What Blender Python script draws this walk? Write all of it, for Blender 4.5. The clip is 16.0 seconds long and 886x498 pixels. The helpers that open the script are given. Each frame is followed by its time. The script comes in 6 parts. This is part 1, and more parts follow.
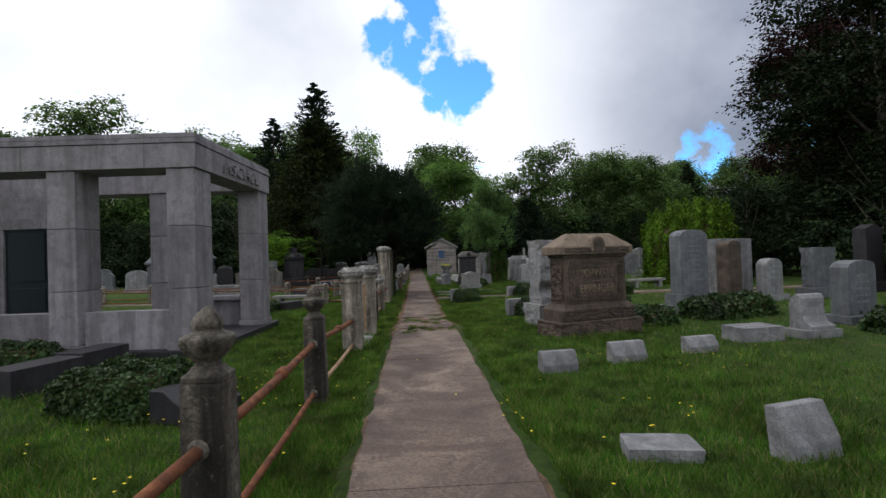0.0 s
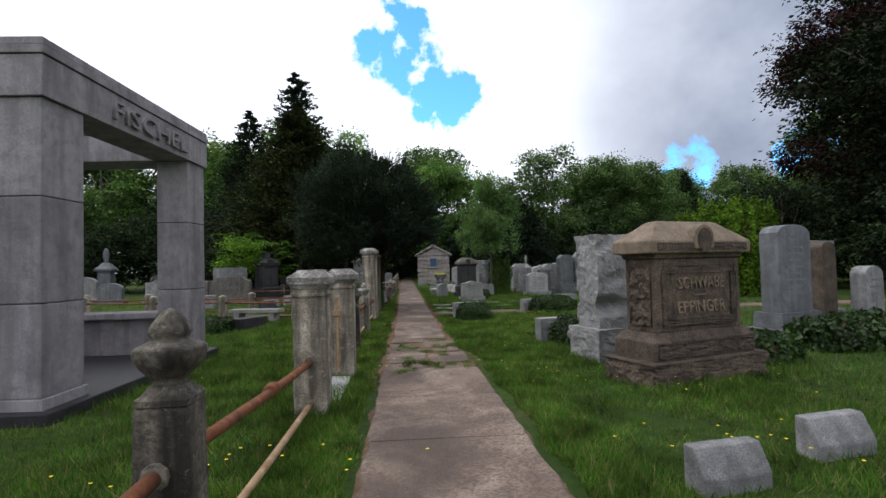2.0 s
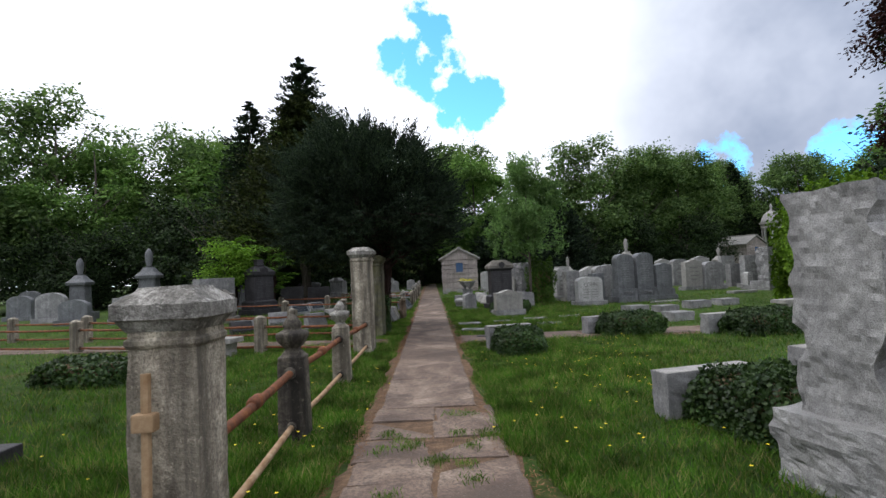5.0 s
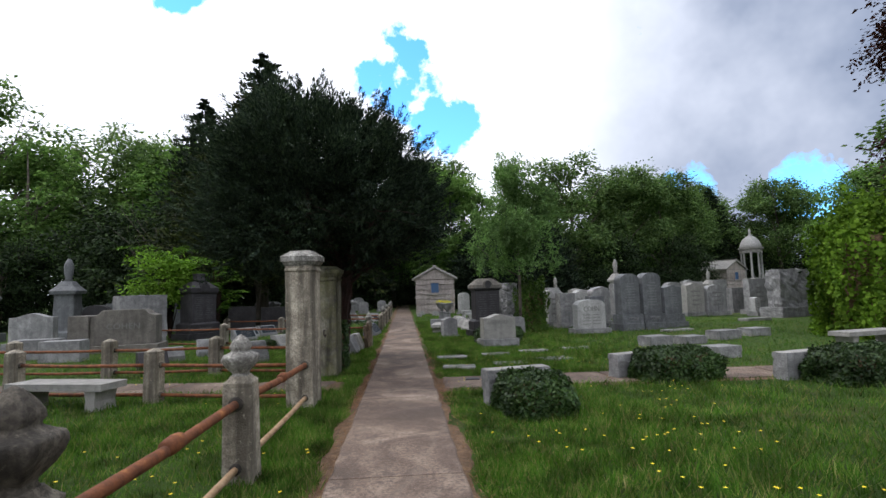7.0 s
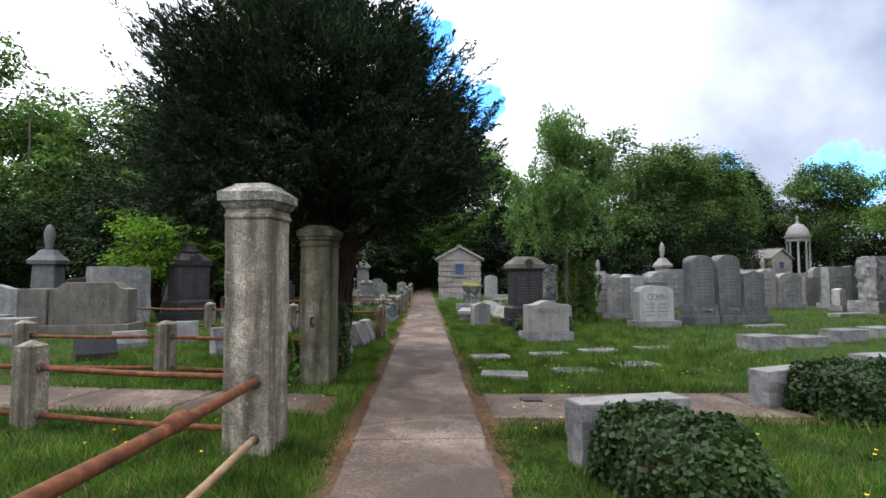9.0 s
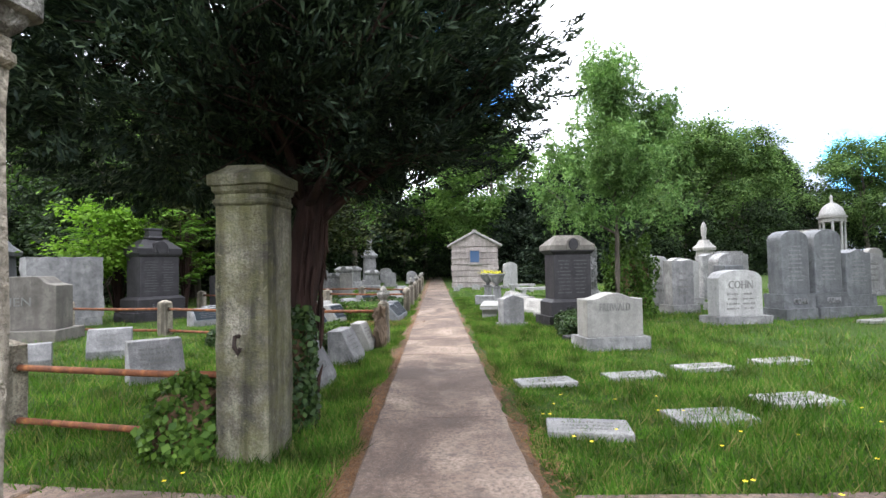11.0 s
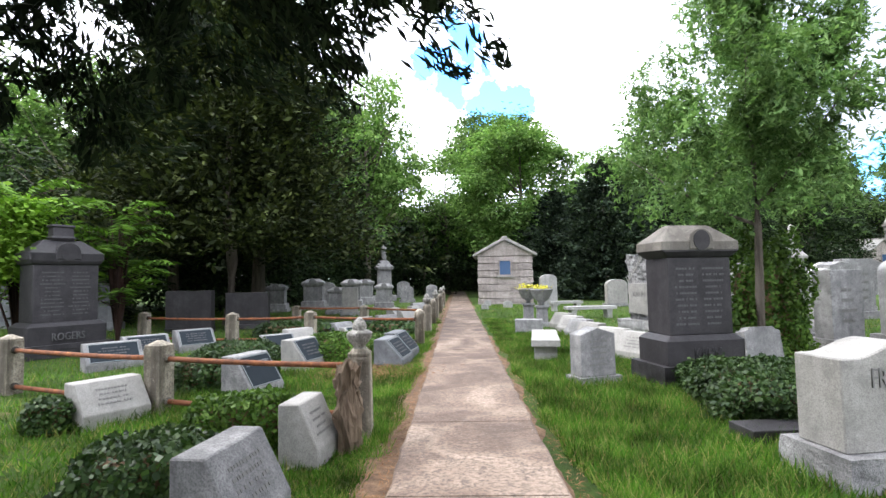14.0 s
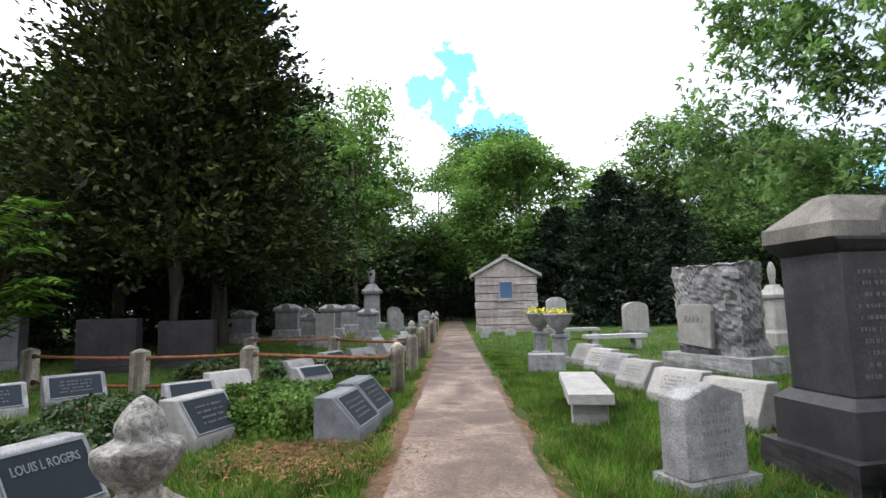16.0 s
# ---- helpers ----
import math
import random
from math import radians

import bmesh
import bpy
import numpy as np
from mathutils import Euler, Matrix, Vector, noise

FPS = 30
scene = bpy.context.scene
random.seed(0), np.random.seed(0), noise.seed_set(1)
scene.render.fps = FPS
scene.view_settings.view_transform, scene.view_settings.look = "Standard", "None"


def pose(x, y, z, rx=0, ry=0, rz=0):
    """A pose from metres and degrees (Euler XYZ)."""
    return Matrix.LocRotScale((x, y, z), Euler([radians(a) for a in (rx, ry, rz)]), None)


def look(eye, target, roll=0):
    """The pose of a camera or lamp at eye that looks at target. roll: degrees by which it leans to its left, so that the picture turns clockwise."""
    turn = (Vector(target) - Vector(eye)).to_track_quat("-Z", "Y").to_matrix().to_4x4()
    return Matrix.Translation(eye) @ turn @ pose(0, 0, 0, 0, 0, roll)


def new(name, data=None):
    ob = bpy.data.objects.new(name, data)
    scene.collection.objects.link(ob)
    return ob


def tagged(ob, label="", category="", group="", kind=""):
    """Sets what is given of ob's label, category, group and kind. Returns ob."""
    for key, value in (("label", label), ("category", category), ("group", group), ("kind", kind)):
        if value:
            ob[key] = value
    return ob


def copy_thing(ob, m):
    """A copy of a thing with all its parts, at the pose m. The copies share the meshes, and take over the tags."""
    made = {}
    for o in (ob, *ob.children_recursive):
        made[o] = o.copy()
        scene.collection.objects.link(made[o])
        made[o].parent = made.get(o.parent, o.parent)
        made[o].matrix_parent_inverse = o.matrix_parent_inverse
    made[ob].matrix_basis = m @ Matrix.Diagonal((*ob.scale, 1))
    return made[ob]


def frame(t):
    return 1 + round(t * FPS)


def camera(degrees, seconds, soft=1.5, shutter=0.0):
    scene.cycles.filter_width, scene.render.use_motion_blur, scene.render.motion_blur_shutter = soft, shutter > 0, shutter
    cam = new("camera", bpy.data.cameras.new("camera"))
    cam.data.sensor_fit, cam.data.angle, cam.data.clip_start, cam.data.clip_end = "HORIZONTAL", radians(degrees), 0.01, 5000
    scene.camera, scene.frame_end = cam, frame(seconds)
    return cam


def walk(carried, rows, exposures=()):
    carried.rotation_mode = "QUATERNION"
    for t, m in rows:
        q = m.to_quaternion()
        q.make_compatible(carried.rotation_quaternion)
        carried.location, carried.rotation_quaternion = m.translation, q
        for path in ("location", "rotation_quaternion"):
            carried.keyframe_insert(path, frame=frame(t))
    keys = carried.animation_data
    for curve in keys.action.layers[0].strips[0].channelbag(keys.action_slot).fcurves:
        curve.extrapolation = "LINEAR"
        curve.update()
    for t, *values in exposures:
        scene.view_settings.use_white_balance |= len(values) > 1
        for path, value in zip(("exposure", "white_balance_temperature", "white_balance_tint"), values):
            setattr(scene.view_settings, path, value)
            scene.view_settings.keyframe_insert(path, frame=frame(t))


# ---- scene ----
cam = camera(80.8, 16.0)
PATH = [
    (0, (0.376, -1.584, 1.599), (0.396, 0.416, 1.625), -1.8),
    (0.5, (0.269, -0.624, 1.592), (0.327, 1.376, 1.612), -0.2),
    (1, (0.193, 0.304, 1.563), (0.296, 2.301, 1.593), -0.8),
    (1.5, (0.067, 1.207, 1.519), (0.131, 3.205, 1.581), -0.4),
    (2, (0.039, 2.102, 1.464), (0.107, 4.1, 1.527), -1.4),
    (2.5, (0.029, 2.955, 1.439), (0.025, 4.954, 1.517), -1.1),
    (3, (0.123, 3.86, 1.412), (0.132, 5.858, 1.501), -2.6),
    (3.5, (0.198, 4.643, 1.425), (0.201, 6.641, 1.509), -2.3),
    (3.7, (0.238, 5.0, 1.372), (0.238, 6.998, 1.468), -0.8),
    (5.8, (0.187, 8.006, 1.507), (0.169, 10.004, 1.589), -4.4),
    (6, (0.175, 8.349, 1.467), (0.195, 10.345, 1.581), -4.4),
    (6.5, (0.117, 9.153, 1.425), (0.229, 11.144, 1.588), -2.8),
    (7, (0.083, 9.911, 1.402), (0.152, 11.903, 1.568), -1.7),
    (7.5, (0.002, 10.665, 1.371), (-0.032, 12.66, 1.507), -1.3),
    (8, (0.016, 11.37, 1.368), (-0.03, 13.365, 1.495), -2.9),
    (8.5, (-0.072, 12.102, 1.321), (-0.143, 14.097, 1.443), -1.5),
    (9, (-0.079, 12.856, 1.293), (-0.095, 14.853, 1.398), -0.2),
    (9.2, (-0.107, 13.166, 1.272), (-0.119, 15.164, 1.37), -0.4),
    (11.3, (-0.29, 16.252, 1.231), (-0.349, 18.25, 1.287), -1.1),
    (11.5, (-0.303, 16.543, 1.235), (-0.359, 18.542, 1.286), -0.8),
    (12, (-0.362, 17.223, 1.228), (-0.449, 19.22, 1.287), 0.2),
    (12.5, (-0.342, 17.948, 1.237), (-0.375, 19.946, 1.326), -0.8),
    (13, (-0.371, 18.608, 1.222), (-0.419, 20.606, 1.303), -1.1),
    (13.5, (-0.451, 19.34, 1.243), (-0.52, 21.337, 1.327), -0.6),
    (14, (-0.515, 20.053, 1.215), (-0.655, 22.045, 1.332), -1.1),
    (14.5, (-0.583, 20.799, 1.198), (-0.811, 22.78, 1.349), -0.7),
    (15, (-0.555, 21.498, 1.159), (-0.761, 23.478, 1.354), -2.0),
    (15.5, (-0.619, 22.075, 1.175), (-0.834, 24.053, 1.378), -0.2),
    (16, (-0.609, 22.852, 1.144), (-0.728, 24.837, 1.36), -1.5),
]
EXPOSURE = [(0, -0.05), (1.5, 0.32), (3.5, 0.3), (6, 0.68), (7.5, 0.6), (9.2, 1.12), (11.3, 2.1), (12.5, 2.32), (13.5, 2.1), (14.5, 1.86), (16, 1.5)]
walk(cam, [(t, look(eye, target, roll)) for t, eye, target, roll in PATH], EXPOSURE)

# ---- world, sun ----
world = bpy.data.worlds.new("world")
scene.world = world
world.use_nodes = True
wt = world.node_tree
wt.nodes.clear()


def wnode(kind, **kw):
    n = wt.nodes.new(kind)
    for k, v in kw.items():
        n.inputs[k].default_value = v
    return n


sky = wt.nodes.new("ShaderNodeTexSky")
sky.sky_type = "NISHITA"
sky.sun_disc = False
SUN_EL, SUN_AZ = radians(52), radians(-70)
sky.sun_elevation, sky.sun_rotation = SUN_EL, SUN_AZ
sky.air_density, sky.dust_density, sky.ozone_density, sky.altitude = 1.2, 0.0, 3.5, 2000
coord = wt.nodes.new("ShaderNodeTexCoord")
norm = wt.nodes.new("ShaderNodeVectorMath")
norm.operation = "NORMALIZE"
wt.links.new(coord.outputs["Generated"], norm.inputs[0])


def wmath(op, a, b=None, clamp=False):
    n = wt.nodes.new("ShaderNodeMath")
    n.operation, n.use_clamp = op, clamp
    for i, v in enumerate((a, b)):
        if v is None:
            continue
        if isinstance(v, (int, float)):
            n.inputs[i].default_value = v
        else:
            wt.links.new(v, n.inputs[i])
    return n.outputs[0]


def toward(az, el, inner, outer):
    """How near a direction of the sky lies to one bearing: 1 inside, 0 outside (degrees)."""
    d = wt.nodes.new("ShaderNodeVectorMath")
    d.operation = "DOT_PRODUCT"
    a, e = radians(az), radians(el)
    d.inputs[1].default_value = (math.sin(a) * math.cos(e), math.cos(a) * math.cos(e), math.sin(e))
    wt.links.new(norm.outputs[0], d.inputs[0])
    r = wt.nodes.new("ShaderNodeMapRange")
    r.interpolation_type = "SMOOTHSTEP"
    r.inputs[1].default_value, r.inputs[2].default_value = math.cos(radians(outer)), math.cos(radians(inner))
    wt.links.new(d.outputs["Value"], r.inputs[0])
    return r.outputs[0]


def wnoise(scale, detail, rough=0.55):
    n = wnode("ShaderNodeTexNoise", Scale=scale, Detail=detail, Roughness=rough)
    wt.links.new(norm.outputs[0], n.inputs["Vector"])
    return n.outputs["Fac"]


puff = wnoise(9.0, 8, 0.6)
gap = wmath("MAXIMUM", toward(-2, 22.5, 0.5, 7.5), toward(2, 18.5, 0.3, 6))
gap = wmath("MAXIMUM", gap, toward(-25.5, 29.5, 0.5, 3.6))
gap = wmath("MAXIMUM", gap, toward(27, 9.0, 1, 5))
gap = wmath("MAXIMUM", gap, toward(38, 9.0, 1, 4.5))
blue = wmath("MULTIPLY", wmath("SUBTRACT", wmath("ADD", gap, wmath("MULTIPLY", puff, 3.2)), 2.2), 4.0, True)
grey = wmath("POWER", wmath("MAXIMUM", toward(44, 18, 0, 44), toward(72, 22, 0, 46)), 1.9)
grey = wmath("MULTIPLY", grey, wmath("ADD", wmath("MULTIPLY", wnoise(3.4, 5), 1.0), 0.38), True)
soft_grey = wmath("MULTIPLY", wmath("SUBTRACT", wnoise(2.1, 5), 0.42), 1.3, True)
grey = wmath("MAXIMUM", grey, soft_grey)
cloud = wt.nodes.new("ShaderNodeMix")
cloud.data_type = "RGBA"
cloud.inputs["A"].default_value = (1.20, 1.24, 1.36, 1)
cloud.inputs["B"].default_value = (0.22, 0.265, 0.37, 1)
wt.links.new(grey, cloud.inputs["Factor"])
bg_cloud = wnode("ShaderNodeBackground", Strength=1.0)
wt.links.new(cloud.outputs["Result"], bg_cloud.inputs["Color"])
bg_sky = wnode("ShaderNodeBackground", Strength=0.26)
deep = wt.nodes.new("ShaderNodeMix")
deep.data_type, deep.blend_type = "RGBA", "MULTIPLY"
deep.inputs["Factor"].default_value = 1.0
deep.inputs["B"].default_value = (0.42, 0.80, 1.05, 1)
wt.links.new(sky.outputs["Color"], deep.inputs["A"])
wt.links.new(deep.outputs["Result"], bg_sky.inputs["Color"])
wmix = wt.nodes.new("ShaderNodeMixShader")
wt.links.new(blue, wmix.inputs[0])
wt.links.new(bg_cloud.outputs[0], wmix.inputs[1])
wt.links.new(bg_sky.outputs[0], wmix.inputs[2])
wout = wt.nodes.new("ShaderNodeOutputWorld")
wt.links.new(wmix.outputs[0], wout.inputs["Surface"])

sun_data = bpy.data.lights.new("sun", "SUN")
sun_data.energy, sun_data.angle, sun_data.color = 0.9, radians(18), (1.0, 0.96, 0.91)
sun = new("sun", sun_data)
sun.matrix_world = look((math.sin(SUN_AZ) * 30, math.cos(SUN_AZ) * 30, 40), (0, 0, 0))


# ---- materials ----
class Mat:
    """Small wrapper round a node material."""

    def __init__(self, name):
        self.m = bpy.data.materials.new(name)
        self.m.use_nodes = True
        self.t = self.m.node_tree
        self.b = self.t.nodes["Principled BSDF"]
        self.obj = self.t.nodes.new("ShaderNodeTexCoord").outputs["Object"]
        self.pos = self.t.nodes.new("ShaderNodeNewGeometry").outputs["Position"]

    def link(self, a, b):
        self.t.links.new(a, b)

    def noise(self, scale, detail=4, rough=0.6, src=None, stretch=None, distort=0.0):
        n = self.t.nodes.new("ShaderNodeTexNoise")
        n.inputs["Scale"].default_value, n.inputs["Detail"].default_value = scale, detail
        n.inputs["Roughness"].default_value, n.inputs["Distortion"].default_value = rough, distort
        src = src or self.obj
        if stretch:
            mp = self.t.nodes.new("ShaderNodeMapping")
            mp.inputs["Scale"].default_value = stretch
            self.link(src, mp.inputs["Vector"])
            src = mp.outputs[0]
        self.link(src, n.inputs["Vector"])
        return n.outputs["Fac"]

    def ramp(self, fac, *stops):
        r = self.t.nodes.new("ShaderNodeValToRGB")
        e = r.color_ramp.elements
        while len(e) < len(stops):
            e.new(0.5)
        for el, (p, c) in zip(e, stops):
            el.position = p
            el.color = (c, c, c, 1) if isinstance(c, (int, float)) else (*c, 1)
        self.link(fac, r.inputs[0])
        return r.outputs[0]

    def mix(self, fac, a, b, blend="MIX"):
        n = self.t.nodes.new("ShaderNodeMix")
        n.data_type, n.blend_type = "RGBA", blend
        for v, key in ((fac, "Factor"), (a, "A"), (b, "B")):
            if isinstance(v, (int, float)):
                n.inputs[key].default_value = v
            elif isinstance(v, tuple):
                n.inputs[key].default_value = (*v, 1)
            else:
                self.link(v, n.inputs[key])
        return n.outputs["Result"]

    def island(self):
        return self.t.nodes.new("ShaderNodeNewGeometry").outputs["Random Per Island"]

    def random(self):
        return self.t.nodes.new("ShaderNodeObjectInfo").outputs["Random"]

    def bump(self, height, strength, dist=0.02):
        n = self.t.nodes.new("ShaderNodeBump")
        n.inputs["Strength"].default_value, n.inputs["Distance"].default_value = strength, dist
        self.link(height, n.inputs["Height"])
        self.link(n.outputs[0], self.b.inputs["Normal"])

    def done(self, colour, rough=0.85, metal=0.0, spec=0.3):
        if isinstance(colour, tuple):
            self.b.inputs["Base Color"].default_value = (*colour, 1)
        else:
            self.link(colour, self.b.inputs["Base Color"])
        if isinstance(rough, (int, float)):
            self.b.inputs["Roughness"].default_value = rough
        else:
            self.link(rough, self.b.inputs["Roughness"])
        self.b.inputs["Metallic"].default_value = metal
        self.b.inputs["Specular IOR Level"].default_value = spec
        return self.m


def stone(name, light, dark, streak=0.5, grain=90, bump=0.35, rough=0.82, moss=None, lichen=0.45, depth=0.014):
    k = Mat(name)
    blot = k.ramp(k.noise(2.6, 8, 0.72, distort=0.4), (0.38, 0.0), (0.62, 1.0))
    col = k.mix(blot, dark, light)
    run = k.ramp(k.noise(5, 4, 0.6, stretch=(1, 1, 0.09)), (0.44, 0.0), (0.62, 1.0))
    col = k.mix(k.ramp(run, (0, 0.0), (1, streak)), col, tuple(c * 0.16 for c in dark))
    speck = k.noise(grain, 3, 0.7)
    col = k.mix(k.ramp(speck, (0.38, 0.6), (0.56, 0.0)), col, tuple(c * 0.42 for c in dark))
    grime = k.ramp(k.noise(8, 8, 0.75, distort=0.3), (0.36, 0.5), (0.5, 0.0))
    col = k.mix(grime, col, tuple(c * 0.5 for c in dark))
    lich = k.ramp(k.noise(22, 6, 0.75, distort=0.6), (0.66 - 0.16 * lichen, 0.0), (0.72, lichen))
    col = k.mix(lich, col, tuple(min(1, c * 1.35) for c in light))
    if moss:
        green = k.ramp(k.noise(3.1, 6, 0.75), (0.42, 0.0), (0.66, moss))
        col = k.mix(green, col, (0.13, 0.13, 0.045))
    tone = k.ramp(k.random(), (0, 0.82), (1, 1.12))
    col = k.mix(1.0, col, tone, "MULTIPLY")
    both = k.mix(0.5, k.noise(24, 5, 0.7), speck)
    k.bump(both, min(1.0, bump * 1.8), depth)
    return k.done(col, rough)


M_GRANITE = stone("grey granite", (0.37, 0.365, 0.36), (0.19, 0.187, 0.19), 0.3, depth=0.024)
M_SPLIT = stone("split grey granite", (0.40, 0.395, 0.385), (0.27, 0.265, 0.262), 0.12, 120, 0.4, lichen=0.15, depth=0.012)
M_CAPSTONE = stone("lichen-white capstone", (0.50, 0.48, 0.44), (0.12, 0.108, 0.092), 0.6, 50, 0.8, lichen=0.7, depth=0.03)
M_PALE = stone("pale granite", (0.36, 0.345, 0.32), (0.27, 0.26, 0.245), 0.18, 140, 0.15)
M_WHITE = stone("white marble", (0.47, 0.46, 0.45), (0.35, 0.345, 0.335), 0.25, 70, 0.2)
M_DARK = stone("dark granite", (0.052, 0.048, 0.052), (0.026, 0.024, 0.027), 0.3, 120, 0.18, 0.55)
M_SLATE = stone("blue grey granite", (0.20, 0.205, 0.212), (0.115, 0.12, 0.128), 0.3, 120, 0.2, 0.7)
M_BROWN = stone("weathered brownstone", (0.165, 0.122, 0.090), (0.056, 0.042, 0.034), 0.12, 40, 0.9, depth=0.035)
M_TAN = stone("pale brownstone", (0.33, 0.25, 0.175), (0.19, 0.145, 0.105), 0.2, 60, 0.4)
M_PAV = stone("pavilion granite", (0.36, 0.335, 0.345), (0.25, 0.23, 0.24), 0.4, 150, 0.15)
M_POST = stone("streaked fence stone", (0.64, 0.57, 0.455), (0.23, 0.195, 0.15), 0.8, 60, 0.6, depth=0.025)
# real moss, but its amount and the dark stone also carry the yew's shade
M_MOSSYSHADE = stone("mossy fence stone darkened for yew shade", (0.30, 0.28, 0.225), (0.090, 0.082, 0.060), 0.9, 60, 0.6, moss=0.6, depth=0.025)
M_POSTDARK = stone("blackened fence stone", (0.23, 0.20, 0.155), (0.048, 0.040, 0.033), 0.9, 40, 0.9, lichen=0.5)
M_TAUPE = stone("brownish grey granite", (0.215, 0.196, 0.172), (0.130, 0.118, 0.104), 0.35, 120, 0.2)
M_MAUS = stone("rough pink granite", (0.50, 0.44, 0.41), (0.33, 0.285, 0.27), 0.25, 50, 0.8)
M_FLAT = stone("flush marker granite", (0.40, 0.39, 0.37), (0.24, 0.235, 0.225), 0.1, 60, 0.4)


def rust():
    k = Mat("rusty iron")
    col = k.ramp(k.noise(9, 6, 0.7), (0.3, (0.055, 0.022, 0.012)), (0.55, (0.16, 0.055, 0.022)), (0.75, (0.34, 0.14, 0.045)))
    k.bump(k.noise(60, 4, 0.7), 0.5, 0.006)
    return k.done(col, 0.8)


def rust_pale():
    k = Mat("bleached rust")
    col = k.ramp(k.noise(7, 6, 0.7), (0.3, (0.20, 0.11, 0.05)), (0.6, (0.36, 0.25, 0.15)), (0.8, (0.5, 0.42, 0.3)))
    k.bump(k.noise(60, 4, 0.7), 0.4, 0.006)
    return k.done(col, 0.85)


def concrete():
    k = Mat("stained concrete")
    big = k.noise(0.9, 5, 0.6, src=k.pos, distort=1.2)
    col = k.ramp(big, (0.36, (0.085, 0.060, 0.047)), (0.46, (0.135, 0.094, 0.072)), (0.55, (0.190, 0.136, 0.104)), (0.66, (0.31, 0.238, 0.186)))
    fine = k.noise(35, 6, 0.75, src=k.pos)
    col = k.mix(k.ramp(fine, (0.40, 0.75), (0.56, 0.0)), col, (0.062, 0.048, 0.040))
    col = k.mix(k.ramp(k.noise(110, 4, 0.7, src=k.pos), (0.58, 0.0), (0.7, 0.5)), col, (0.42, 0.36, 0.31))
    col = k.mix(k.ramp(k.noise(6, 5, 0.7, src=k.pos, distort=0.5), (0.54, 0.0), (0.68, 0.8)), col, (0.075, 0.058, 0.048))
    damp = k.noise(0.55, 3, 0.5, src=k.pos, distort=0.6)
    col = k.mix(k.ramp(damp, (0.60, 0.0), (0.64, 0.4)), col, (0.070, 0.048, 0.040))
    col = k.mix(k.ramp(damp, (0.545, 0.0), (0.575, 0.15), (0.60, 0.0)), col, (0.34, 0.27, 0.215))
    k.bump(k.mix(0.5, fine, k.noise(150, 3, 0.7, src=k.pos)), 0.5, 0.01)
    return k.done(col, 0.9)


def soil():
    k = Mat("bare soil and needles")
    col = k.ramp(k.noise(9, 6, 0.75, src=k.pos), (0.3, (0.055, 0.036, 0.022)), (0.55, (0.15, 0.092, 0.055)), (0.75, (0.26, 0.18, 0.10)))
    k.bump(k.noise(80, 4, 0.8, src=k.pos), 0.8, 0.02)
    return k.done(col, 0.95)


def ground_mat():
    k = Mat("lawn ground")
    big = k.noise(0.35, 4, 0.6, src=k.pos)
    col = k.ramp(big, (0.35, (0.040, 0.080, 0.014)), (0.65, (0.068, 0.122, 0.020)))
    mid = k.noise(7, 6, 0.75, src=k.pos)
    col = k.mix(k.ramp(mid, (0.35, 0.7), (0.6, 0.0)), col, (0.022, 0.034, 0.010))
    dry = k.ramp(k.noise(0.8, 6, 0.7, src=k.pos, distort=0.8), (0.55, 0.0), (0.70, 0.75))
    col = k.mix(dry, col, (0.13, 0.10, 0.045))
    k.bump(k.noise(45, 5, 0.8, src=k.pos), 1.0, 0.04)
    return k.done(col, 0.95, spec=0.15)


def leafy(name, *cols, trans=0.3, rough=0.75, spec=0.1, patch=0.8, low=0.35, high=1.5):
    """Leaf material: colours picked leaf by leaf, some light passing through."""
    k = Mat(name)
    n = len(cols)
    col = k.ramp(k.island(), *[(i / max(1, n - 1), c) for i, c in enumerate(cols)])
    shade = k.ramp(k.noise(patch, 4, 0.65), (0.32, low), (0.68, high))
    col = k.mix(1.0, col, shade, "MULTIPLY")
    k.done(col, rough, spec=spec)
    tr = k.t.nodes.new("ShaderNodeBsdfTranslucent")
    warm = k.mix(1.0, col, (1.1, 1.25, 0.75), "MULTIPLY")
    k.link(warm, tr.inputs["Color"])
    mx = k.t.nodes.new("ShaderNodeMixShader")
    mx.inputs[0].default_value = trans
    k.link(k.b.outputs[0], mx.inputs[1])
    k.link(tr.outputs[0], mx.inputs[2])
    k.link(mx.outputs[0], k.t.nodes["Material Output"].inputs["Surface"])
    return k.m


def bark(name, a, b):
    k = Mat(name)
    col = k.ramp(k.noise(7, 6, 0.7, stretch=(1, 1, 0.12)), (0.35, a), (0.65, b))
    k.bump(k.noise(16, 5, 0.7, stretch=(1, 1, 0.15)), 1.0, 0.04)
    return k.done(col, 0.95)


def plain(name, col, rough=0.6, metal=0.0, var=0.25):
    k = Mat(name)
    c = k.mix(k.ramp(k.noise(12, 5, 0.7), (0.35, var), (0.65, 0.0)), col, tuple(v * 0.55 for v in col))
    k.bump(k.noise(70, 3), 0.1, 0.004)
    return k.done(c, rough, metal)


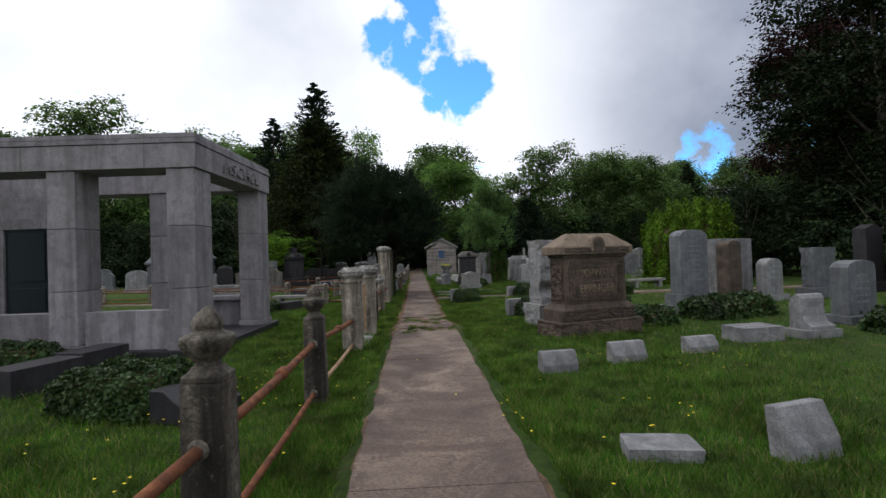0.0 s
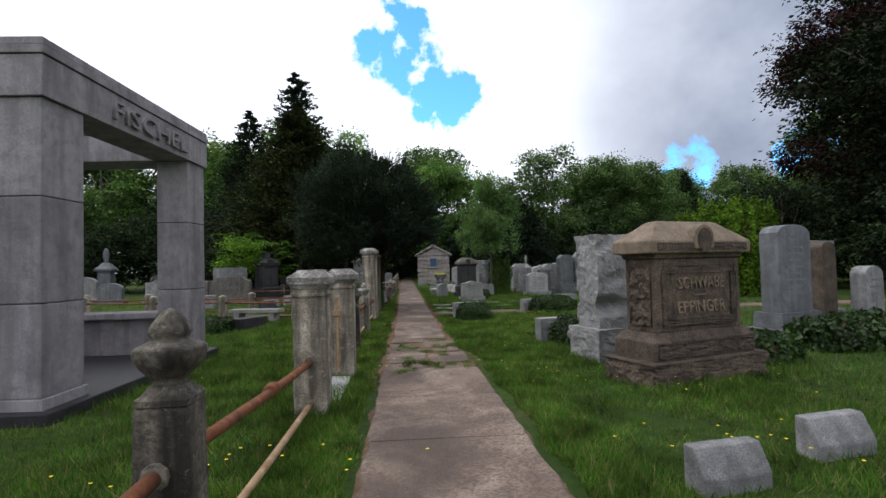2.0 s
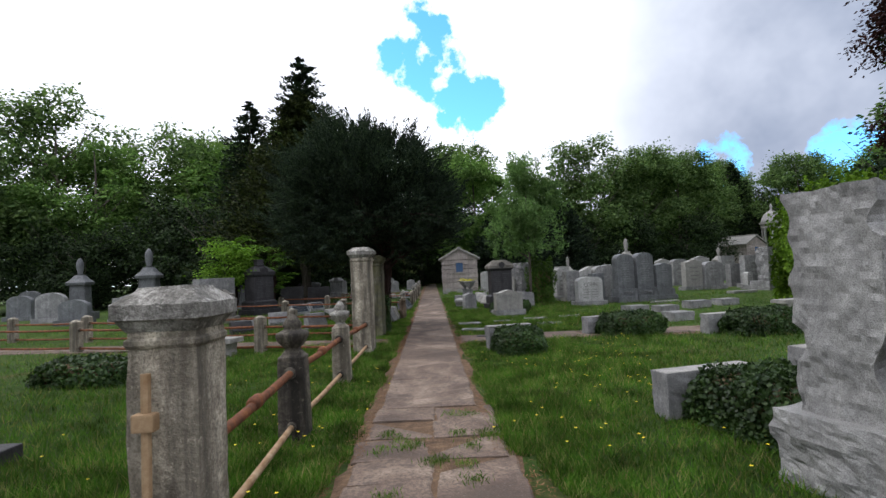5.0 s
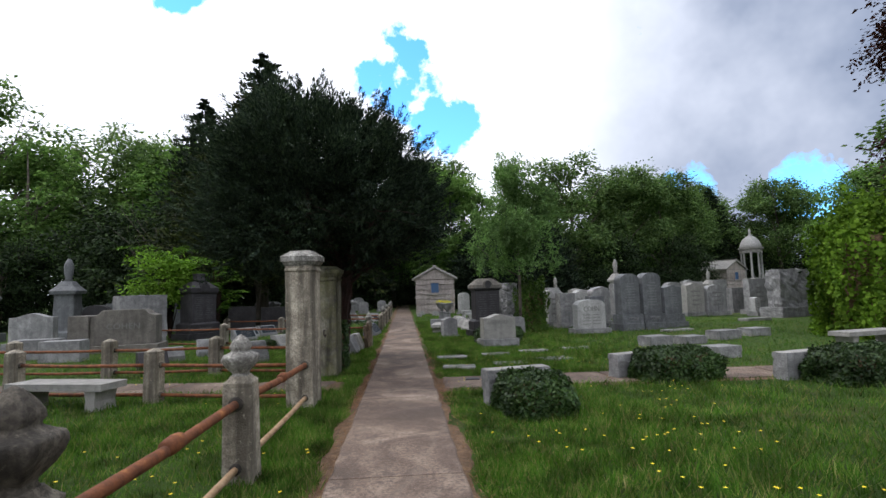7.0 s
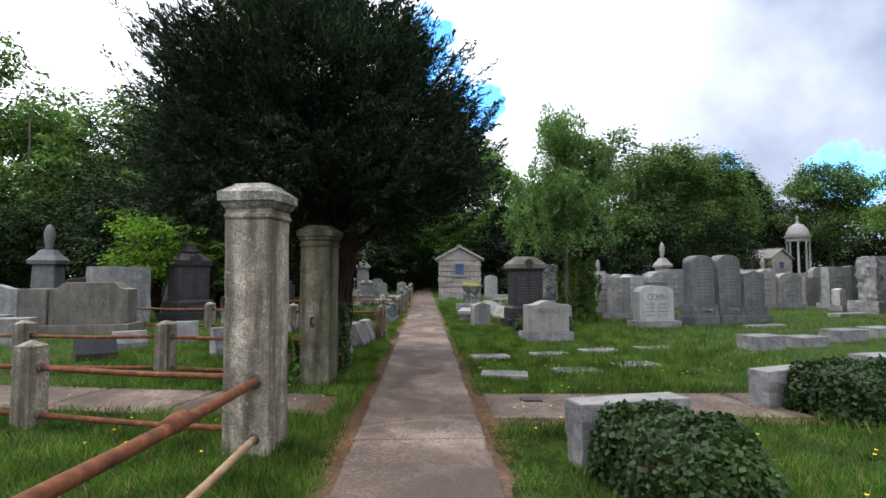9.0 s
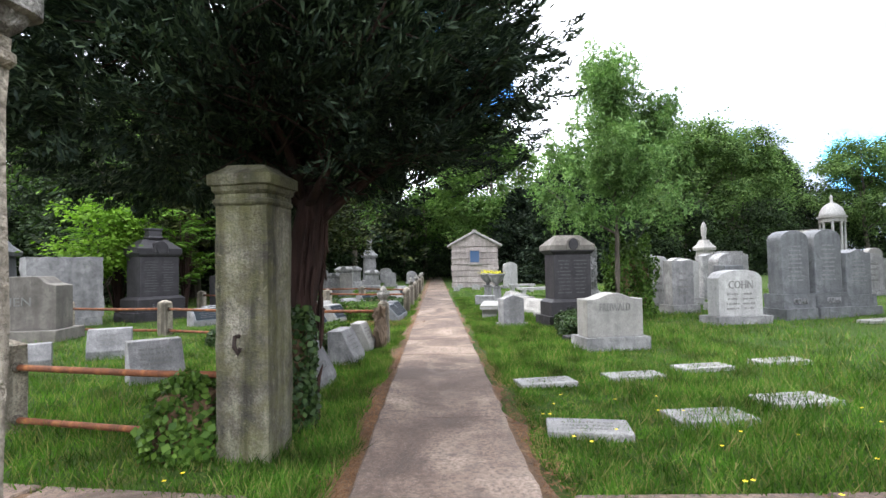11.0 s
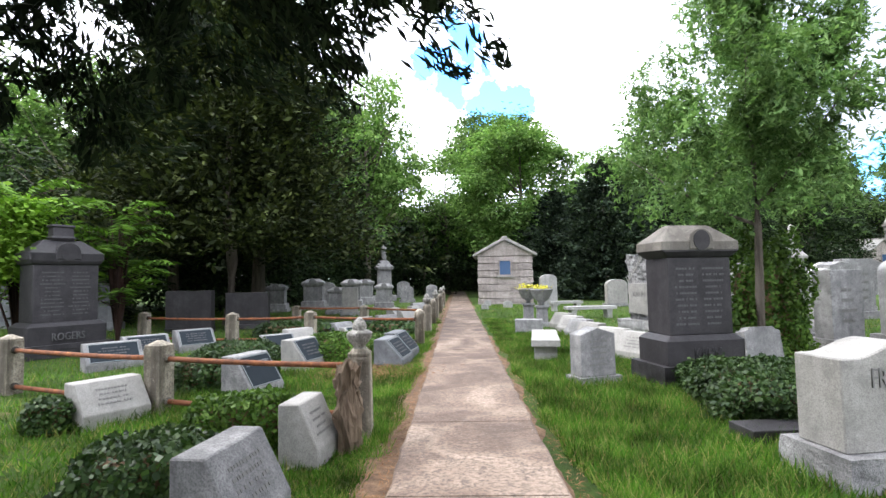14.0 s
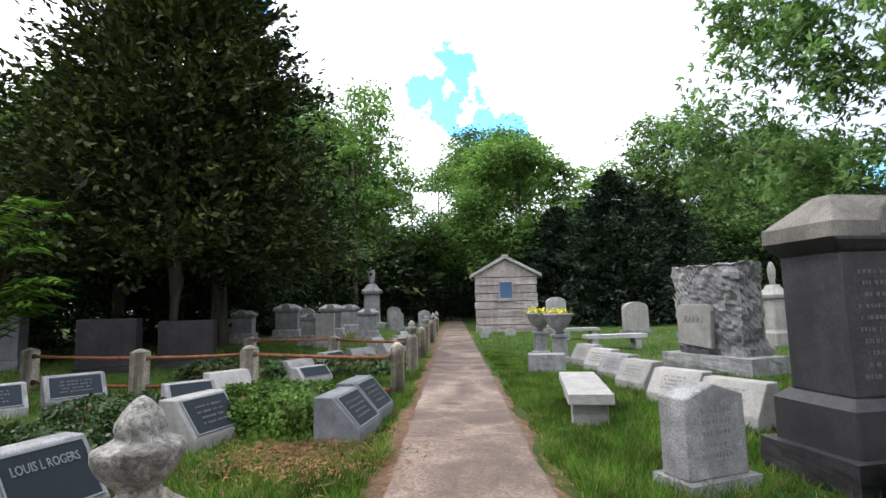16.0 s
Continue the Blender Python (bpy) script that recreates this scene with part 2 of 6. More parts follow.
M_RUST, M_RUSTPALE, M_CONC, M_SOIL, M_GROUND = rust(), rust_pale(), concrete(), soil(), ground_mat()
M_GRASS = leafy("grass blades", (0.030, 0.078, 0.008), (0.048, 0.120, 0.013), (0.072, 0.160, 0.018), (0.105, 0.165, 0.032), (0.230, 0.195, 0.085), trans=0.36, patch=2.0, low=0.26, high=1.55)
M_IVY = leafy("ivy leaves", (0.016, 0.036, 0.010), (0.028, 0.060, 0.014), (0.052, 0.088, 0.022), trans=0.18, rough=0.5, spec=0.25)
M_IVYLIGHT = leafy("fresh ivy leaves", (0.030, 0.065, 0.012), (0.060, 0.115, 0.020), (0.11, 0.18, 0.035), trans=0.25, rough=0.45)
M_OAK = leafy("oak leaves", (0.045, 0.085, 0.030), (0.090, 0.150, 0.050), (0.165, 0.240, 0.085), trans=0.4)
M_MAPLE = leafy("maple leaves", (0.065, 0.135, 0.034), (0.125, 0.220, 0.060), (0.205, 0.315, 0.095), trans=0.42)
M_GUM = leafy("sweetgum leaves", (0.070, 0.135, 0.045), (0.120, 0.205, 0.072), (0.195, 0.295, 0.115), trans=0.4)
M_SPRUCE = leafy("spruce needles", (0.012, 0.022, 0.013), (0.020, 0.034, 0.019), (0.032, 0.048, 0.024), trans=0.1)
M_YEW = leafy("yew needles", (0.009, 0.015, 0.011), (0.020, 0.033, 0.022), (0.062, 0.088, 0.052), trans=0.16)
# understory leaf colours lowered to stand in for deep shade below the canopies
M_UNDERSHADE = leafy("shade-darkened leaves", (0.008, 0.015, 0.007), (0.018, 0.032, 0.013), (0.045, 0.072, 0.027), trans=0.2)
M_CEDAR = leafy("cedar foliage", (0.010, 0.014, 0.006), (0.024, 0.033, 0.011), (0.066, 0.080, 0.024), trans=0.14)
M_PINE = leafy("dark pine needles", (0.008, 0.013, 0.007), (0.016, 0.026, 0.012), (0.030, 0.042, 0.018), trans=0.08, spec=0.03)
M_PURPLE = leafy("copper beech leaves", (0.020, 0.009, 0.011), (0.032, 0.013, 0.015), (0.050, 0.020, 0.020), trans=0.25)
M_BUSH = leafy("bright shrub leaves", (0.045, 0.092, 0.008), (0.088, 0.165, 0.014), (0.145, 0.240, 0.024), trans=0.25)
M_SUMAC = leafy("sumac leaves", (0.036, 0.080, 0.012), (0.070, 0.140, 0.020), (0.125, 0.225, 0.034), trans=0.35)
M_FRESH = leafy("fresh shrub leaves", (0.085, 0.170, 0.016), (0.140, 0.260, 0.028), (0.210, 0.350, 0.050), trans=0.4)
M_BARK = bark("grey bark", (0.055, 0.045, 0.036), (0.14, 0.12, 0.10))
# red bark hue, darkened so the colour includes the shade under the crown
M_REDBARK = bark("reddish shaggy bark darkened for shade", (0.015, 0.008, 0.007), (0.048, 0.024, 0.019))
M_IRON = plain("dark iron", (0.035, 0.024, 0.020), 0.7, 0.3)
M_BRONZE = plain("weathered bronze", (0.014, 0.020, 0.026), 0.95, 0.0)
M_BRONZEEDGE = plain("pale bronze rim", (0.17, 0.185, 0.19), 0.6, 0.0)
M_DOOR = plain("dark bronze door", (0.025, 0.035, 0.038), 0.4, 0.5)
M_LETTER = plain("shadowed lettering", (0.17, 0.165, 0.158), 0.9)
M_LETTERPALE = plain("pale lettering", (0.20, 0.20, 0.205), 0.9)
M_LETTERFAINT = plain("worn pale lettering", (0.088, 0.086, 0.090), 0.9)
M_FLOWER = plain("yellow petals", (0.75, 0.58, 0.02), 0.6, 0, 0.1)
M_GLASS = plain("stained window glass", (0.05, 0.10, 0.20), 0.12)
M_DEADWOOD = bark("dead wood", (0.075, 0.052, 0.036), (0.24, 0.18, 0.13))
M_MULCH = leafy("dry needles", (0.105, 0.050, 0.024), (0.17, 0.088, 0.044), (0.24, 0.145, 0.078), trans=0.05, rough=0.9)
M_SOILCAP = plain("flowers in the urn", (0.55, 0.5, 0.05), 0.8)


# ---- building blocks ----
def mesh_from(bm, name, smooth=False):
    me = bpy.data.meshes.new(name)
    bmesh.ops.recalc_face_normals(bm, faces=bm.faces)
    bm.to_mesh(me)
    bm.free()
    if smooth:
        me.polygons.foreach_set("use_smooth", [True] * len(me.polygons))
    return me


def part(name, bm, material, parent, label="", smooth=False):
    me = mesh_from(bm, name, smooth) if isinstance(bm, bmesh.types.BMesh) else bm
    if not me.materials:
        me.materials.append(material)
    ob = new(name, me)
    ob.parent = parent
    return tagged(ob, label)


def thing(name, x, y, yaw=0, label="", category="", group="", z=0.0, kind="", tilt=0.0):
    ob = new(name)
    ob.empty_display_size = 0.1
    ob.matrix_world = pose(x, y, z, tilt, 0, yaw)
    return tagged(ob, label, category, group, kind)


def solid(name, bm, material, label, category="", group="", kind="", m=None, smooth=False):
    me = mesh_from(bm, name, smooth) if isinstance(bm, bmesh.types.BMesh) else bm
    if not me.materials:
        me.materials.append(material)
    ob = new(name, me)
    if m is not None:
        ob.matrix_world = m
    return tagged(ob, label, category, group, kind)


def box(x0, x1, y0, y1, z0, z1, bevel=0.008, bm=None):
    bm = bm or bmesh.new()
    r = bmesh.ops.create_cube(bm, size=1, matrix=Matrix.LocRotScale(((x0 + x1) / 2, (y0 + y1) / 2, (z0 + z1) / 2), None, (x1 - x0, y1 - y0, z1 - z0)))
    if bevel:
        es = list({e for v in r["verts"] for e in v.link_edges})
        bmesh.ops.bevel(bm, geom=es, offset=bevel, segments=2, profile=0.6, affect="EDGES")
    return bm


def prism(outline, y0, y1, bevel=0.006, bm=None):
    """An outline in x and z, drawn out from y0 to y1."""
    bm = bm or bmesh.new()
    a = [bm.verts.new((x, y0, z)) for x, z in outline]
    b = [bm.verts.new((x, y1, z)) for x, z in outline]
    n = len(a)
    fs = [bm.faces.new(a), bm.faces.new(b[::-1])]
    fs += [bm.faces.new((a[i], b[i], b[(i + 1) % n], a[(i + 1) % n])) for i in range(n)]
    bmesh.ops.recalc_face_normals(bm, faces=fs)
    if bevel:
        es = [e for e in {e for f in fs for e in f.edges} if e.calc_face_angle(0) > 0.5]
        bmesh.ops.bevel(bm, geom=es, offset=bevel, segments=1, affect="EDGES")
    return bm


def loft(rings, power=2.0, seg=24, bm=None):
    """Rounded square or round body: rings of (z, half width, half depth)."""
    bm = bm or bmesh.new()
    rows = []
    for z, a, b, *p in rings:
        p = p[0] if p else power
        row = []
        for i in range(seg):
            t = 2 * math.pi * (i + 0.5) / seg
            c, s = math.cos(t), math.sin(t)
            row.append(bm.verts.new((math.copysign(abs(c) ** (2 / p), c) * a, math.copysign(abs(s) ** (2 / p), s) * b, z)))
        rows.append(row)
    for r, q in zip(rows, rows[1:]):
        for i in range(seg):
            bm.faces.new((r[i], r[(i + 1) % seg], q[(i + 1) % seg], q[i]))
    bm.faces.new(rows[0][::-1])
    bm.faces.new(rows[-1])
    return bm


def tube(pts, radii, seg=8, bm=None):
    bm = bm or bmesh.new()
    pts = [Vector(p) for p in pts]
    rows = []
    for i, p in enumerate(pts):
        d = (pts[min(i + 1, len(pts) - 1)] - pts[max(i - 1, 0)]).normalized()
        q = d.to_track_quat("Z", "Y")
        r = radii[i] if isinstance(radii, (list, tuple)) else radii
        rows.append([bm.verts.new(p + q @ Vector((math.cos(2 * math.pi * j / seg) * r, math.sin(2 * math.pi * j / seg) * r, 0))) for j in range(seg)])
    for r, q in zip(rows, rows[1:]):
        for j in range(seg):
            bm.faces.new((r[j], r[(j + 1) % seg], q[(j + 1) % seg], q[j]))
    bm.faces.new(rows[0][::-1])
    bm.faces.new(rows[-1])
    return bm


def rock(x0, x1, y0, y1, z0, z1, amp, cuts=9, scale=3.0, seed=0, faces="xyXYZ", bm=None):
    """A block whose named faces are left rough from the chisel."""
    bm = bm or bmesh.new()
    r = bmesh.ops.create_cube(bm, size=1, matrix=Matrix.LocRotScale(((x0 + x1) / 2, (y0 + y1) / 2, (z0 + z1) / 2), None, (x1 - x0, y1 - y0, z1 - z0)))
    es = list({e for v in r["verts"] for e in v.link_edges})
    bmesh.ops.subdivide_edges(bm, edges=es, cuts=cuts, use_grid_fill=True)
    eps = 1e-4
    for v in bm.verts:
        c = v.co
        inside = lambda t, a, b: min(t - a, b - t) / (b - a)
        n = noise.noise(c * scale + Vector((seed * 7.1, seed * 3.3, 0))) * 0.65 + noise.noise(c * scale * 2.7 + Vector((0, seed * 5.7, 9))) * 0.35
        step = round(n * 3.5) / 3.5 * 0.3 + n * 0.7 + 0.25 * noise.noise(c * scale * 6.1)
        d = amp * (step - 0.25)
        if "x" in faces and c.x < x0 + eps:
            v.co.x -= d
        elif "X" in faces and c.x > x1 - eps:
            v.co.x += d
        if "y" in faces and c.y < y0 + eps:
            v.co.y -= d
        elif "Y" in faces and c.y > y1 - eps:
            v.co.y += d
        if "Z" in faces and c.z > z1 - eps:
            v.co.z += d * 0.5
    return bm


TEXTS = {}


def prepare_texts(words):
    """Lettering as meshes, in Blender's own font, one unit high."""
    made = []
    for w in words:
        cu = bpy.data.curves.new("lettering", "FONT")
        cu.body, cu.align_x, cu.align_y, cu.extrude, cu.resolution_u = w, "CENTER", "CENTER", 0.08, 2
        made.append((w, new("lettering_source", cu)))
    dg = bpy.context.evaluated_depsgraph_get()
    for w, ob in made:
        TEXTS[w] = bpy.data.meshes.new_from_object(ob.evaluated_get(dg))
    for w, ob in made:
        cu = ob.data
        bpy.data.objects.remove(ob)
        bpy.data.curves.remove(cu)


def lettering(word, width, height, at, parent, material, lean=90, yaw=0, depth=0.012, name="lettering"):
    me = TEXTS[word].copy()
    co = np.zeros(len(me.vertices) * 3)
    me.vertices.foreach_get("co", co)
    co = co.reshape(-1, 3)
    lo, hi = co.min(0), co.max(0)
    co = (co - (lo + hi) / 2) / (hi - lo) * np.array((width, height, depth))
    me.vertices.foreach_set("co", co.ravel())
    me.materials.clear()
    me.materials.append(material)
    ob = new(name, me)
    ob.parent = parent
    ob.matrix_basis = pose(*at, lean, 0, yaw)
    return ob


prepare_texts(("FISCHEL", "SCHWABE", "EPPINGER", "FREIWALD", "COHN", "COHEN", "LOUIS L ROGERS", "ROGERS", "KAHN"))


def inscription(width, height, rows, at, parent, material, lean=90, yaw=0, seed=0, cols=1):
    """Lines of carving too worn to read: bars of their size."""
    rng = random.Random(seed)
    bm = bmesh.new()
    for c in range(cols):
        cx = (c - (cols - 1) / 2) * width / cols
        for i in range(rows):
            half = width / cols * rng.uniform(0.25, 0.43)
            z = height / 2 - (i + 0.5) * height / rows
            t = height / rows * 0.17
            x = cx - half
            while x < cx + half - 0.01:
                w = rng.uniform(0.010, 0.030)
                box(x, min(x + w, cx + half), z - t, z + t, -0.004, 0.003, 0, bm)
                x += w + (0.010 if rng.random() < 0.8 else 0.03)
    ob = tagged(part("inscription", bm, material, parent), kind="stuff")
    ob.matrix_basis = pose(*at, lean, 0, yaw)
    return ob


# ---- leaves ----
def leaf_mesh(name, centre, along, normal, length, width, material, droop=0.15):
    """One mesh of many small leaves; arrays of places, directions and sizes."""
    n = len(centre)
    along = along / (np.linalg.norm(along, axis=1, keepdims=True) + 1e-9)
    side = np.cross(along, normal)
    side /= np.linalg.norm(side, axis=1, keepdims=True) + 1e-9
    up = np.cross(side, along)
    L = np.broadcast_to(np.asarray(length, float), (n,))[:, None]
    W = np.broadcast_to(np.asarray(width, float), (n,))[:, None]
    v = np.empty((n, 4, 3))
    v[:, 0] = centre - along * L * 0.5
    v[:, 1] = centre - side * W * 0.5 - up * W * droop
    v[:, 2] = centre + along * L * 0.5 - up * L * droop
    v[:, 3] = centre + side * W * 0.5 - up * W * droop
    me = bpy.data.meshes.new(name)
    me.vertices.add(n * 4)
    me.vertices.foreach_set("co", v.ravel())
    me.loops.add(n * 4)
    me.loops.foreach_set("vertex_index", np.arange(n * 4, dtype=np.int32))
    me.polygons.add(n)
    me.polygons.foreach_set("loop_start", np.arange(n, dtype=np.int32) * 4)
    me.update(calc_edges=True)
    me.materials.append(material)
    return me


def unit(rng, n):
    d = rng.normal(size=(n, 3))
    return d / np.linalg.norm(d, axis=1, keepdims=True)


# ---- ground and paths ----
def path_x(y):
    """Middle of the path at y."""
    return 0.5 - 0.042 * y


def spread(fine0, fine1, step, far):
    a = list(np.arange(fine0, fine1 + step / 2, step))
    lo, hi, d = [], [], step
    x = fine0
    while x > -far:
        d *= 1.5
        x -= d
        lo.append(x)
    x, d = fine1, step
    while x < far:
        d *= 1.5
        x += d
        hi.append(x)
    return lo[::-1] + a + hi


def ground_z(x, y):
    z = 0.03 * noise.noise(Vector((x * 0.45, y * 0.45, 0.3))) + 0.012 * noise.noise(Vector((x * 1.7, y * 1.7, 2.0)))
    near = min(1.0, max(0.0, (abs(x - path_x(y)) - 0.75) / 0.8))
    return z * near - 0.012


def lay_ground():
    xs, ys = spread(-14, 14, 0.4, 900), spread(-6, 48, 0.4, 900)
    verts = [(x, y, ground_z(x, y)) for y in ys for x in xs]
    w = len(xs)
    faces = [(j * w + i, j * w + i + 1, (j + 1) * w + i + 1, (j + 1) * w + i) for j in range(len(ys) - 1) for i in range(w - 1)]
    me = bpy.data.meshes.new("ground")
    me.from_pydata(verts, [], faces)
    me.polygons.foreach_set("use_smooth", [True] * len(faces))
    solid("ground", me, M_GROUND, "green lawn of the cemetery", "ground", kind="structure")


lay_ground()


def strip(name, centre, half, y0, y1, z, material, label, ragged=0.12, across=False):
    """A ragged strip of bare soil lying on the lawn."""
    bm = bmesh.new()
    prev = None
    n = int((y1 - y0) / 0.15)
    for i in range(n + 1):
        y = y0 + (y1 - y0) * i / n
        c = centre(y)
        a = half + ragged * noise.noise(Vector((y * 1.3, 3.1, 0))) + 0.5 * ragged * noise.noise(Vector((y * 5, 1.1, 0)))
        b = half + ragged * noise.noise(Vector((y * 1.3, 8.4, 0))) + 0.5 * ragged * noise.noise(Vector((y * 5, 6.1, 0)))
        ps = ((c - a, y, z - 0.03), (c - a + 0.1, y, z), (c + b - 0.1, y, z), (c + b, y, z - 0.03))
        row = [bm.verts.new((p[1], p[0], p[2]) if across else p) for p in ps]
        if prev:
            for k in range(3):
                bm.faces.new((prev[k], prev[k + 1], row[k + 1], row[k]))
        prev = row
    return solid(name, bm, material, label, "path edge", kind="structure")


strip("path_bed", lambda y: path_x(y) - (0.19 if y > 20 else 0.12 if y > 11.5 else 0.05), 0.70, -7, 70, 0.006, M_SOIL, "bare brown soil along the concrete path", 0.14)
strip("side_path_bed", lambda x: 18.05 + 0.0 * x, 0.62, 0.0, 30, 0.004, M_SOIL, "bare soil along the side path", 0.1, True)
strip("side_path_bed", lambda x: 18.15 - 0.12 * (x + 1.5), 0.5, -24, -1.2, 0.004, M_SOIL, "bare soil along the side path", 0.1, True)


# ---- trees ----
def limbs(H, r0, spec, rng, lean=(0, 0)):
    """A tapered trunk and limbs. spec: rows of (start height share, bearing, length, rise)."""
    bm = bmesh.new()
    pts = [(lean[0] * t + 0.05 * H * 0.1 * rng.normal(), lean[1] * t + 0.005 * H * rng.normal(), H * t) for t in np.linspace(0, 1, 7)]
    pts[0] = (0, 0, -0.05)
    tube(pts, [r0 * 1.35] + [r0 * (1 - 0.85 * t) for t in np.linspace(0.1, 1, 6)], 9, bm)
    for s, b, length, rise in spec:
        i = s * 6
        k = int(i)
        p0 = Vector(pts[k]).lerp(Vector(pts[min(6, k + 1)]), i - k)
        d = Vector((math.cos(b), math.sin(b), rise + 0.3))
        q = [p0 + d * (length * t) + Vector((rng.normal() * 0.04, rng.normal() * 0.04, 0.12 * length * t * t)) * (t > 0) for t in (0, 0.3, 0.65, 1)]
        r = r0 * (1 - 0.8 * s) * 0.55
        tube(q, [r, r * 0.75, r * 0.5, r * 0.15], 6, bm)
    return bm


def lobes_crown(name, lobes, per, leaf, material, seed, flat=0.8, inner=0.25):
    """Leaves gathered in layered clumps over the shells of several lobes (x, y, z, radius)."""
    rng = np.random.default_rng(seed)
    C, A, N = [], [], []
    m = 24
    for x, y, z, r in lobes:
        k = max(6, int(per * r * r * 0.52))
        d = unit(rng, k)
        d = d[(d[:, 2] > -0.75)]
        rad = r * (1 - inner * rng.random(len(d)) ** 2) * (1 + 0.18 * np.sin(d[:, 0:1] * 5 + d[:, 1:2] * 7 + x)[:, 0])
        rad = rad * np.where(rng.random(len(d)) < 0.16, rng.uniform(1.08, 1.34, len(d)), 1.0)
        cc = np.array((x, y, z)) + d * rad[:, None] * np.array((1, 1, flat))
        size = leaf * rng.uniform(0.8, 1.9, len(cc))
        off = rng.normal(size=(len(cc) * m, 3))
        flatness = np.array((1.0, 1.0, 0.42))
        P = np.repeat(cc, m, 0) + off * flatness * np.repeat(size, m)[:, None]
        P[:, 2] -= 0.18 * (off[:, 0] ** 2 + off[:, 1] ** 2) * np.repeat(size, m) * 0.6
        D = np.repeat(d, m, 0)
        C.append(P)
        A.append(off * np.array((1, 1, 0.2)) + D * 0.3 + rng.normal(size=P.shape) * 0.4 + np.array((0, 0, -0.3)))
        N.append(D * 0.25 + rng.normal(size=P.shape) * 0.45 + np.array((0, 0, 1.0)))
    C, A, N = np.concatenate(C), np.concatenate(A), np.concatenate(N)
    s = leaf * 0.82 * (0.6 + 0.7 * rng.random(len(C)))
    return leaf_mesh(name, C, A, N, s, s * 0.62, material)


def plumes(base, out, length, m, rng, fat=0.2, rise=0.35):
    """Feathered shoots: m needles along each arching axis, splayed from it. Returns places, directions, normals."""
    k = len(base)
    out = out / (np.linalg.norm(out, axis=1, keepdims=True) + 1e-9)
    f = rng.random((k, m)) ** 0.8
    P = base[:, None, :] + out[:, None, :] * (f * length[:, None])[..., None]
    P[..., 2] += rise * length[:, None] * f ** 2
    wide = fat * length[:, None] * (1.08 - f) ** 0.7
    P += rng.normal(size=(k, m, 3)) * wide[..., None] * np.array((1, 1, 0.6))
    A = out[:, None, :] + np.array((0, 0, rise)) * f[..., None] * 1.6 + rng.normal(size=(k, m, 3)) * 0.42
    N = np.array((0, 0, 1.0)) + rng.normal(size=(k, m, 3)) * 0.5
    return P.reshape(-1, 3), A.reshape(-1, 3), N.reshape(-1, 3)


def round_lobes(rng, H, R, low, n=22, big=0.42):
    """Lobes of a broad crown from height low to H with half width R."""
    out = []
    mid, half = (H + low) / 2, (H - low) / 2
    for i in range(n):
        d = unit(rng, 1)[0]
        r = R * big * rng.uniform(0.45, 1.1)
        k = rng.uniform(0.45, 1.05)
        out.append((d[0] * (R - r * 0.6) * k ** 0.5, d[1] * (R - r * 0.6) * k ** 0.5, mid + d[2] * (half - r * 0.6) * k ** 0.3, r))
    return out


def tree(name, label, H, R, low, leaf, mat, seed, per=42, n=22, r0=0.22, big=0.42, barkmat=None, category="tree"):
    rng = np.random.default_rng(seed)
    t = thing(name, 0, 0, 0, label, category, "trees of the cemetery")
    spec = [(rng.uniform(0.25, 0.8), rng.uniform(0, 6.28), R * rng.uniform(0.5, 0.8), rng.uniform(0.4, 0.9)) for _ in range(9)]
    part("trunk", limbs(H * 0.86, r0, spec, rng), barkmat or M_BARK, t, smooth=True)
    part("crown", lobes_crown("crown", round_lobes(rng, H, R, low, n, big), per, leaf, mat, seed + 5), mat, t)
    return t


def conifer(name, label, H, R, low, mat, seed, tiers=26, leaf=0.2, droop=0.25, power=0.9, per=30, wisps=9):
    """A conical tree: tiers of boughs, each a flat spray of needle tufts."""
    rng = np.random.default_rng(seed)
    t = thing(name, 0, 0, 0, label, "tree", "trees of the cemetery")
    part("trunk", limbs(H * 0.97, H * 0.016, [], rng), M_BARK, t, smooth=True)
    B, O, L = [], [], []
    for i in range(tiers):
        s = i / (tiers - 1)
        reach = R * (1 - s) ** power + 0.12
        for k in range(max(7, int(wisps * (1 - 0.55 * s)))):
            z = low + (H - low) * (s + rng.uniform(-0.7, 0.7) / tiers)
            b = rng.uniform(0, 6.283)
            lump = 1 + 0.22 * noise.noise(Vector((math.cos(b) * 1.6, math.sin(b) * 1.6, z * 0.55 + seed)))
            ln = reach * rng.uniform(0.62, 1.08) * lump
            out = np.array((math.cos(b), math.sin(b), 0))
            n = max(3, per // 12)
            q = np.linspace(0.25, 0.92, n) + rng.uniform(-0.06, 0.06, n)
            P = np.array((0, 0, z)) + out * (q * ln)[:, None]
            P[:, 2] += -droop * ln * q ** 1.5
            P += rng.normal(size=P.shape) * np.array((0.15, 0.15, 0.06)) * ln * 0.5
            B.append(P)
            O.append(out + rng.normal(size=P.shape) * np.array((0.5, 0.5, 0.15)))
            L.append(np.minimum(0.95, 0.30 * ln) * rng.uniform(0.7, 1.3, n) + 0.12)
    C, A, N = plumes(np.concatenate(B), np.concatenate(O), np.concatenate(L), 14, rng, 0.2, 0.3)
    s = leaf * (0.7 + 0.7 * rng.random(len(C)))
    part("crown", leaf_mesh("crown", C, A, N, s * 1.35, s * 0.6, mat), mat, t)
    return t


def put(proto, x, y, size=1.0, turn=0, tall=1.0):
    return copy_thing(proto, pose(x, y, 0, 0, 0, turn) @ Matrix.Diagonal((size, size, size * tall, 1)))


def place_first(proto, x, y, size=1.0, turn=0, tall=1.0):
    proto.matrix_basis = pose(x, y, 0, 0, 0, turn) @ Matrix.Diagonal((size, size, size * tall, 1))


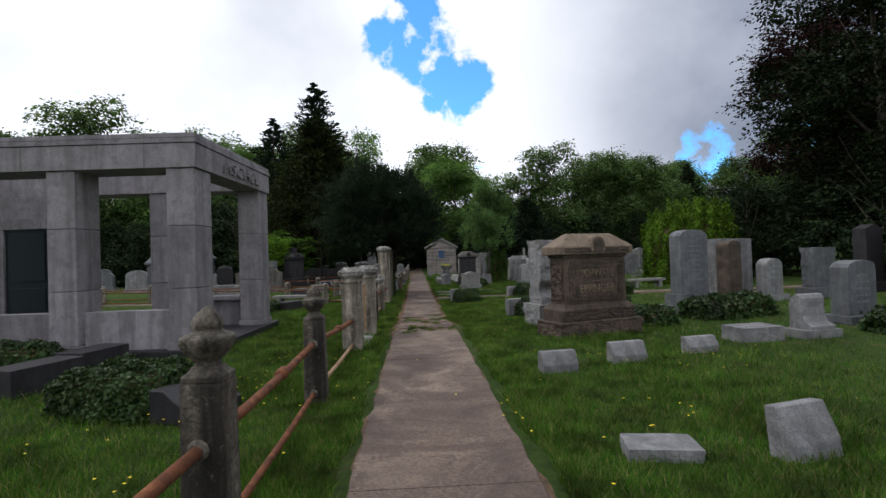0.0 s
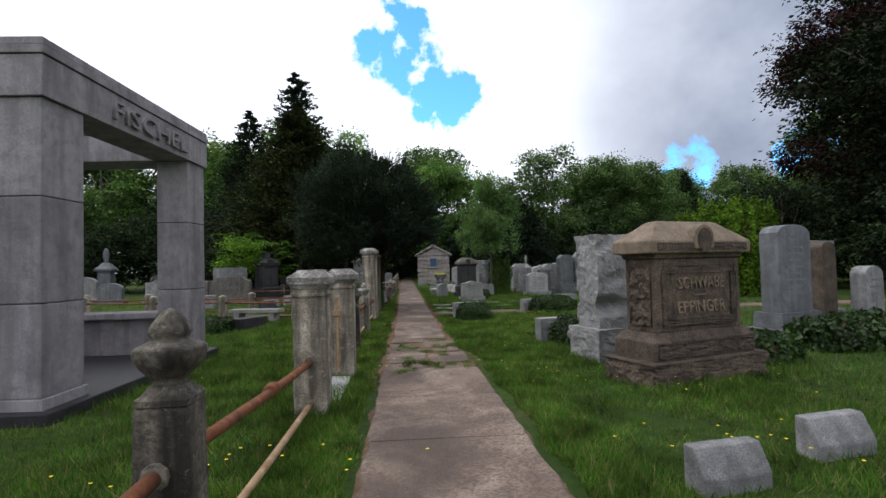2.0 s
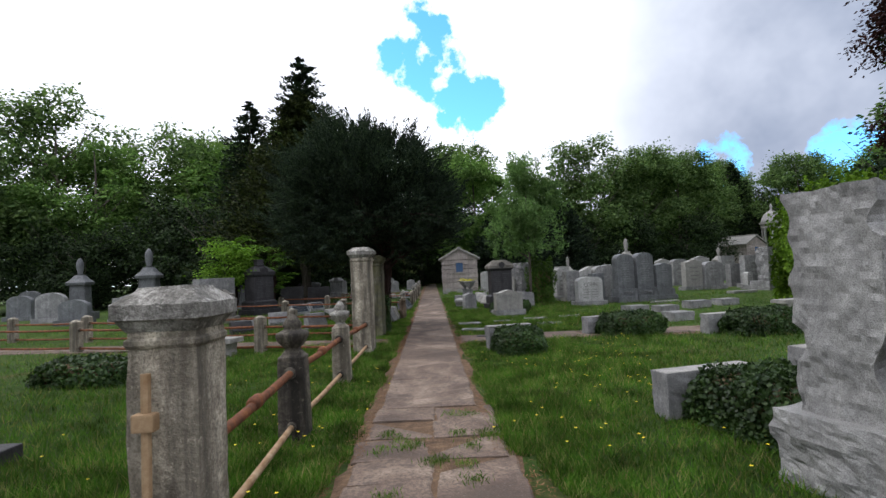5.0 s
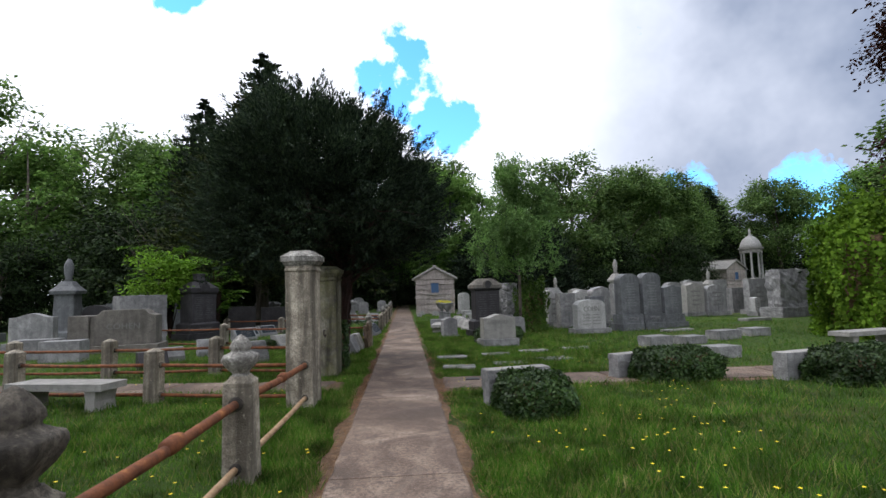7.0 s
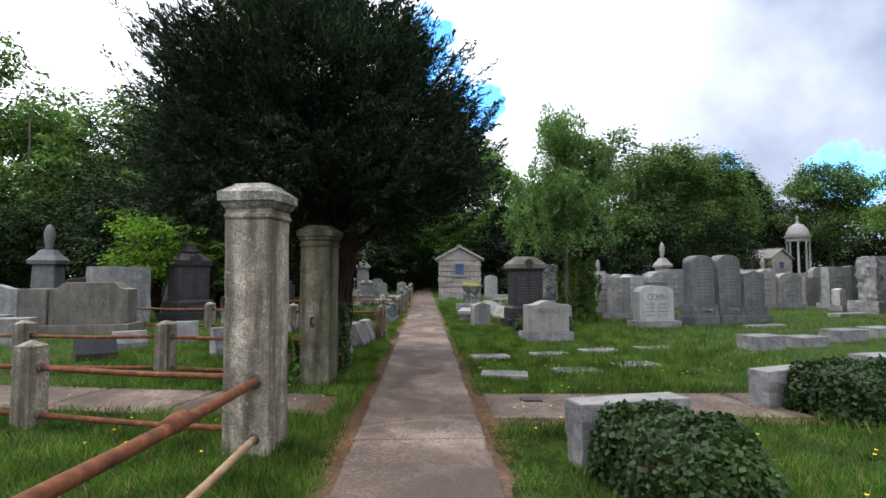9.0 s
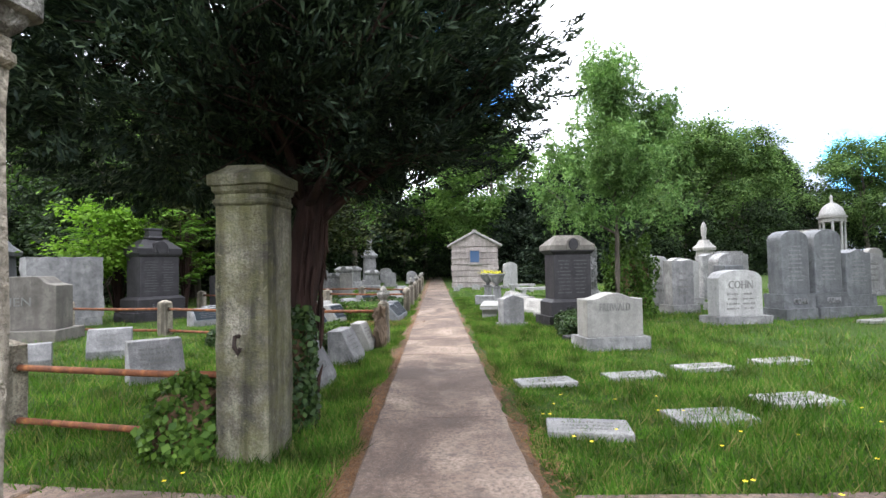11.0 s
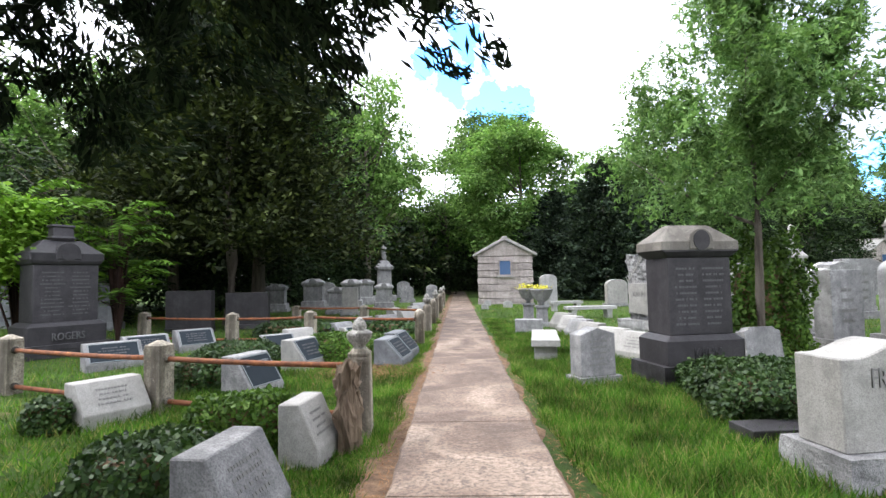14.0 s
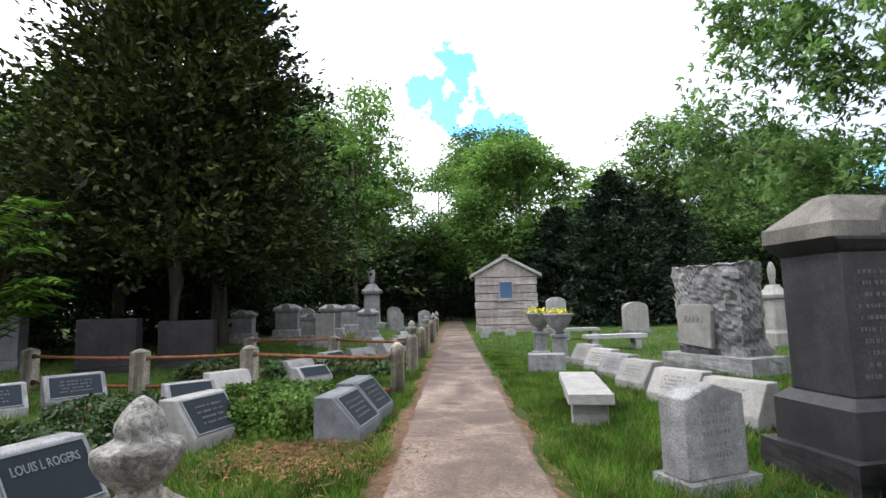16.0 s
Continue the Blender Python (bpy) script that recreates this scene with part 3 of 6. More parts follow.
OAK = tree("oak_tree", "broad dark green deciduous tree at the edge of the lawn", 12, 4.6, 1.2, 0.30, M_OAK, 11, 56, 40, big=0.36)
OAK_B = tree("oak_tree", "tall leafy deciduous tree with a lumpy crown", 13, 4.2, 2.2, 0.30, M_OAK, 12, 56, 38, big=0.33)
MAPLE = tree("maple_tree", "bright green maple with an uneven crown", 13, 4.8, 1.6, 0.32, M_MAPLE, 21, 60, 42, big=0.32)
MAPLE_B = tree("maple_tree", "light green deciduous tree with gaps in its crown", 13, 4.0, 2.4, 0.30, M_MAPLE, 22, 54, 32, big=0.31)
UNDER = tree("understory_tree", "low understory tree with leaves darkened for the shade of the wood", 6.5, 3.6, -0.4, 0.26, M_UNDERSHADE, 31, 44, 20, 0.12)
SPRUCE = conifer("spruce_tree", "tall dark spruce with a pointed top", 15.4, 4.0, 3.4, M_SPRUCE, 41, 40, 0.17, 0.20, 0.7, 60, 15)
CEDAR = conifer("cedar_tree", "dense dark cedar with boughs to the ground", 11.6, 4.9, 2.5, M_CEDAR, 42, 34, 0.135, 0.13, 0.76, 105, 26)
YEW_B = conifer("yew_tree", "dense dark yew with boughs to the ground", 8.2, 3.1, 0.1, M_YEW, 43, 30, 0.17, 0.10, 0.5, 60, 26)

place_first(SPRUCE, -9.0, 39.5)
put(SPRUCE, -12.2, 39.2, 0.82, 60)
place_first(CEDAR, -8.0, 35.2, 1.0, 0)
place_first(YEW_B, 6.6, 50.0, 1.0, 90, 0.95)
put(YEW_B, 9.8, 52.0, 0.9, 200)
put(YEW_B, 4.2, 53.5, 0.85, 20)
put(UNDER, -13.2, 36.0, 0.9, 140)
place_first(MAPLE, 2.6, 57.5, 0.98, 20)
put(MAPLE_B, -7.9, 54, 0.95, 200, 1.32)
put(MAPLE_B, -3.2, 63, 0.95, 80)
place_first(MAPLE_B, 9.5, 62, 0.92, 10)
place_first(OAK, -21, 49, 1.2, 40)
put(OAK, -30, 46, 1.15, 150)
put(MAPLE_B, -25.5, 44, 1.1, 250)
put(OAK_B, -38, 44, 1.1, 300)
put(MAPLE, -16.5, 47, 1.0, 300)
put(OAK_B, -46, 38, 1.05, 20)
put(OAK, -47, 28, 1.1, 60)
put(OAK, 14.5, 60, 1.0, 130)
place_first(OAK_B, 21, 63, 1.1, 30)
put(OAK_B, 26, 66, 1.0, 170)
put(OAK, 28.5, 77, 1.05, 210)
put(SPRUCE, 43, 86, 1.02, 200)
put(OAK, 40, 88, 1.12, 100)
put(OAK_B, 45, 95, 1.3, 140)
put(OAK, 36.5, 84, 1.0, 60)
put(UNDER, 39, 83, 1.3, 30)
put(UNDER, 46, 84, 1.4, 130)
put(OAK_B, 49, 80, 1.15, 250)
put(MAPLE, 50, 66, 1.15, 110)
put(OAK, 55, 58, 1.2, 220)
put(MAPLE, 58, 50, 1.25, 280)
put(OAK_B, 0.5, 68, 1.2, 210)
put(OAK, -13.5, 58, 1.2, 10)
put(UNDER, -2.6, 76, 1.1, 0)
put(UNDER, -4.5, 80, 1.3, 90)
put(UNDER, -0.5, 80, 1.2, 190)
put(UNDER, 3, 76, 1.2, 290)
put(OAK, -11, 60, 0.95, 280)
# several are added only to darken the lawn behind stones and pavilion
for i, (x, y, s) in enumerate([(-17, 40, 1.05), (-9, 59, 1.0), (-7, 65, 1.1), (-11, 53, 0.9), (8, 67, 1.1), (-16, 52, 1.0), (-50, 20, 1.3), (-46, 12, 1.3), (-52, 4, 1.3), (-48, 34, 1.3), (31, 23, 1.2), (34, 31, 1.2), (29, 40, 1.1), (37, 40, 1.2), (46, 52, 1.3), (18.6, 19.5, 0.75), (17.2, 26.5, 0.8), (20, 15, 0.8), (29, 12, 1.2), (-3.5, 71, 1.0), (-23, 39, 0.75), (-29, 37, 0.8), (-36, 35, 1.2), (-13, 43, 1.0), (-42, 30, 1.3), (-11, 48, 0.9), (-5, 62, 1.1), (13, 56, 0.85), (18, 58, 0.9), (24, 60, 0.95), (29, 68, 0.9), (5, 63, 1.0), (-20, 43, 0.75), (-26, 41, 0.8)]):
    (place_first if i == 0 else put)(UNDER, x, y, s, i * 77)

PURPLE = tree("copper_beech", "large copper beech with dark purple leaves", 17, 5.0, 1.5, 0.26, M_PURPLE, 51, 70, 30, 0.3)
place_first(PURPLE, 25.9, 30.2)
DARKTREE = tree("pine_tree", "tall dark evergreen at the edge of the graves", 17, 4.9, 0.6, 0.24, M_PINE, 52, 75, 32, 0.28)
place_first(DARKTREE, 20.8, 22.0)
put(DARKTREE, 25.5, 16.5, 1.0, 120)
put(YEW_B, 27.5, 19.5, 2.0, 130, 1.0)
put(OAK, 30, 34, 1.0, 90)
put(UNDER, 20.5, 30.5, 0.8, 20)
put(UNDER, 26, 26, 1.0, 200)
# added ring of shade-coloured undergrowth closing the far edge of the grounds
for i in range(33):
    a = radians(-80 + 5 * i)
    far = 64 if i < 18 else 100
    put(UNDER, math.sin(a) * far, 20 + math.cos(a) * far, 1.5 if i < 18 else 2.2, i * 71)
# the wood goes on around and behind
for i in range(11):
    a = radians(100 + i * 15)
    put((OAK, OAK_B, MAPLE)[i % 3], math.sin(a) * 58, 4 + math.cos(a) * 42, 1.05, i * 53)


def young_gum():
    rng = np.random.default_rng(61)
    t = thing("sweetgum_tree", 3.2, 27.3, 0, "young sweetgum with star-shaped light green leaves", "tree")
    spec = [(s, b, ln, rise) for s, b, ln, rise in zip(np.linspace(0.34, 0.95, 13), rng.uniform(0, 6.28, 13), np.linspace(2.5, 0.6, 13), [0.16] * 13)]
    t.scale = (0.74, 0.74, 0.88)
    part("trunk", limbs(6.2, 0.085, spec, rng), M_BARK, t, smooth=True)
    C, D = [], []
    for s, b, ln, rise in spec:
        for k in range(34):
            f = rng.uniform(0.2, 1.05)
            c = np.array((math.cos(b) * ln * f, math.sin(b) * ln * f, 6.2 * s + (rise + 0.3) * ln * f + 0.12 * ln * f * f)) + rng.normal(size=3) * 0.24
            C.append(c + rng.normal(size=(34, 3)) * 0.13)
            D.append(np.tile(np.array((math.cos(b), math.sin(b), 0.1)), (34, 1)))
    for k in range(230):
        h = rng.uniform(2.3, 6.5)
        c = np.array((0, 0, 0.0)) + np.append(np.clip(rng.normal(size=2), -1.25, 1.25) * (1.35 - 0.9 * max(0, (h - 3.6) / 3)), h)
        C.append(c + rng.normal(size=(22, 3)) * 0.12)
        D.append(rng.normal(size=(22, 3)))
    C, D = np.concatenate(C), np.concatenate(D)
    n = len(C)
    s = 0.105 * (0.7 + 0.6 * rng.random(n))
    A = D + rng.normal(size=(n, 3)) * 0.7
    A /= np.linalg.norm(A, axis=1, keepdims=True)
    N = rng.normal(size=(n, 3)) * 0.5 + np.array((0, 0, 1))
    S = np.cross(A, N)
    S /= np.linalg.norm(S, axis=1, keepdims=True)
    lobes = [A * math.cos(g) + S * math.sin(g) for g in (-1.0, 0.0, 1.0)]
    P = np.concatenate([C + v * s[:, None] * 0.42 for v in lobes])
    part("crown", leaf_mesh("crown", P, np.concatenate(lobes), np.tile(N, (3, 1)), np.tile(s, 3), np.tile(s, 3) * 0.36, M_GUM, 0.15), M_GUM, t)


young_gum()


def old_yew():
    """The dark yew by the path: shaggy red trunk, spreading limbs, dense needles."""
    rng = np.random.default_rng(71)
    t = thing("yew_tree", -1.66, 20.04, 0, "old dark yew leaning over the path with shaggy reddish bark", "tree")
    bm = bmesh.new()
    tube([(0.02, -0.05, -0.08), (0, 0, 0.25), (0.03, 0.02, 0.8), (0.12, 0.08, 1.4), (0.22, 0.15, 2.0)], [0.25, 0.185, 0.165, 0.15, 0.12], 12, bm)
    tube([(-0.08, 0.08, 0.1), (-0.12, 0.14, 0.9), (-0.3, 0.2, 1.8), (-0.5, 0.3, 2.8), (-0.6, 0.3, 3.8)], [0.17, 0.14, 0.12, 0.09, 0.04], 10, bm)
    tips = []
    for b, length, z, rise, r in [(-0.2, 2.6, 1.5, 0.55, 0.12), (0.5, 2.7, 1.7, 0.6, 0.12), (1.2, 2.4, 1.6, 0.75, 0.1), (2.1, 2.3, 1.7, 0.7, 0.1), (2.9, 2.4, 1.7, 0.6, 0.11), (3.7, 2.4, 1.8, 0.6, 0.1), (4.5, 2.5, 1.8, 0.6, 0.1), (5.3, 2.5, 1.7, 0.6, 0.11), (0.1, 1.6, 2.0, 1.6, 0.12), (2.2, 1.4, 2.0, 1.7, 0.1), (4.2, 1.4, 2.0, 1.7, 0.1), (0.9, 2.2, 1.9, 1.0, 0.09), (5.8, 2.3, 1.9, 1.0, 0.09), (3.2, 2.2, 1.9, 1.0, 0.09)]:
        base = Vector((0.12, 0.08, z))
        d = Vector((math.cos(b), math.sin(b), rise + 0.3))
        d.normalize()
        q = [base + d * (length * 0.8 * f) + Vector((rng.normal() * 0.06, rng.normal() * 0.06, -0.1 * f * f * length + rng.normal() * 0.05)) * (f > 0) for f in (0, 0.25, 0.5, 0.75, 1)]
        r *= 0.38
        length *= 0.8
        tube(q, [r, r * 0.8, r * 0.6, r * 0.4, r * 0.15], 7, bm)
        for f in np.linspace(0.3, 1, 9):
            p = base.lerp(q[-1], f)
            for k in range(3):
                e = p + Vector((rng.normal() * 0.45, rng.normal() * 0.45, rng.normal() * 0.18 + 0.1))
                tube([p, p.lerp(e, 0.5) + Vector((0, 0, 0.05)), e], [0.009, 0.006, 0.003], 4, bm)
                tips.append(e)
    part("trunk", bm, M_REDBARK, t, smooth=True)
    bm = bmesh.new()
    for k in range(70):
        a = rng.uniform(0, 6.283)
        z = rng.uniform(0.0, 1.5)
        q = []
        for f in (0, 0.35, 0.7, 1):
            zz = z + f * rng.uniform(0.25, 0.5)
            r = 0.185 - 0.02 * zz + 0.012 * rng.random() + (0.03 if f in (0, 1) and rng.random() < 0.4 else 0)
            q.append((0.02 + 0.07 * zz + math.cos(a + 0.05 * f) * r, 0.05 * zz + math.sin(a + 0.05 * f) * r, zz))
        tube(q, [0.006, 0.02, 0.018, 0.004], 5, bm)
    tagged(part("bark_strip", bm, M_REDBARK, t, "peeling strips of reddish bark"), kind="stuff")
    B, O, L = [], [], []
    for e in tips:
        if e.z > 1.75:
            for k in range(2):
                B.append(np.array(e) + rng.normal(size=3) * 0.08)
                O.append(np.array((e.x, e.y, 0.2)) + rng.normal(size=3) * 0.5)
                L.append(rng.uniform(0.3, 0.5))
    made = 0
    while made < 2900:
        d = unit(rng, 1)[0]
        k = rng.uniform(0.55, 1.0) ** 0.6
        lump = 0.93 + 0.26 * noise.noise(Vector(d) * 2.6) + 0.2 * noise.noise(Vector(d) * 6.5)
        skirt = (1 - d[2] ** 2) ** -0.42 if d[2] < 0 else 1.0
        p = np.array((-0.42, 0.55, 3.45)) + d * np.array((2.3 * min(skirt, 1.5), 2.3 * min(skirt, 1.5), 1.82)) * k * lump
        if p[2] < (1.8 if p[0] < -0.2 else 2.1) + 0.2 * rng.random() or (d[2] < -0.45 and k < 0.75):
            continue
        B.append(p)
        O.append(d * np.array((1, 1, 0.55)) + np.array((0, 0, 0.1)) + rng.normal(size=3) * 0.3)
        L.append(rng.uniform(0.28, 0.62))
        made += 1
    for k in range(330):
        d = unit(rng, 1)[0]
        d[2] = abs(d[2]) - 0.12
        B.append(np.array((-0.42, 0.55, 3.3)) + d * np.array((2.0, 2.0, 1.6)) * rng.uniform(0.25, 0.7))
        O.append(d + rng.normal(size=3) * 0.4)
        L.append(rng.uniform(0.5, 0.75))
    C, A, N = plumes(np.array(B), np.array(O), np.array(L), 92, rng, 0.17, 0.3)
    s = 0.046 * (0.7 + 0.8 * rng.random(len(C)))
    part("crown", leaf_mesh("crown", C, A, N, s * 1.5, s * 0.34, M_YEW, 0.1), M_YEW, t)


old_yew()


def leaf_mound(name, x, y, w, d, h, yaw, mat, label, seed, leaf=0.055, dens=900, category="hedge", lumps=0.12, group=""):
    """A low bed or bush grown over with small leaves on a woody core."""
    rng = np.random.default_rng(seed)
    t = thing(name, x, y, yaw, label, category, group)
    bm = loft([(-0.02, w * 0.40, d * 0.40), (h * 0.5, w * 0.42, d * 0.42), (h * 0.8, w * 0.38, d * 0.36), (h * 0.88, w * 0.28, d * 0.24)], 3.2, 16)
    part("woody_core", bm, M_SOIL, t)
    n = int(dens * (w * d + 2 * (w + d) * h))
    q = unit(rng, n)
    q[:, 2] = np.abs(q[:, 2])
    e = 4.0
    nrm = (np.abs(q) ** e).sum(1) ** (-1 / e)
    p = q * nrm[:, None]
    k = 1 + lumps * np.array([noise.noise(Vector((a * 2.3 * w + seed, b * 2.3 * d, c * 2))) for a, b, c in p])
    P = p * k[:, None] * np.array((w / 2, d / 2, h)) * (1 - 0.14 * rng.random((n, 1)) ** 2) + rng.normal(size=(n, 3)) * leaf * 0.35
    P[:, 2] = np.maximum(P[:, 2], 0.01)
    out = p * np.array((1 / w, 1 / d, 0.8 / h))
    out /= np.linalg.norm(out, axis=1, keepdims=True)
    A = rng.normal(size=(n, 3)) * 0.8 + out * 0.35 + np.array((0, 0, -0.2))
    N = out + rng.normal(size=(n, 3)) * 0.5
    s = leaf * (0.6 + 0.8 * rng.random(n))
    part("foliage", leaf_mesh("foliage", P, A, N, s * 1.15, s * 0.95, mat, 0.12), mat, t)
    return t


for x, y, r, h, seed in ((11.3, 22.6, 1.1, 3.0, 81), (13.0, 23.3, 1.3, 3.5, 82)):
    leaf_mound("bush", x, y, 2 * r, 2 * r, h, seed * 31, M_BUSH, "large bright green rounded shrub behind the graves", seed, 0.10, 620, "bush", 0.34, "bright shrubs")


def sumac(x, y, H, R, seed, fern):
    rng = np.random.default_rng(seed)
    t = thing("sumac_shrub", x, y, 0, "light green sumac growing among the graves", "shrub", "sumac shrubs")
    C, A, N = [], [], []
    bm = bmesh.new()
    for k in range(38 if fern else 40):
        b, z = rng.uniform(0, 6.283), H * (0.25 + 0.7 * rng.random())
        ln = R * rng.uniform(0.6, 1.1) * (1.15 - z / H * 0.35)
        o = np.array((math.cos(b), math.sin(b), 0))
        root = np.array((0, 0, z * 0.75)) + o * R * 0.25 * rng.random()
        tube([(0, 0, 0.02), tuple(root * 0.6), tuple(root), tuple(root + o * ln * 0.7 + np.array((0, 0, ln * 0.3)))], [0.03, 0.02, 0.014, 0.004], 4, bm)
        for f in np.linspace(0.1, 1, 16 if fern else 9):
            p = root + o * ln * f + np.array((0, 0, ln * (1.1 * f - 0.75 * f * f)))
            for sgn in (-1, 1):
                s = np.array((-o[1], o[0], 0)) * sgn
                m = 1 if fern else 4
                C.append(p + s * (0.11 if fern else 0.07) + rng.normal(size=(m, 3)) * (0.02 if fern else 0.10))
                A.append(np.tile(s + o * 0.4 + np.array((0, 0, -0.15)), (m, 1)) + rng.normal(size=(m, 3)) * (0.1 if fern else 0.6))
                N.append(np.tile(np.array((0, 0, 1.0)), (m, 1)) + rng.normal(size=(m, 3)) * 0.35)
    part("stem", bm, M_REDBARK, t)
    C, A, N = np.concatenate(C), np.concatenate(A), np.concatenate(N)
    part("foliage", leaf_mesh("foliage", C, A, N, 0.26 if fern else 0.17, 0.06 if fern else 0.10, M_SUMAC, 0.15), M_SUMAC, t)


t = thing("leafy_shrub", -9.5, 28.9, 0, "bright green leafy shrub growing among the graves", "shrub")
rng = np.random.default_rng(91)
part("stem", limbs(2.2, 0.04, [(0.3, b, 0.7, 1.0) for b in (0, 1.3, 2.6, 3.9, 5.2)], rng), M_BARK, t)
part("foliage", lobes_crown("foliage", round_lobes(rng, 3.4, 1.1, 0.9, 26, 0.36), 190, 0.15, M_FRESH, 91), M_FRESH, t)
sumac(-9.3, 29.4, 4.3, 1.5, 92, True)
sumac(-7.95, 30.3, 3.9, 1.0, 93, True)


# ---- pavilion ----
def pavilion():
    t = thing("memorial_pavilion", 0, 0, 0, "open grey granite pavilion with square columns and a carved family name", "pavilion")
    part("platform", box(-10.4, -3.62, 7.28, 11.42, -0.05, 0.13, 0.02), M_DARK, t, "dark paved floor slab")
    right = (-3.78, -5.83, -7.9, -9.95)
    for x in right:
        for y0, y1 in ((7.41, 8.06), (10.62, 11.24)):
            if y0 > 9 and x < -7:
                continue
            w = 0.49
            z = 0.1
            col = part("column", box(x - w - 0.03, x + 0.03, y0 - 0.03, y1 + 0.03, z, z + 0.14, 0.01), M_PAV, t)
            z0 = z + 0.14
            for z1 in (1.18, 2.26, 3.26):
                part("drum", box(x - w, x, y0, y1, z0 + 0.004, z1 - 0.004, 0.012), M_PAV, col)
                z0 = z1
    # beams with a stepped cornice
    for name, b in (("front_beam", (-10.5, -3.74, 7.37, 8.1)), ("back_beam", (-10.5, -3.74, 10.58, 11.28)), ("side_beam", (-4.31, -3.742, 8.1, 10.58)), ("far_beam", (-10.5, -9.9, 8.1, 10.58))):
        x0, x1, y0, y1 = b
        bm = box(x0, x1, y0, y1, 3.262, 3.68, 0.01)
        beam = part(name, bm, M_PAV, t)
        o = 0.0 if name in ("side_beam", "far_beam") else 0.018
        part("cornice", box(x0 - 0.018, x1 + 0.018, y0 - o, y1 + o, 3.69, 3.77, 0.006), M_PAV, beam)
        part("coping", box(x0, x1, y0, y1, 3.778, 3.86, 0.012), M_PAV, beam)
    part("joint", box(-4.62, -4.604, 7.364, 7.4, 3.27, 3.86, 0), M_LETTER, t)
    part("joint", box(-6.72, -6.704, 7.364, 7.4, 3.27, 3.86, 0), M_LETTER, t)
    lettering("FISCHEL", 1.95, 0.24, (-3.722, 9.5, 3.47), t, M_PAV, 90, 90, 0.05)
    # low walls between the columns
    for i in range(3):
        a, b = right[i + 1], right[i] - 0.49
        part("low_wall", box(a + 0.003, b - 0.003, 7.56, 7.86, 0.08, 0.80, 0.012), M_PAV, t)
    w = part("low_wall", box(-5.83 + 0.003, -4.27 - 0.003, 10.78, 11.08, 0.13, 0.72, 0.012), M_PAV, t)
    part("ledge", box(-5.82, -4.28, 10.62, 11.12, 0.72, 0.82, 0.02), M_PAV, w)
    part("bench_block", box(-7.6, -5.9, 9.9, 10.5, 0.13, 0.55, 0.02), M_PAV, t)
    # tomb wall with its bronze door
    part("tomb_wall", box(-10.45, -7.95, 10.5, 11.2, 0.1, 3.25, 0.01), M_PAV, t)
    fr = part("door_frame", box(-9.75, -9.55, 10.40, 10.5, 0.13, 2.75, 0.01), M_PAV, t)
    part("door_frame", box(-8.55, -8.35, 10.40, 10.5, 0.13, 2.75, 0.01), M_PAV, t)
    part("door_frame", box(-9.549, -8.551, 10.40, 10.5, 2.5, 2.75, 0.01), M_PAV, t)
    door = part("door", box(-9.54, -8.56, 10.46, 10.49, 0.14, 2.49, 0.004), M_DOOR, t, "dark bronze door")
    part("panel", box(-9.46, -8.64, 10.44, 10.458, 0.25, 1.15, 0.01), M_DOOR, door)
    part("panel", box(-9.46, -8.64, 10.44, 10.458, 1.3, 2.4, 0.01), M_DOOR, door)


pavilion()


# ---- fence ----
def urn_post(x, y, H=1.3, w=0.25, mat=None, label="", yaw=0, name="fence_post", tilt=0, flute=1.0):
    """A square stone post with a lobed urn finial."""
    mat = mat or M_POST
    t = thing(name, x, y, yaw, label, "fence post", "stone fence posts", tilt=tilt)
    s = w / 0.25 * 0.92
    z = H - 0.46 * s
    h = w / 2
    bm = box(-h * 1.0, h, -h, h, -0.1, z, 0.02)
    for v in bm.verts:
        k = 1.06 - 0.10 * max(0, v.co.z) / z
        v.co.x *= k
        v.co.y *= k
        v.co += Vector((noise.noise(v.co * 9 + Vector((x, y, 0))), noise.noise(v.co * 9 + Vector((y, x, 4))), 0)) * 0.006
    part("shaft", bm, mat, t)
    part("cap", loft([(z, h * 0.96, h * 0.96, 9), (z + 0.03 * s, h * 0.96, h * 0.96, 9), (z + 0.055 * s, h * 0.74, h * 0.74, 8), (z + 0.085 * s, h * 0.6, h * 0.6, 6)], 8, 28), mat, t, smooth=False)
    rings = [(0.07, 0.52, 5), (0.085, 0.55, 5), (0.10, 0.50, 4), (0.115, 0.52, 4), (0.135, 0.64, 4), (0.165, 0.84, 3.6), (0.20, 1.00, 3.4), (0.235, 1.09, 3.3), (0.262, 1.11, 3.2), (0.275, 1.06, 3.2), (0.286, 0.88, 3), (0.30, 0.68, 3), (0.31, 0.60, 2.8), (0.32, 0.60, 2.8), (0.338, 0.65, 2.6), (0.365, 0.62, 2.5), (0.395, 0.51, 2.4), (0.422, 0.37, 2.2), (0.446, 0.21, 2), (0.46, 0.05, 2)]
    bm = loft([(z + a * s, b * h, b * h, p) for a, b, p in rings], 4, 40)
    for v in bm.verts:
        ang = math.atan2(v.co.y, v.co.x)
        up = (v.co.z - z) / s
        k = 1 + flute * (0.06 if 0.13 < up < 0.25 else 0.10 if up > 0.325 else 0.015) * math.cos(ang * 10)
        k += 0.035 * noise.noise(v.co * 14 + Vector((x * 3, y, 0)))
        v.co.x *= k
        v.co.y *= k
    part("finial", bm, M_CAPSTONE if mat is M_POST else mat, t, smooth=True)
    return t


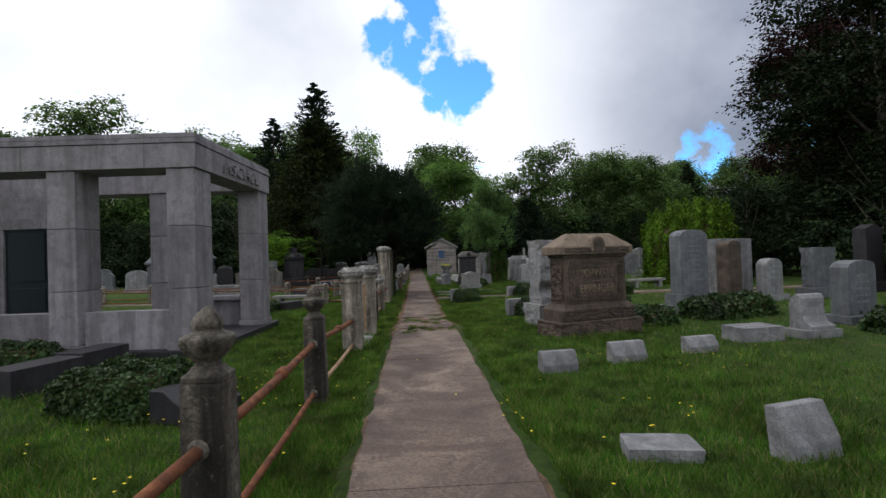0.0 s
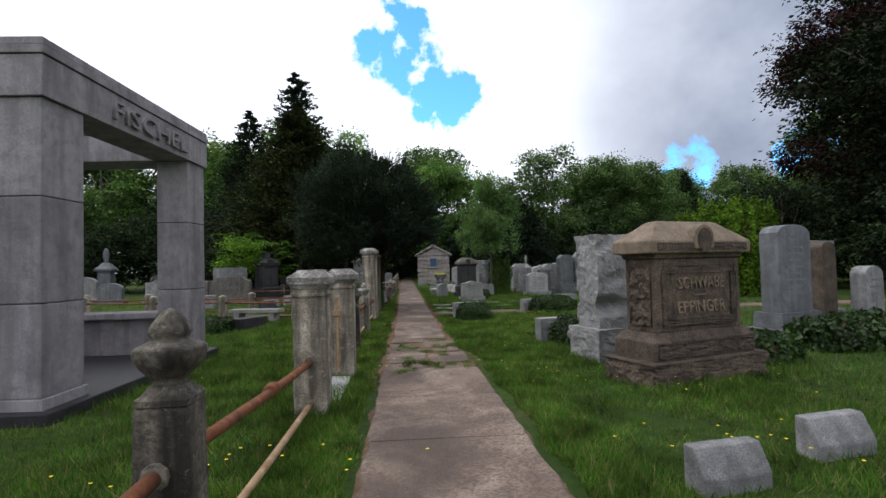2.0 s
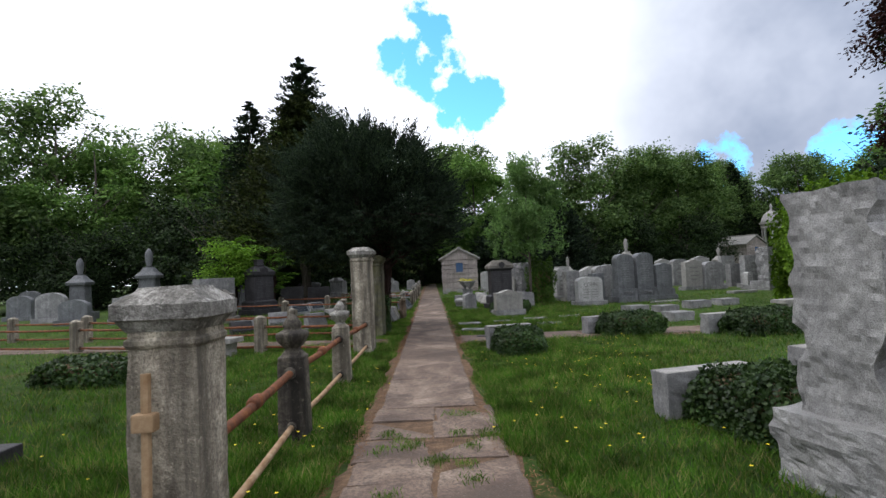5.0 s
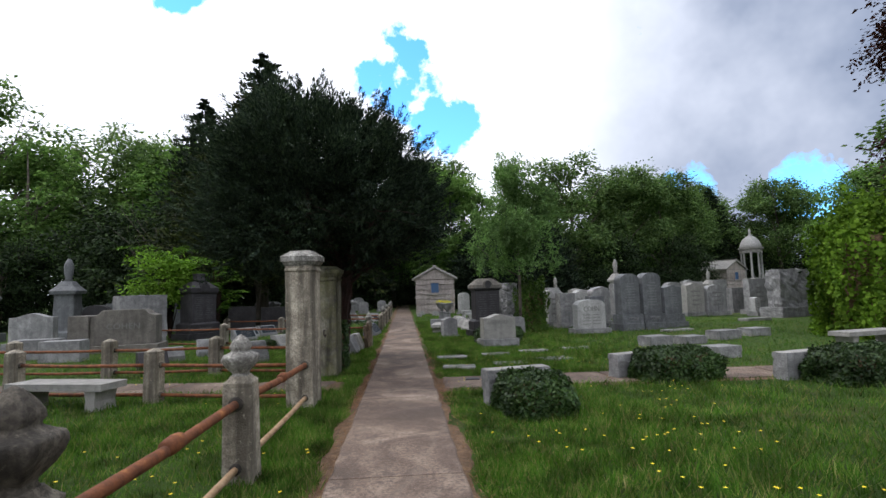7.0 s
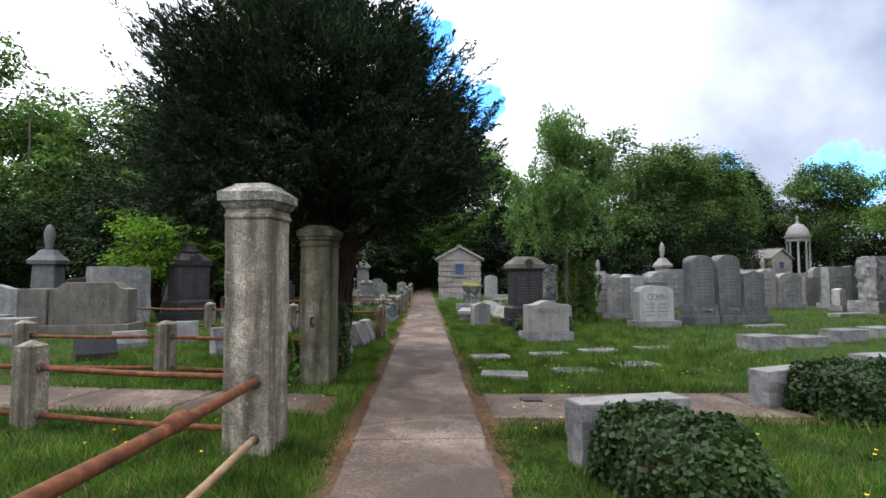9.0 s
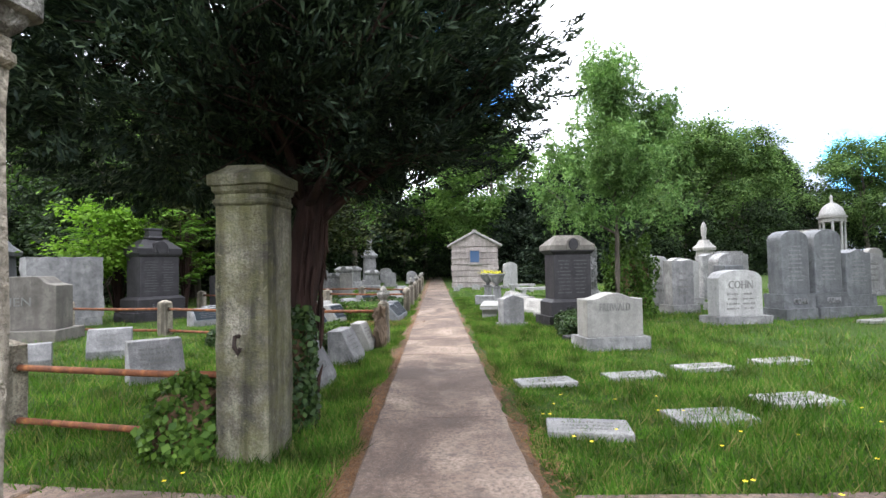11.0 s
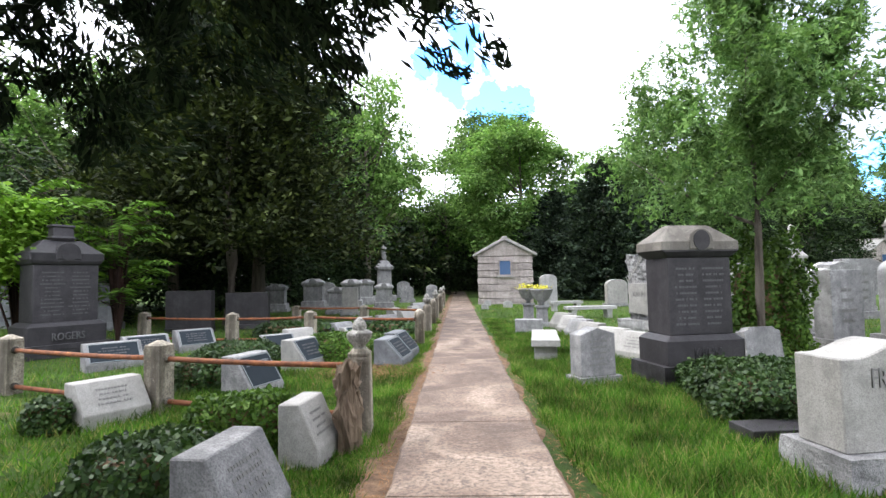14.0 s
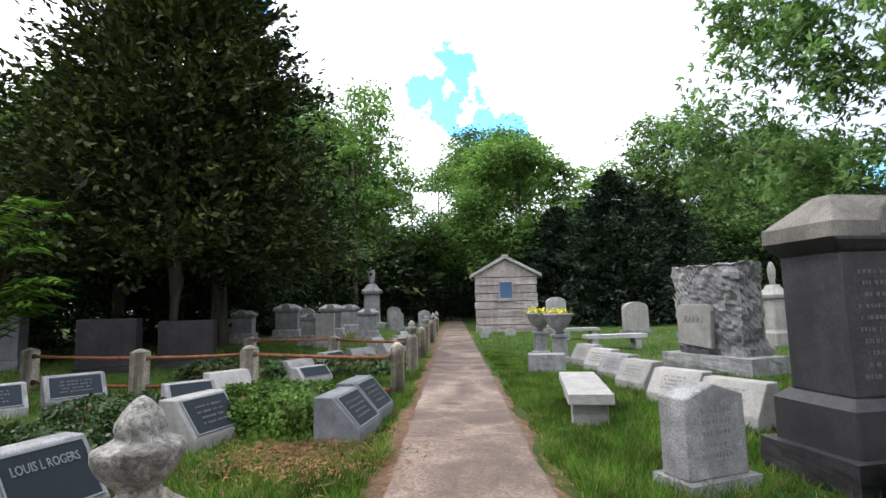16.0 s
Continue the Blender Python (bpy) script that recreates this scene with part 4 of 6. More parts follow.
def capped_pillar(x, y, H, w, mat, label, yaw=0, capw=1.36, name="stone_pillar"):
    """A tall square pillar with a moulded, chamfered cap."""
    t = thing(name, x, y, yaw, label, "stone pillar", "capped stone pillars")
    h = w / 2
    z = H - 0.2
    bm = rock(-h, h, -h, h, -0.1, z, 0.012, 10, 5, int(x * 10 + y * 7))
    part("shaft", bm, mat, t)
    c = h * capw
    bm = loft([(z, h * 1.02, h * 1.02), (z + 0.02, h * 1.12, h * 1.12), (z + 0.05, c * 0.92, c * 0.92), (z + 0.058, c, c), (z + 0.125, c, c), (z + 0.185, c * 0.62, c * 0.62), (z + 0.2, c * 0.58, c * 0.58)], 14, 28)
    for v in bm.verts:
        v.co += Vector((noise.noise(v.co * 6 + Vector((x, y, 0))), noise.noise(v.co * 6 + Vector((y, x, 4))), noise.noise(v.co * 8))) * 0.008
    part("cap", bm, M_CAPSTONE if mat is M_POST else mat, t)
    part("moulding", loft([(z - 0.075, h * 1.03, h * 1.03), (z - 0.06, h * 1.09, h * 1.09), (z - 0.04, h * 1.09, h * 1.09), (z - 0.03, h * 1.03, h * 1.03)], 14, 28), mat, t)
    return t


def plain_post(x, y, H=0.68, w=0.19, mat=None, yaw=-12, label="short square stone fence post with a peaked top"):
    t = thing("fence_post", x, y, yaw, label, "fence post", "short fence posts")
    h = w / 2
    part("shaft", rock(-h, h, -h, h, -0.08, H - 0.06, 0.008, 4, 6, int(x * 9)), mat or M_POST, t)
    part("cap", loft([(H - 0.058, h * 1.02, h * 1.02), (H - 0.03, h * 1.0, h * 1.0), (H + 0.015, h * 0.2, h * 0.2)], 12, 20), mat or M_POST, t)
    return t


def rail(a, b, r, mat, knob=None):
    a, b = Vector(a), Vector(b)
    t = thing("fence_rail", a.x, a.y, 0, "rusty iron pipe rail of the grave fence" if mat is M_RUST else "bleached rusty pipe rail near the ground", "fence rail", "fence rails", a.z)
    d = b - a
    n = 7
    pts = [d * (i / n) + Vector((0, 0, -0.012 * math.sin(math.pi * i / n))) + Vector((0, 0, 0.004 * noise.noise(a + d * (i * 0.3)))) for i in range(n + 1)]
    part("pipe", tube(pts, r, 10), mat, t, smooth=True)
    if knob:
        p = d * knob
        u = d.normalized()
        part("coupling", tube([p - u * 0.10, p - u * 0.085, p - u * 0.02, p + u * 0.02, p + u * 0.085, p + u * 0.10], [r, r * 1.35, r * 1.55, r * 1.55, r * 1.35, r], 10), mat, t, smooth=True)
    for e, s in ((Vector((0, 0, 0)), 1), (d, -1)):
        u = d.normalized() * s
        part("collar", tube([e, e + u * 0.02, e + u * 0.028], [r * 1.7, r * 1.6, r * 1.1], 10), M_POSTDARK, t)


FRONT = [(-0.78, -2.1), (-0.86, 1.2), (-1.05, 4.36), (-1.14, 7.52), (-1.12, 9.35), (-1.32, 11.75), (-1.39, 14.15), (-1.49, 16.85)]
urn_post(-0.78, -2.1, 1.34, 0.23, M_POSTDARK, "blackened stone fence post with a lobed urn finial")
urn_post(-0.86, 1.2, 1.37, 0.225, M_POSTDARK, "blackened lichen-spotted fence post with a lobed urn finial")
urn_post(-1.05, 4.36, 1.31, 0.23, M_POSTDARK, "dark stained fence post with a lobed urn finial", 3)
capped_pillar(-1.14, 7.52, 1.45, 0.33, M_POST, "streaked square stone gate pillar with a chamfered cap", 2, 1.3)
GATE = capped_pillar(-1.12, 9.35, 1.45, 0.32, M_POST, "streaked stone gate pillar with a rusty latch bar", 2)
urn_post(-1.32, 11.75, 1.13, 0.25, M_POSTDARK, "dark fence post with a mossy lobed urn finial", 2)
urn_post(-1.39, 14.15, 1.12, 0.23, M_POST, "pale streaked fence post with a small urn finial", 2, tilt=2)
capped_pillar(-1.54, 16.87, 2.0, 0.355, M_POST, "tall weathered stone pillar with a moulded cap", -6, 1.3)
capped_pillar(-1.67, 19.35, 1.93, 0.37, M_MOSSYSHADE, "tall mossy stone pillar under the yew", -6, 1.24)

bm = tube([(0, 0, 0), (0, 0.01, 0.95)], 0.022, 8)
box(-0.05, 0.05, -0.03, 0.03, 0.70, 0.78, 0.01, bm)
bar = part("latch_bar", bm, M_RUSTPALE, GATE, "rusty iron gate bar")
bar.matrix_basis = pose(-0.05, -0.21, 0.12)
solid("gate_sill", box(-0.19, 0.19, -0.62, 0.62, -0.05, 0.045, 0.02), M_WHITE, "worn white stone sill in the gate opening", "gate sill", m=pose(-1.14, 8.42, 0, 0, 0, 3))
part("shelf_hook", tube([(-0.02, -0.17, 0.80), (-0.02, -0.225, 0.80), (-0.02, -0.24, 0.74), (0.0, -0.225, 0.69), (0.01, -0.215, 0.73)], 0.015, 7), M_IRON, bpy.data.objects["stone_pillar.003"], "rusty iron hook")

for i, (p, q) in enumerate(zip(FRONT, FRONT[1:])):
    if i == 3:
        continue
    g = 0.15
    d = Vector((q[0] - p[0], q[1] - p[1], 0)).normalized()
    hi = 0.66 if i < 4 else 0.60
    end = 0.53 if i in (2, 6) else hi
    rail((p[0] + d.x * g, p[1] + d.y * g, hi), (q[0] - d.x * g, q[1] - d.y * g, end), 0.034, M_RUST, 0.5)
    rail((p[0] + d.x * g, p[1] + d.y * g, 0.13), (q[0] - d.x * g, q[1] - d.y * g, 0.12), 0.027, M_RUST if i < 2 else M_RUSTPALE)


def side_fence(points, H=0.68, first=None, mats=(None,), top=0.5):
    for i, (x, y) in enumerate(points):
        if i or not first:
            plain_post(x, y, H, 0.19, mats[i % len(mats)] or M_POST)
    for p, q in zip(points, points[1:]):
        d = Vector((q[0] - p[0], q[1] - p[1], 0)).normalized()
        for z in (top, 0.09):
            g = 0.1
            rail((p[0] + d.x * g, p[1] + d.y * g, z), (q[0] - d.x * g, q[1] - d.y * g, z), 0.025, M_RUST)


side_fence([(-1.62, 17.02), (-3.78, 17.5), (-6.08, 18.0), (-8.45, 18.65), (-10.9, 19.2), (-13.4, 19.8)], 0.72, True)
side_fence([(-1.72, 19.4), (-3.85, 19.85), (-5.88, 20.0), (-7.85, 20.3), (-9.7, 20.75), (-12.2, 21.3), (-14.6, 21.8)], 0.70, True)
side_fence([(-1.52, 24.45), (-3.66, 24.98), (-5.95, 25.75), (-8.3, 26.3)], 0.66, True)
side_fence([(-1.62, 29.55), (-3.98, 30.5), (-5.5, 30.25), (-7.85, 31.0)], 0.62, True)
side_fence([(-1.80, 32.3), (-3.6, 33.75), (-5.6, 34.2)], 0.56, True)

urn_post(-1.49, 24.2, 0.93, 0.18, M_POST, "slim pale fence post with a smooth urn finial beside the path", 4, flute=0.15)
for k, (x, y, h) in enumerate([(-1.78, 32.3, 0.90), (-1.98, 37.0, 0.9), (-2.15, 41.5, 0.9), (-2.4, 46.5, 0.9)]):
    urn_post(x, y, h, 0.19, M_POST, "slim pale fence post with a smooth urn finial beside the path", flute=0.15)
bm = loft([(-0.1, 0.09, 0.09), (0.5, 0.085, 0.085), (0.55, 0.10, 0.10), (0.62, 0.09, 0.09), (0.68, 0.03, 0.03)], 3, 20)
DOME_POST = solid("fence_post", bm, M_POST, "round-topped pale stone fence post beside the path", "fence post", "short fence posts", m=pose(-1.66, 29.75, 0), smooth=True)
for x, y in ((-1.85, 34.6), (-2.02, 39.2), (-2.25, 44)):
    copy_thing(DOME_POST, pose(x, y, 0))

bm = rock(-0.095, 0.085, -0.10, 0.09, -0.1, 0.60, 0.09, 11, 9, 4)
for v in bm.verts:
    if v.co.z > 0.3:
        v.co.z += 0.10 * noise.noise(Vector((v.co.x * 22, v.co.y * 22, 0)))
solid("dead_stump", bm, M_DEADWOOD, "broken dead stump with torn brown wood", "tree stump", m=pose(-1.50, 23.86, 0, 3, 0, 20))


# ---- gravestones ----
def top_outline(w, h, style):
    """The outline of an upright stone, in x and z."""
    a = w / 2
    if style == "round":
        return [(-a, 0), (a, 0)] + [(a * math.cos(t), h - a * 0.55 + a * 0.55 * math.sin(t)) for t in np.linspace(0, math.pi, 15)]
    if style == "arch":
        return [(-a, 0), (a, 0), (a, h - a * 0.32)] + [(a * 0.92 * math.cos(t), h - a * 0.26 + a * 0.26 * math.sin(t)) for t in np.linspace(0.1, math.pi - 0.1, 11)] + [(-a, h - a * 0.32)]
    if style == "serp":
        k = 0.10 * w
        return [(-a, 0), (a, 0), (a, h - k)] + [(x, h - k + k * (0.5 + 0.5 * math.cos(math.pi * min(1, abs(x) / (a * 0.82))))) for x in np.linspace(a * 0.95, -a * 0.95, 17)] + [(-a, h - k)]
    if style == "peak":
        return [(-a, 0), (a, 0), (a, h - w * 0.16), (0, h), (-a, h - w * 0.16)]
    if style == "notch":
        return [(-a, 0), (a, 0), (a, h - 0.10 * w), (a * 0.8, h - 0.08 * w), (a * 0.62, h), (-a * 0.62, h), (-a * 0.8, h - 0.08 * w), (-a, h - 0.10 * w)]
    return [(-a, 0), (a, 0), (a, h), (-a, h)]


def headstone(x, y, yaw, w, h, d, mat, label, style="round", base=None, base2=None, rows=5, word=None, wordmat=None, ink=None, rough=False, name="headstone", group="headstones", tilt=0, word_on_base=None, cols=1):
    """An upright stone; front at local -y. base: (width, depth, height)."""
    t = thing(name, x, y, yaw, label, "gravestone", group, tilt=tilt)
    z = -0.06
    for k, b in enumerate((base, base2)):
        if b:
            part("base", rock(-b[0] / 2, b[0] / 2, -b[1] / 2, b[1] / 2, z, z + b[2] + (0.06 if z < 0 else 0), 0.018, 7, 6, int(x * 13 + y + k), "xyXY"), M_GRANITE if mat in (M_PALE, M_WHITE) else mat, t)
            z += b[2] + (0.06 if z < 0 else 0)
            if word_on_base and k == (1 if base2 else 0):
                lettering(word_on_base, b[0] * 0.42, b[2] * 0.42, (0, -b[1] / 2 - 0.012, z - b[2] / 2), t, wordmat or M_LETTER, depth=0.03)
    bm = prism(top_outline(w, h - max(z, 0), style), -d / 2, d / 2, 0.008)
    for v in bm.verts:
        v.co.z += z + (0 if z > 0 else 0.0)
    if rough:
        bm.free()
        bm = rock(-w / 2, w / 2, -d / 2, d / 2, z, h, 0.05, 10, 4, int(x * 11 + y), "xXYZ")
    part("stone", bm, mat, t)
    hh = h - max(z, 0)
    if word:
        lettering(word, w * 0.55, min(0.16, hh * 0.18), (0, -d / 2 - 0.003, max(z, 0) + hh * 0.68), t, wordmat or M_LETTER, depth=0.012)
    if rows:
        inscription(w * 0.72, hh * (0.42 if word else 0.6), rows, (0, -d / 2 - 0.002, max(z, 0) + hh * (0.32 if word else 0.48)), t, ink or M_LETTER, seed=int(x * 31 + y * 7), cols=cols)
    return t


def slant(x, y, yaw, w, h, d, mat, label, plaque=False, rows=4, word=None, tilt=0):
    """A low marker with a sloping inscribed face at local -y."""
    t = thing("slant_marker", x, y, yaw, label, "grave marker", "slant markers", tilt=tilt)
    bm = bmesh.new()
    top = min(0.17, d * 0.52)
    prof = [(-d / 2, -0.05), (d / 2, -0.05), (d / 2, h), (d / 2 - top, h), (-d / 2, 0.10)]
    a = [bm.verts.new((-w / 2, p, q)) for p, q in prof]
    b = [bm.verts.new((w / 2, p, q)) for p, q in prof]
    fs = [bm.faces.new(a), bm.faces.new(b[::-1])] + [bm.faces.new((a[i], b[i], b[(i + 1) % 5], a[(i + 1) % 5])) for i in range(5)]
    bmesh.ops.bevel(bm, geom=list(bm.edges), offset=0.008, segments=1, affect="EDGES")
    part("stone", bm, mat, t)
    run, rise = d - top, h - 0.10
    lean = math.degrees(math.atan2(rise, run))
    mid = (0, -top / 2, (h + 0.10) / 2)
    ln = math.hypot(run, rise)
    n = Vector((0, -rise, run)).normalized()
    if plaque:
        pl = part("plaque", box(-w * 0.42, w * 0.42, -ln * 0.41, ln * 0.41, -0.004, 0.010, 0.003), M_BRONZE, t, "dark bronze plaque")
        pl.matrix_basis = pose(mid[0], mid[1] + n.y * 0.004, mid[2] + n.z * 0.004, lean)
        bm = bmesh.new()
        for q in ((-0.44, 0.44, 0.41, 0.44), (-0.44, 0.44, -0.44, -0.41)):
            box(w * q[0], w * q[1], ln * q[2], ln * q[3], -0.003, 0.013, 0, bm)
        for s in (-1, 1):
            box(w * (0.43 * s - 0.01), w * (0.43 * s + 0.01), -ln * 0.408, ln * 0.408, -0.003, 0.013, 0, bm)
        part("rim", bm, M_BRONZEEDGE, pl)
        at = (mid[0], mid[1] + n.y * 0.016, mid[2] + n.z * 0.016)
        if word:
            at2 = (0, mid[1] + n.y * 0.016 + ln * 0.2 * run / ln, mid[2] + n.z * 0.016 + ln * 0.2 * rise / ln)
            lettering(word, w * 0.66, 0.055, at2, t, M_BRONZEEDGE, lean, 0, 0.006)
        else:
            inscription(w * 0.72, ln * 0.55, rows, at, t, M_LETTERFAINT, lean, 0, int(x * 17 + y * 3))
    elif rows:
        inscription(w * 0.75, ln * 0.6, rows, (0, mid[1] + n.y * 0.001, mid[2] + n.z * 0.001), t, M_LETTER, lean, 0, int(x * 17 + y * 3))
    return t


def marker(x, y, yaw, w, d, h, label="flush grey granite marker set in the grass", mat=None, rows=3, rough=False):
    t = thing("flat_marker", x, y, yaw, label, "grave marker", "flat markers")
    if rough:
        part("stone", rock(-w / 2, w / 2, -d / 2, d / 2, -0.06, h, 0.02, 6, 7, int(x * 7 + y), "xyXY"), mat or M_FLAT, t)
    else:
        part("stone", box(-w / 2, w / 2, -d / 2, d / 2, -0.06, h, 0.012), mat or M_FLAT, t)
    if rows:
        inscription(w * 0.8, d * 0.62, rows, (0, 0, h + 0.0005), t, M_LETTER, 0, 0, int(x * 19 + y * 5))
    return t


def bench(x, y, yaw, w, d, h, label="low grey stone bench on two carved legs", mat=None):
    t = thing("stone_bench", x, y, yaw, label, "bench", "stone benches")
    part("seat", rock(-w / 2, w / 2, -d / 2, d / 2, h - 0.09, h, 0.012, 5, 6, int(x * 5), "xyXY"), mat or M_PALE, t)
    for s in (-1, 1):
        c = s * w * 0.36
        bm = prism([(-0.09, -0.04), (0.09, -0.04), (0.07, h * 0.3), (0.10, h - 0.09), (-0.10, h - 0.09), (-0.07, h * 0.3)], -d * 0.4, d * 0.4, 0.01)
        for v in bm.verts:
            v.co.x += c
        part("leg", bm, mat or M_PALE, t)


def obelisk(x, y, H, w, mat, label, yaw=0):
    """A stepped pedestal with a short shaft and a draped urn."""
    t = thing("obelisk_monument", x, y, yaw, label, "monument", "obelisk monuments")
    part("base", box(-w * 0.8, w * 0.8, -w * 0.8, w * 0.8, -0.05, 0.3, 0.02), mat, t)
    part("die", loft([(0.3, w * 0.62, w * 0.62), (0.36, w * 0.52, w * 0.52), (H * 0.56, w * 0.47, w * 0.47)], 12, 20), mat, t)
    part("gable", loft([(H * 0.56, w * 0.62, w * 0.62), (H * 0.60, w * 0.66, w * 0.66), (H * 0.66, w * 0.42, w * 0.42), (H * 0.72, w * 0.26, w * 0.26)], 10, 20), mat, t)
    part("urn", loft([(H * 0.72, w * 0.2, w * 0.2), (H * 0.76, w * 0.15, w * 0.15), (H * 0.82, w * 0.21, w * 0.21), (H * 0.90, w * 0.23, w * 0.23), (H * 0.95, w * 0.18, w * 0.18), (H * 0.985, w * 0.1, w * 0.1), (H, w * 0.03, w * 0.03)], 2, 18), mat, t, smooth=True)


def pedestal(x, y, yaw, w, d, H, mat, label, rows=0, name="family_monument", capmat=None, cap=1.22, word=None, cap_h=0.3, oval=True, wordmat=None, cols=1, ink=None):
    """A die on stepped plinths under a hipped cap with a round-headed gable."""
    t = thing(name, x, y, yaw, label, "monument", "hip-capped monuments")
    s = H / 1.8
    part("plinth", rock(-w * 0.72, w * 0.72, -d * 0.8, d * 0.8, -0.06, 0.2 * s, 0.02, 7, 5, int(x * 3 + y), "xyXY"), mat, t)
    part("step", loft([(0.2 * s, w * 0.62, d * 0.67), (0.47 * s, w * 0.62, d * 0.67), (0.53 * s, w * 0.53, d * 0.55)], 30, 24), mat, t)
    die0, die1 = 0.53 * s, H - cap_h - 0.09
    part("die", box(-w * 0.5, w * 0.5, -d * 0.5, d * 0.5, die0, die1, 0.012), mat, t)
    part("moulding", loft([(die1, w * 0.5, d * 0.5), (die1 + 0.02, w * 0.53, d * 0.55), (die1 + 0.07, w * 0.53 * cap / 1.1, d * 0.55 * cap / 1.1), (die1 + 0.09, w * 0.5 * cap, d * 0.5 * cap)], 30, 24), mat, t)
    c0 = die1 + 0.09
    bm = loft([(c0, w * 0.5 * cap, d * 0.5 * cap), (c0 + cap_h * 0.32, w * 0.5 * cap, d * 0.5 * cap), (H - 0.01, w * 0.27 * cap, d * 0.14 * cap), (H, w * 0.25 * cap, d * 0.12 * cap)], 30, 24)
    top = part("cap", bm, capmat or mat, t)
    r = min(0.19, w * 0.19)
    gz = c0 + cap_h * 0.30
    bm = prism([(-r, -cap_h * 0.28), (r, -cap_h * 0.28)] + [(r * math.cos(a), r * 0.95 * math.sin(a) + 0.02) for a in np.linspace(0, math.pi, 13)], 0, d * 0.30, 0.01)
    g = part("gable", bm, capmat or mat, top)
    g.matrix_basis = pose(0, -d * 0.5 * cap - 0.012, gz)
    if oval:
        m = part("medallion", prism([(r * 0.68 * math.cos(a), r * 0.78 * math.sin(a)) for a in np.linspace(0, 2 * math.pi, 19)[:-1]], 0, 0.012, 0), mat, top)
        m.matrix_basis = pose(0, -d * 0.5 * cap - 0.022, gz + 0.02)
    if rows:
        inscription(w * 0.86, (die1 - die0) * 0.8, rows, (0, -d * 0.5 - 0.002, (die0 + die1) / 2), t, ink or M_LETTERPALE, seed=int(x * 3), cols=cols)
    if word:
        lettering(word, w * 0.4, 0.12, (0, -d * 0.67 - 0.01, 0.33 * s), t, wordmat or mat, depth=0.03)
    return t


# the brownstone family monument
def brownstone():
    t = thing("family_monument", 3.32, 8.66, 21.5, "brownstone family monument with rock-faced panels and raised names", "monument")
    W = 0.9
    base = part("plinth", rock(-0.97, 0.97, -0.42, 0.42, -0.06, 0.27, 0.055, 22, 7, 3, "xyXY"), M_BROWN, t)
    part("plinth_wash", loft([(0.268, 0.975, 0.425), (0.285, 0.96, 0.41)], 40, 24), M_BROWN, t)
    part("step", loft([(0.285, 0.86, 0.33), (0.50, 0.86, 0.33), (0.515, 0.85, 0.32), (0.60, 0.755, 0.265)], 40, 24), M_BROWN, t)
    for s in (-1, 1):
        part("rock_panel", rock(-0.79, 0.79, -0.012, 0.012, 0.315, 0.475, 0.06, 18, 9, 5 + s, "yY"), M_BROWN, t).matrix_basis = pose(0, s * 0.335, 0)
    die = part("die", box(-0.71, 0.71, -0.245, 0.245, 0.60, 1.47, 0.01), M_BROWN, t)
    # rock-faced panel round the sunk name field
    bm = rock(-0.63, 0.63, -0.262, -0.246, 1.30, 1.40, 0.03, 7, 9, 21, "yXxZ")
    rock(-0.63, 0.63, -0.275, -0.246, 0.66, 0.76, 0.03, 7, 9, 22, "yXxZ", bm)
    rock(-0.64, -0.47, -0.268, -0.246, 0.762, 1.298, 0.03, 7, 9, 23, "yXx", bm)
    rock(0.52, 0.64, -0.268, -0.246, 0.762, 1.298, 0.03, 7, 9, 24, "yXx", bm)
    part("rock_frame", bm, M_BROWN, die)
    for s in (-1, 1):
        part("rock_panel", rock(-0.02, 0.02, -0.17, 0.17, 0.68, 1.38, 0.08, 18, 7, 30 + s, "xX"), M_BROWN, die).matrix_basis = pose(s * 0.715, 0, 0)
    lettering("SCHWABE", 0.78, 0.145, (0.02, -0.252, 1.18), t, M_TAN, depth=0.03)
    lettering("EPPINGER", 0.80, 0.145, (0.02, -0.252, 0.89), t, M_TAN, depth=0.03)
    part("rule", box(-0.12, 0.12, -0.262, -0.245, 1.025, 1.04, 0.002), M_TAN, t)
    part("moulding", loft([(1.47, 0.71, 0.245), (1.49, 0.74, 0.27), (1.53, 0.75, 0.28), (1.545, 0.80, 0.30)], 40, 24), M_BROWN, t)
    cap = part("cap", loft([(1.545, 0.84, 0.32), (1.56, 0.85, 0.33), (1.68, 0.85, 0.33), (1.70, 0.84, 0.32), (1.93, 0.52, 0.09), (1.945, 0.48, 0.06)], 40, 24), M_TAN, t, "pale weathered hipped cap")
    for s in (-1, 1):
        part("rock_band", rock(-0.75, 0.75, -0.012, 0.012, 1.575, 1.665, 0.022, 8, 12, 40 + s, "yY"), M_BROWN, cap).matrix_basis = pose(0, s * 0.332, 0)
    arc = [(-0.165, -0.12), (0.165, -0.12)] + [(0.165 * math.cos(a), 0.02 + 0.165 * math.sin(a)) for a in np.linspace(0, math.pi, 15)]
    g = part("gable", prism(arc, 0, 0.25, 0.012), M_TAN, cap)
    g.matrix_basis = pose(0, -0.352, 1.71)
    m = part("medallion", prism([(0.115 * math.cos(a), 0.15 * math.sin(a)) for a in np.linspace(0, 2 * math.pi, 21)[:-1]], 0, 0.012, 0), M_BROWN, cap)
    m.matrix_basis = pose(0, -0.363, 1.70)


brownstone()

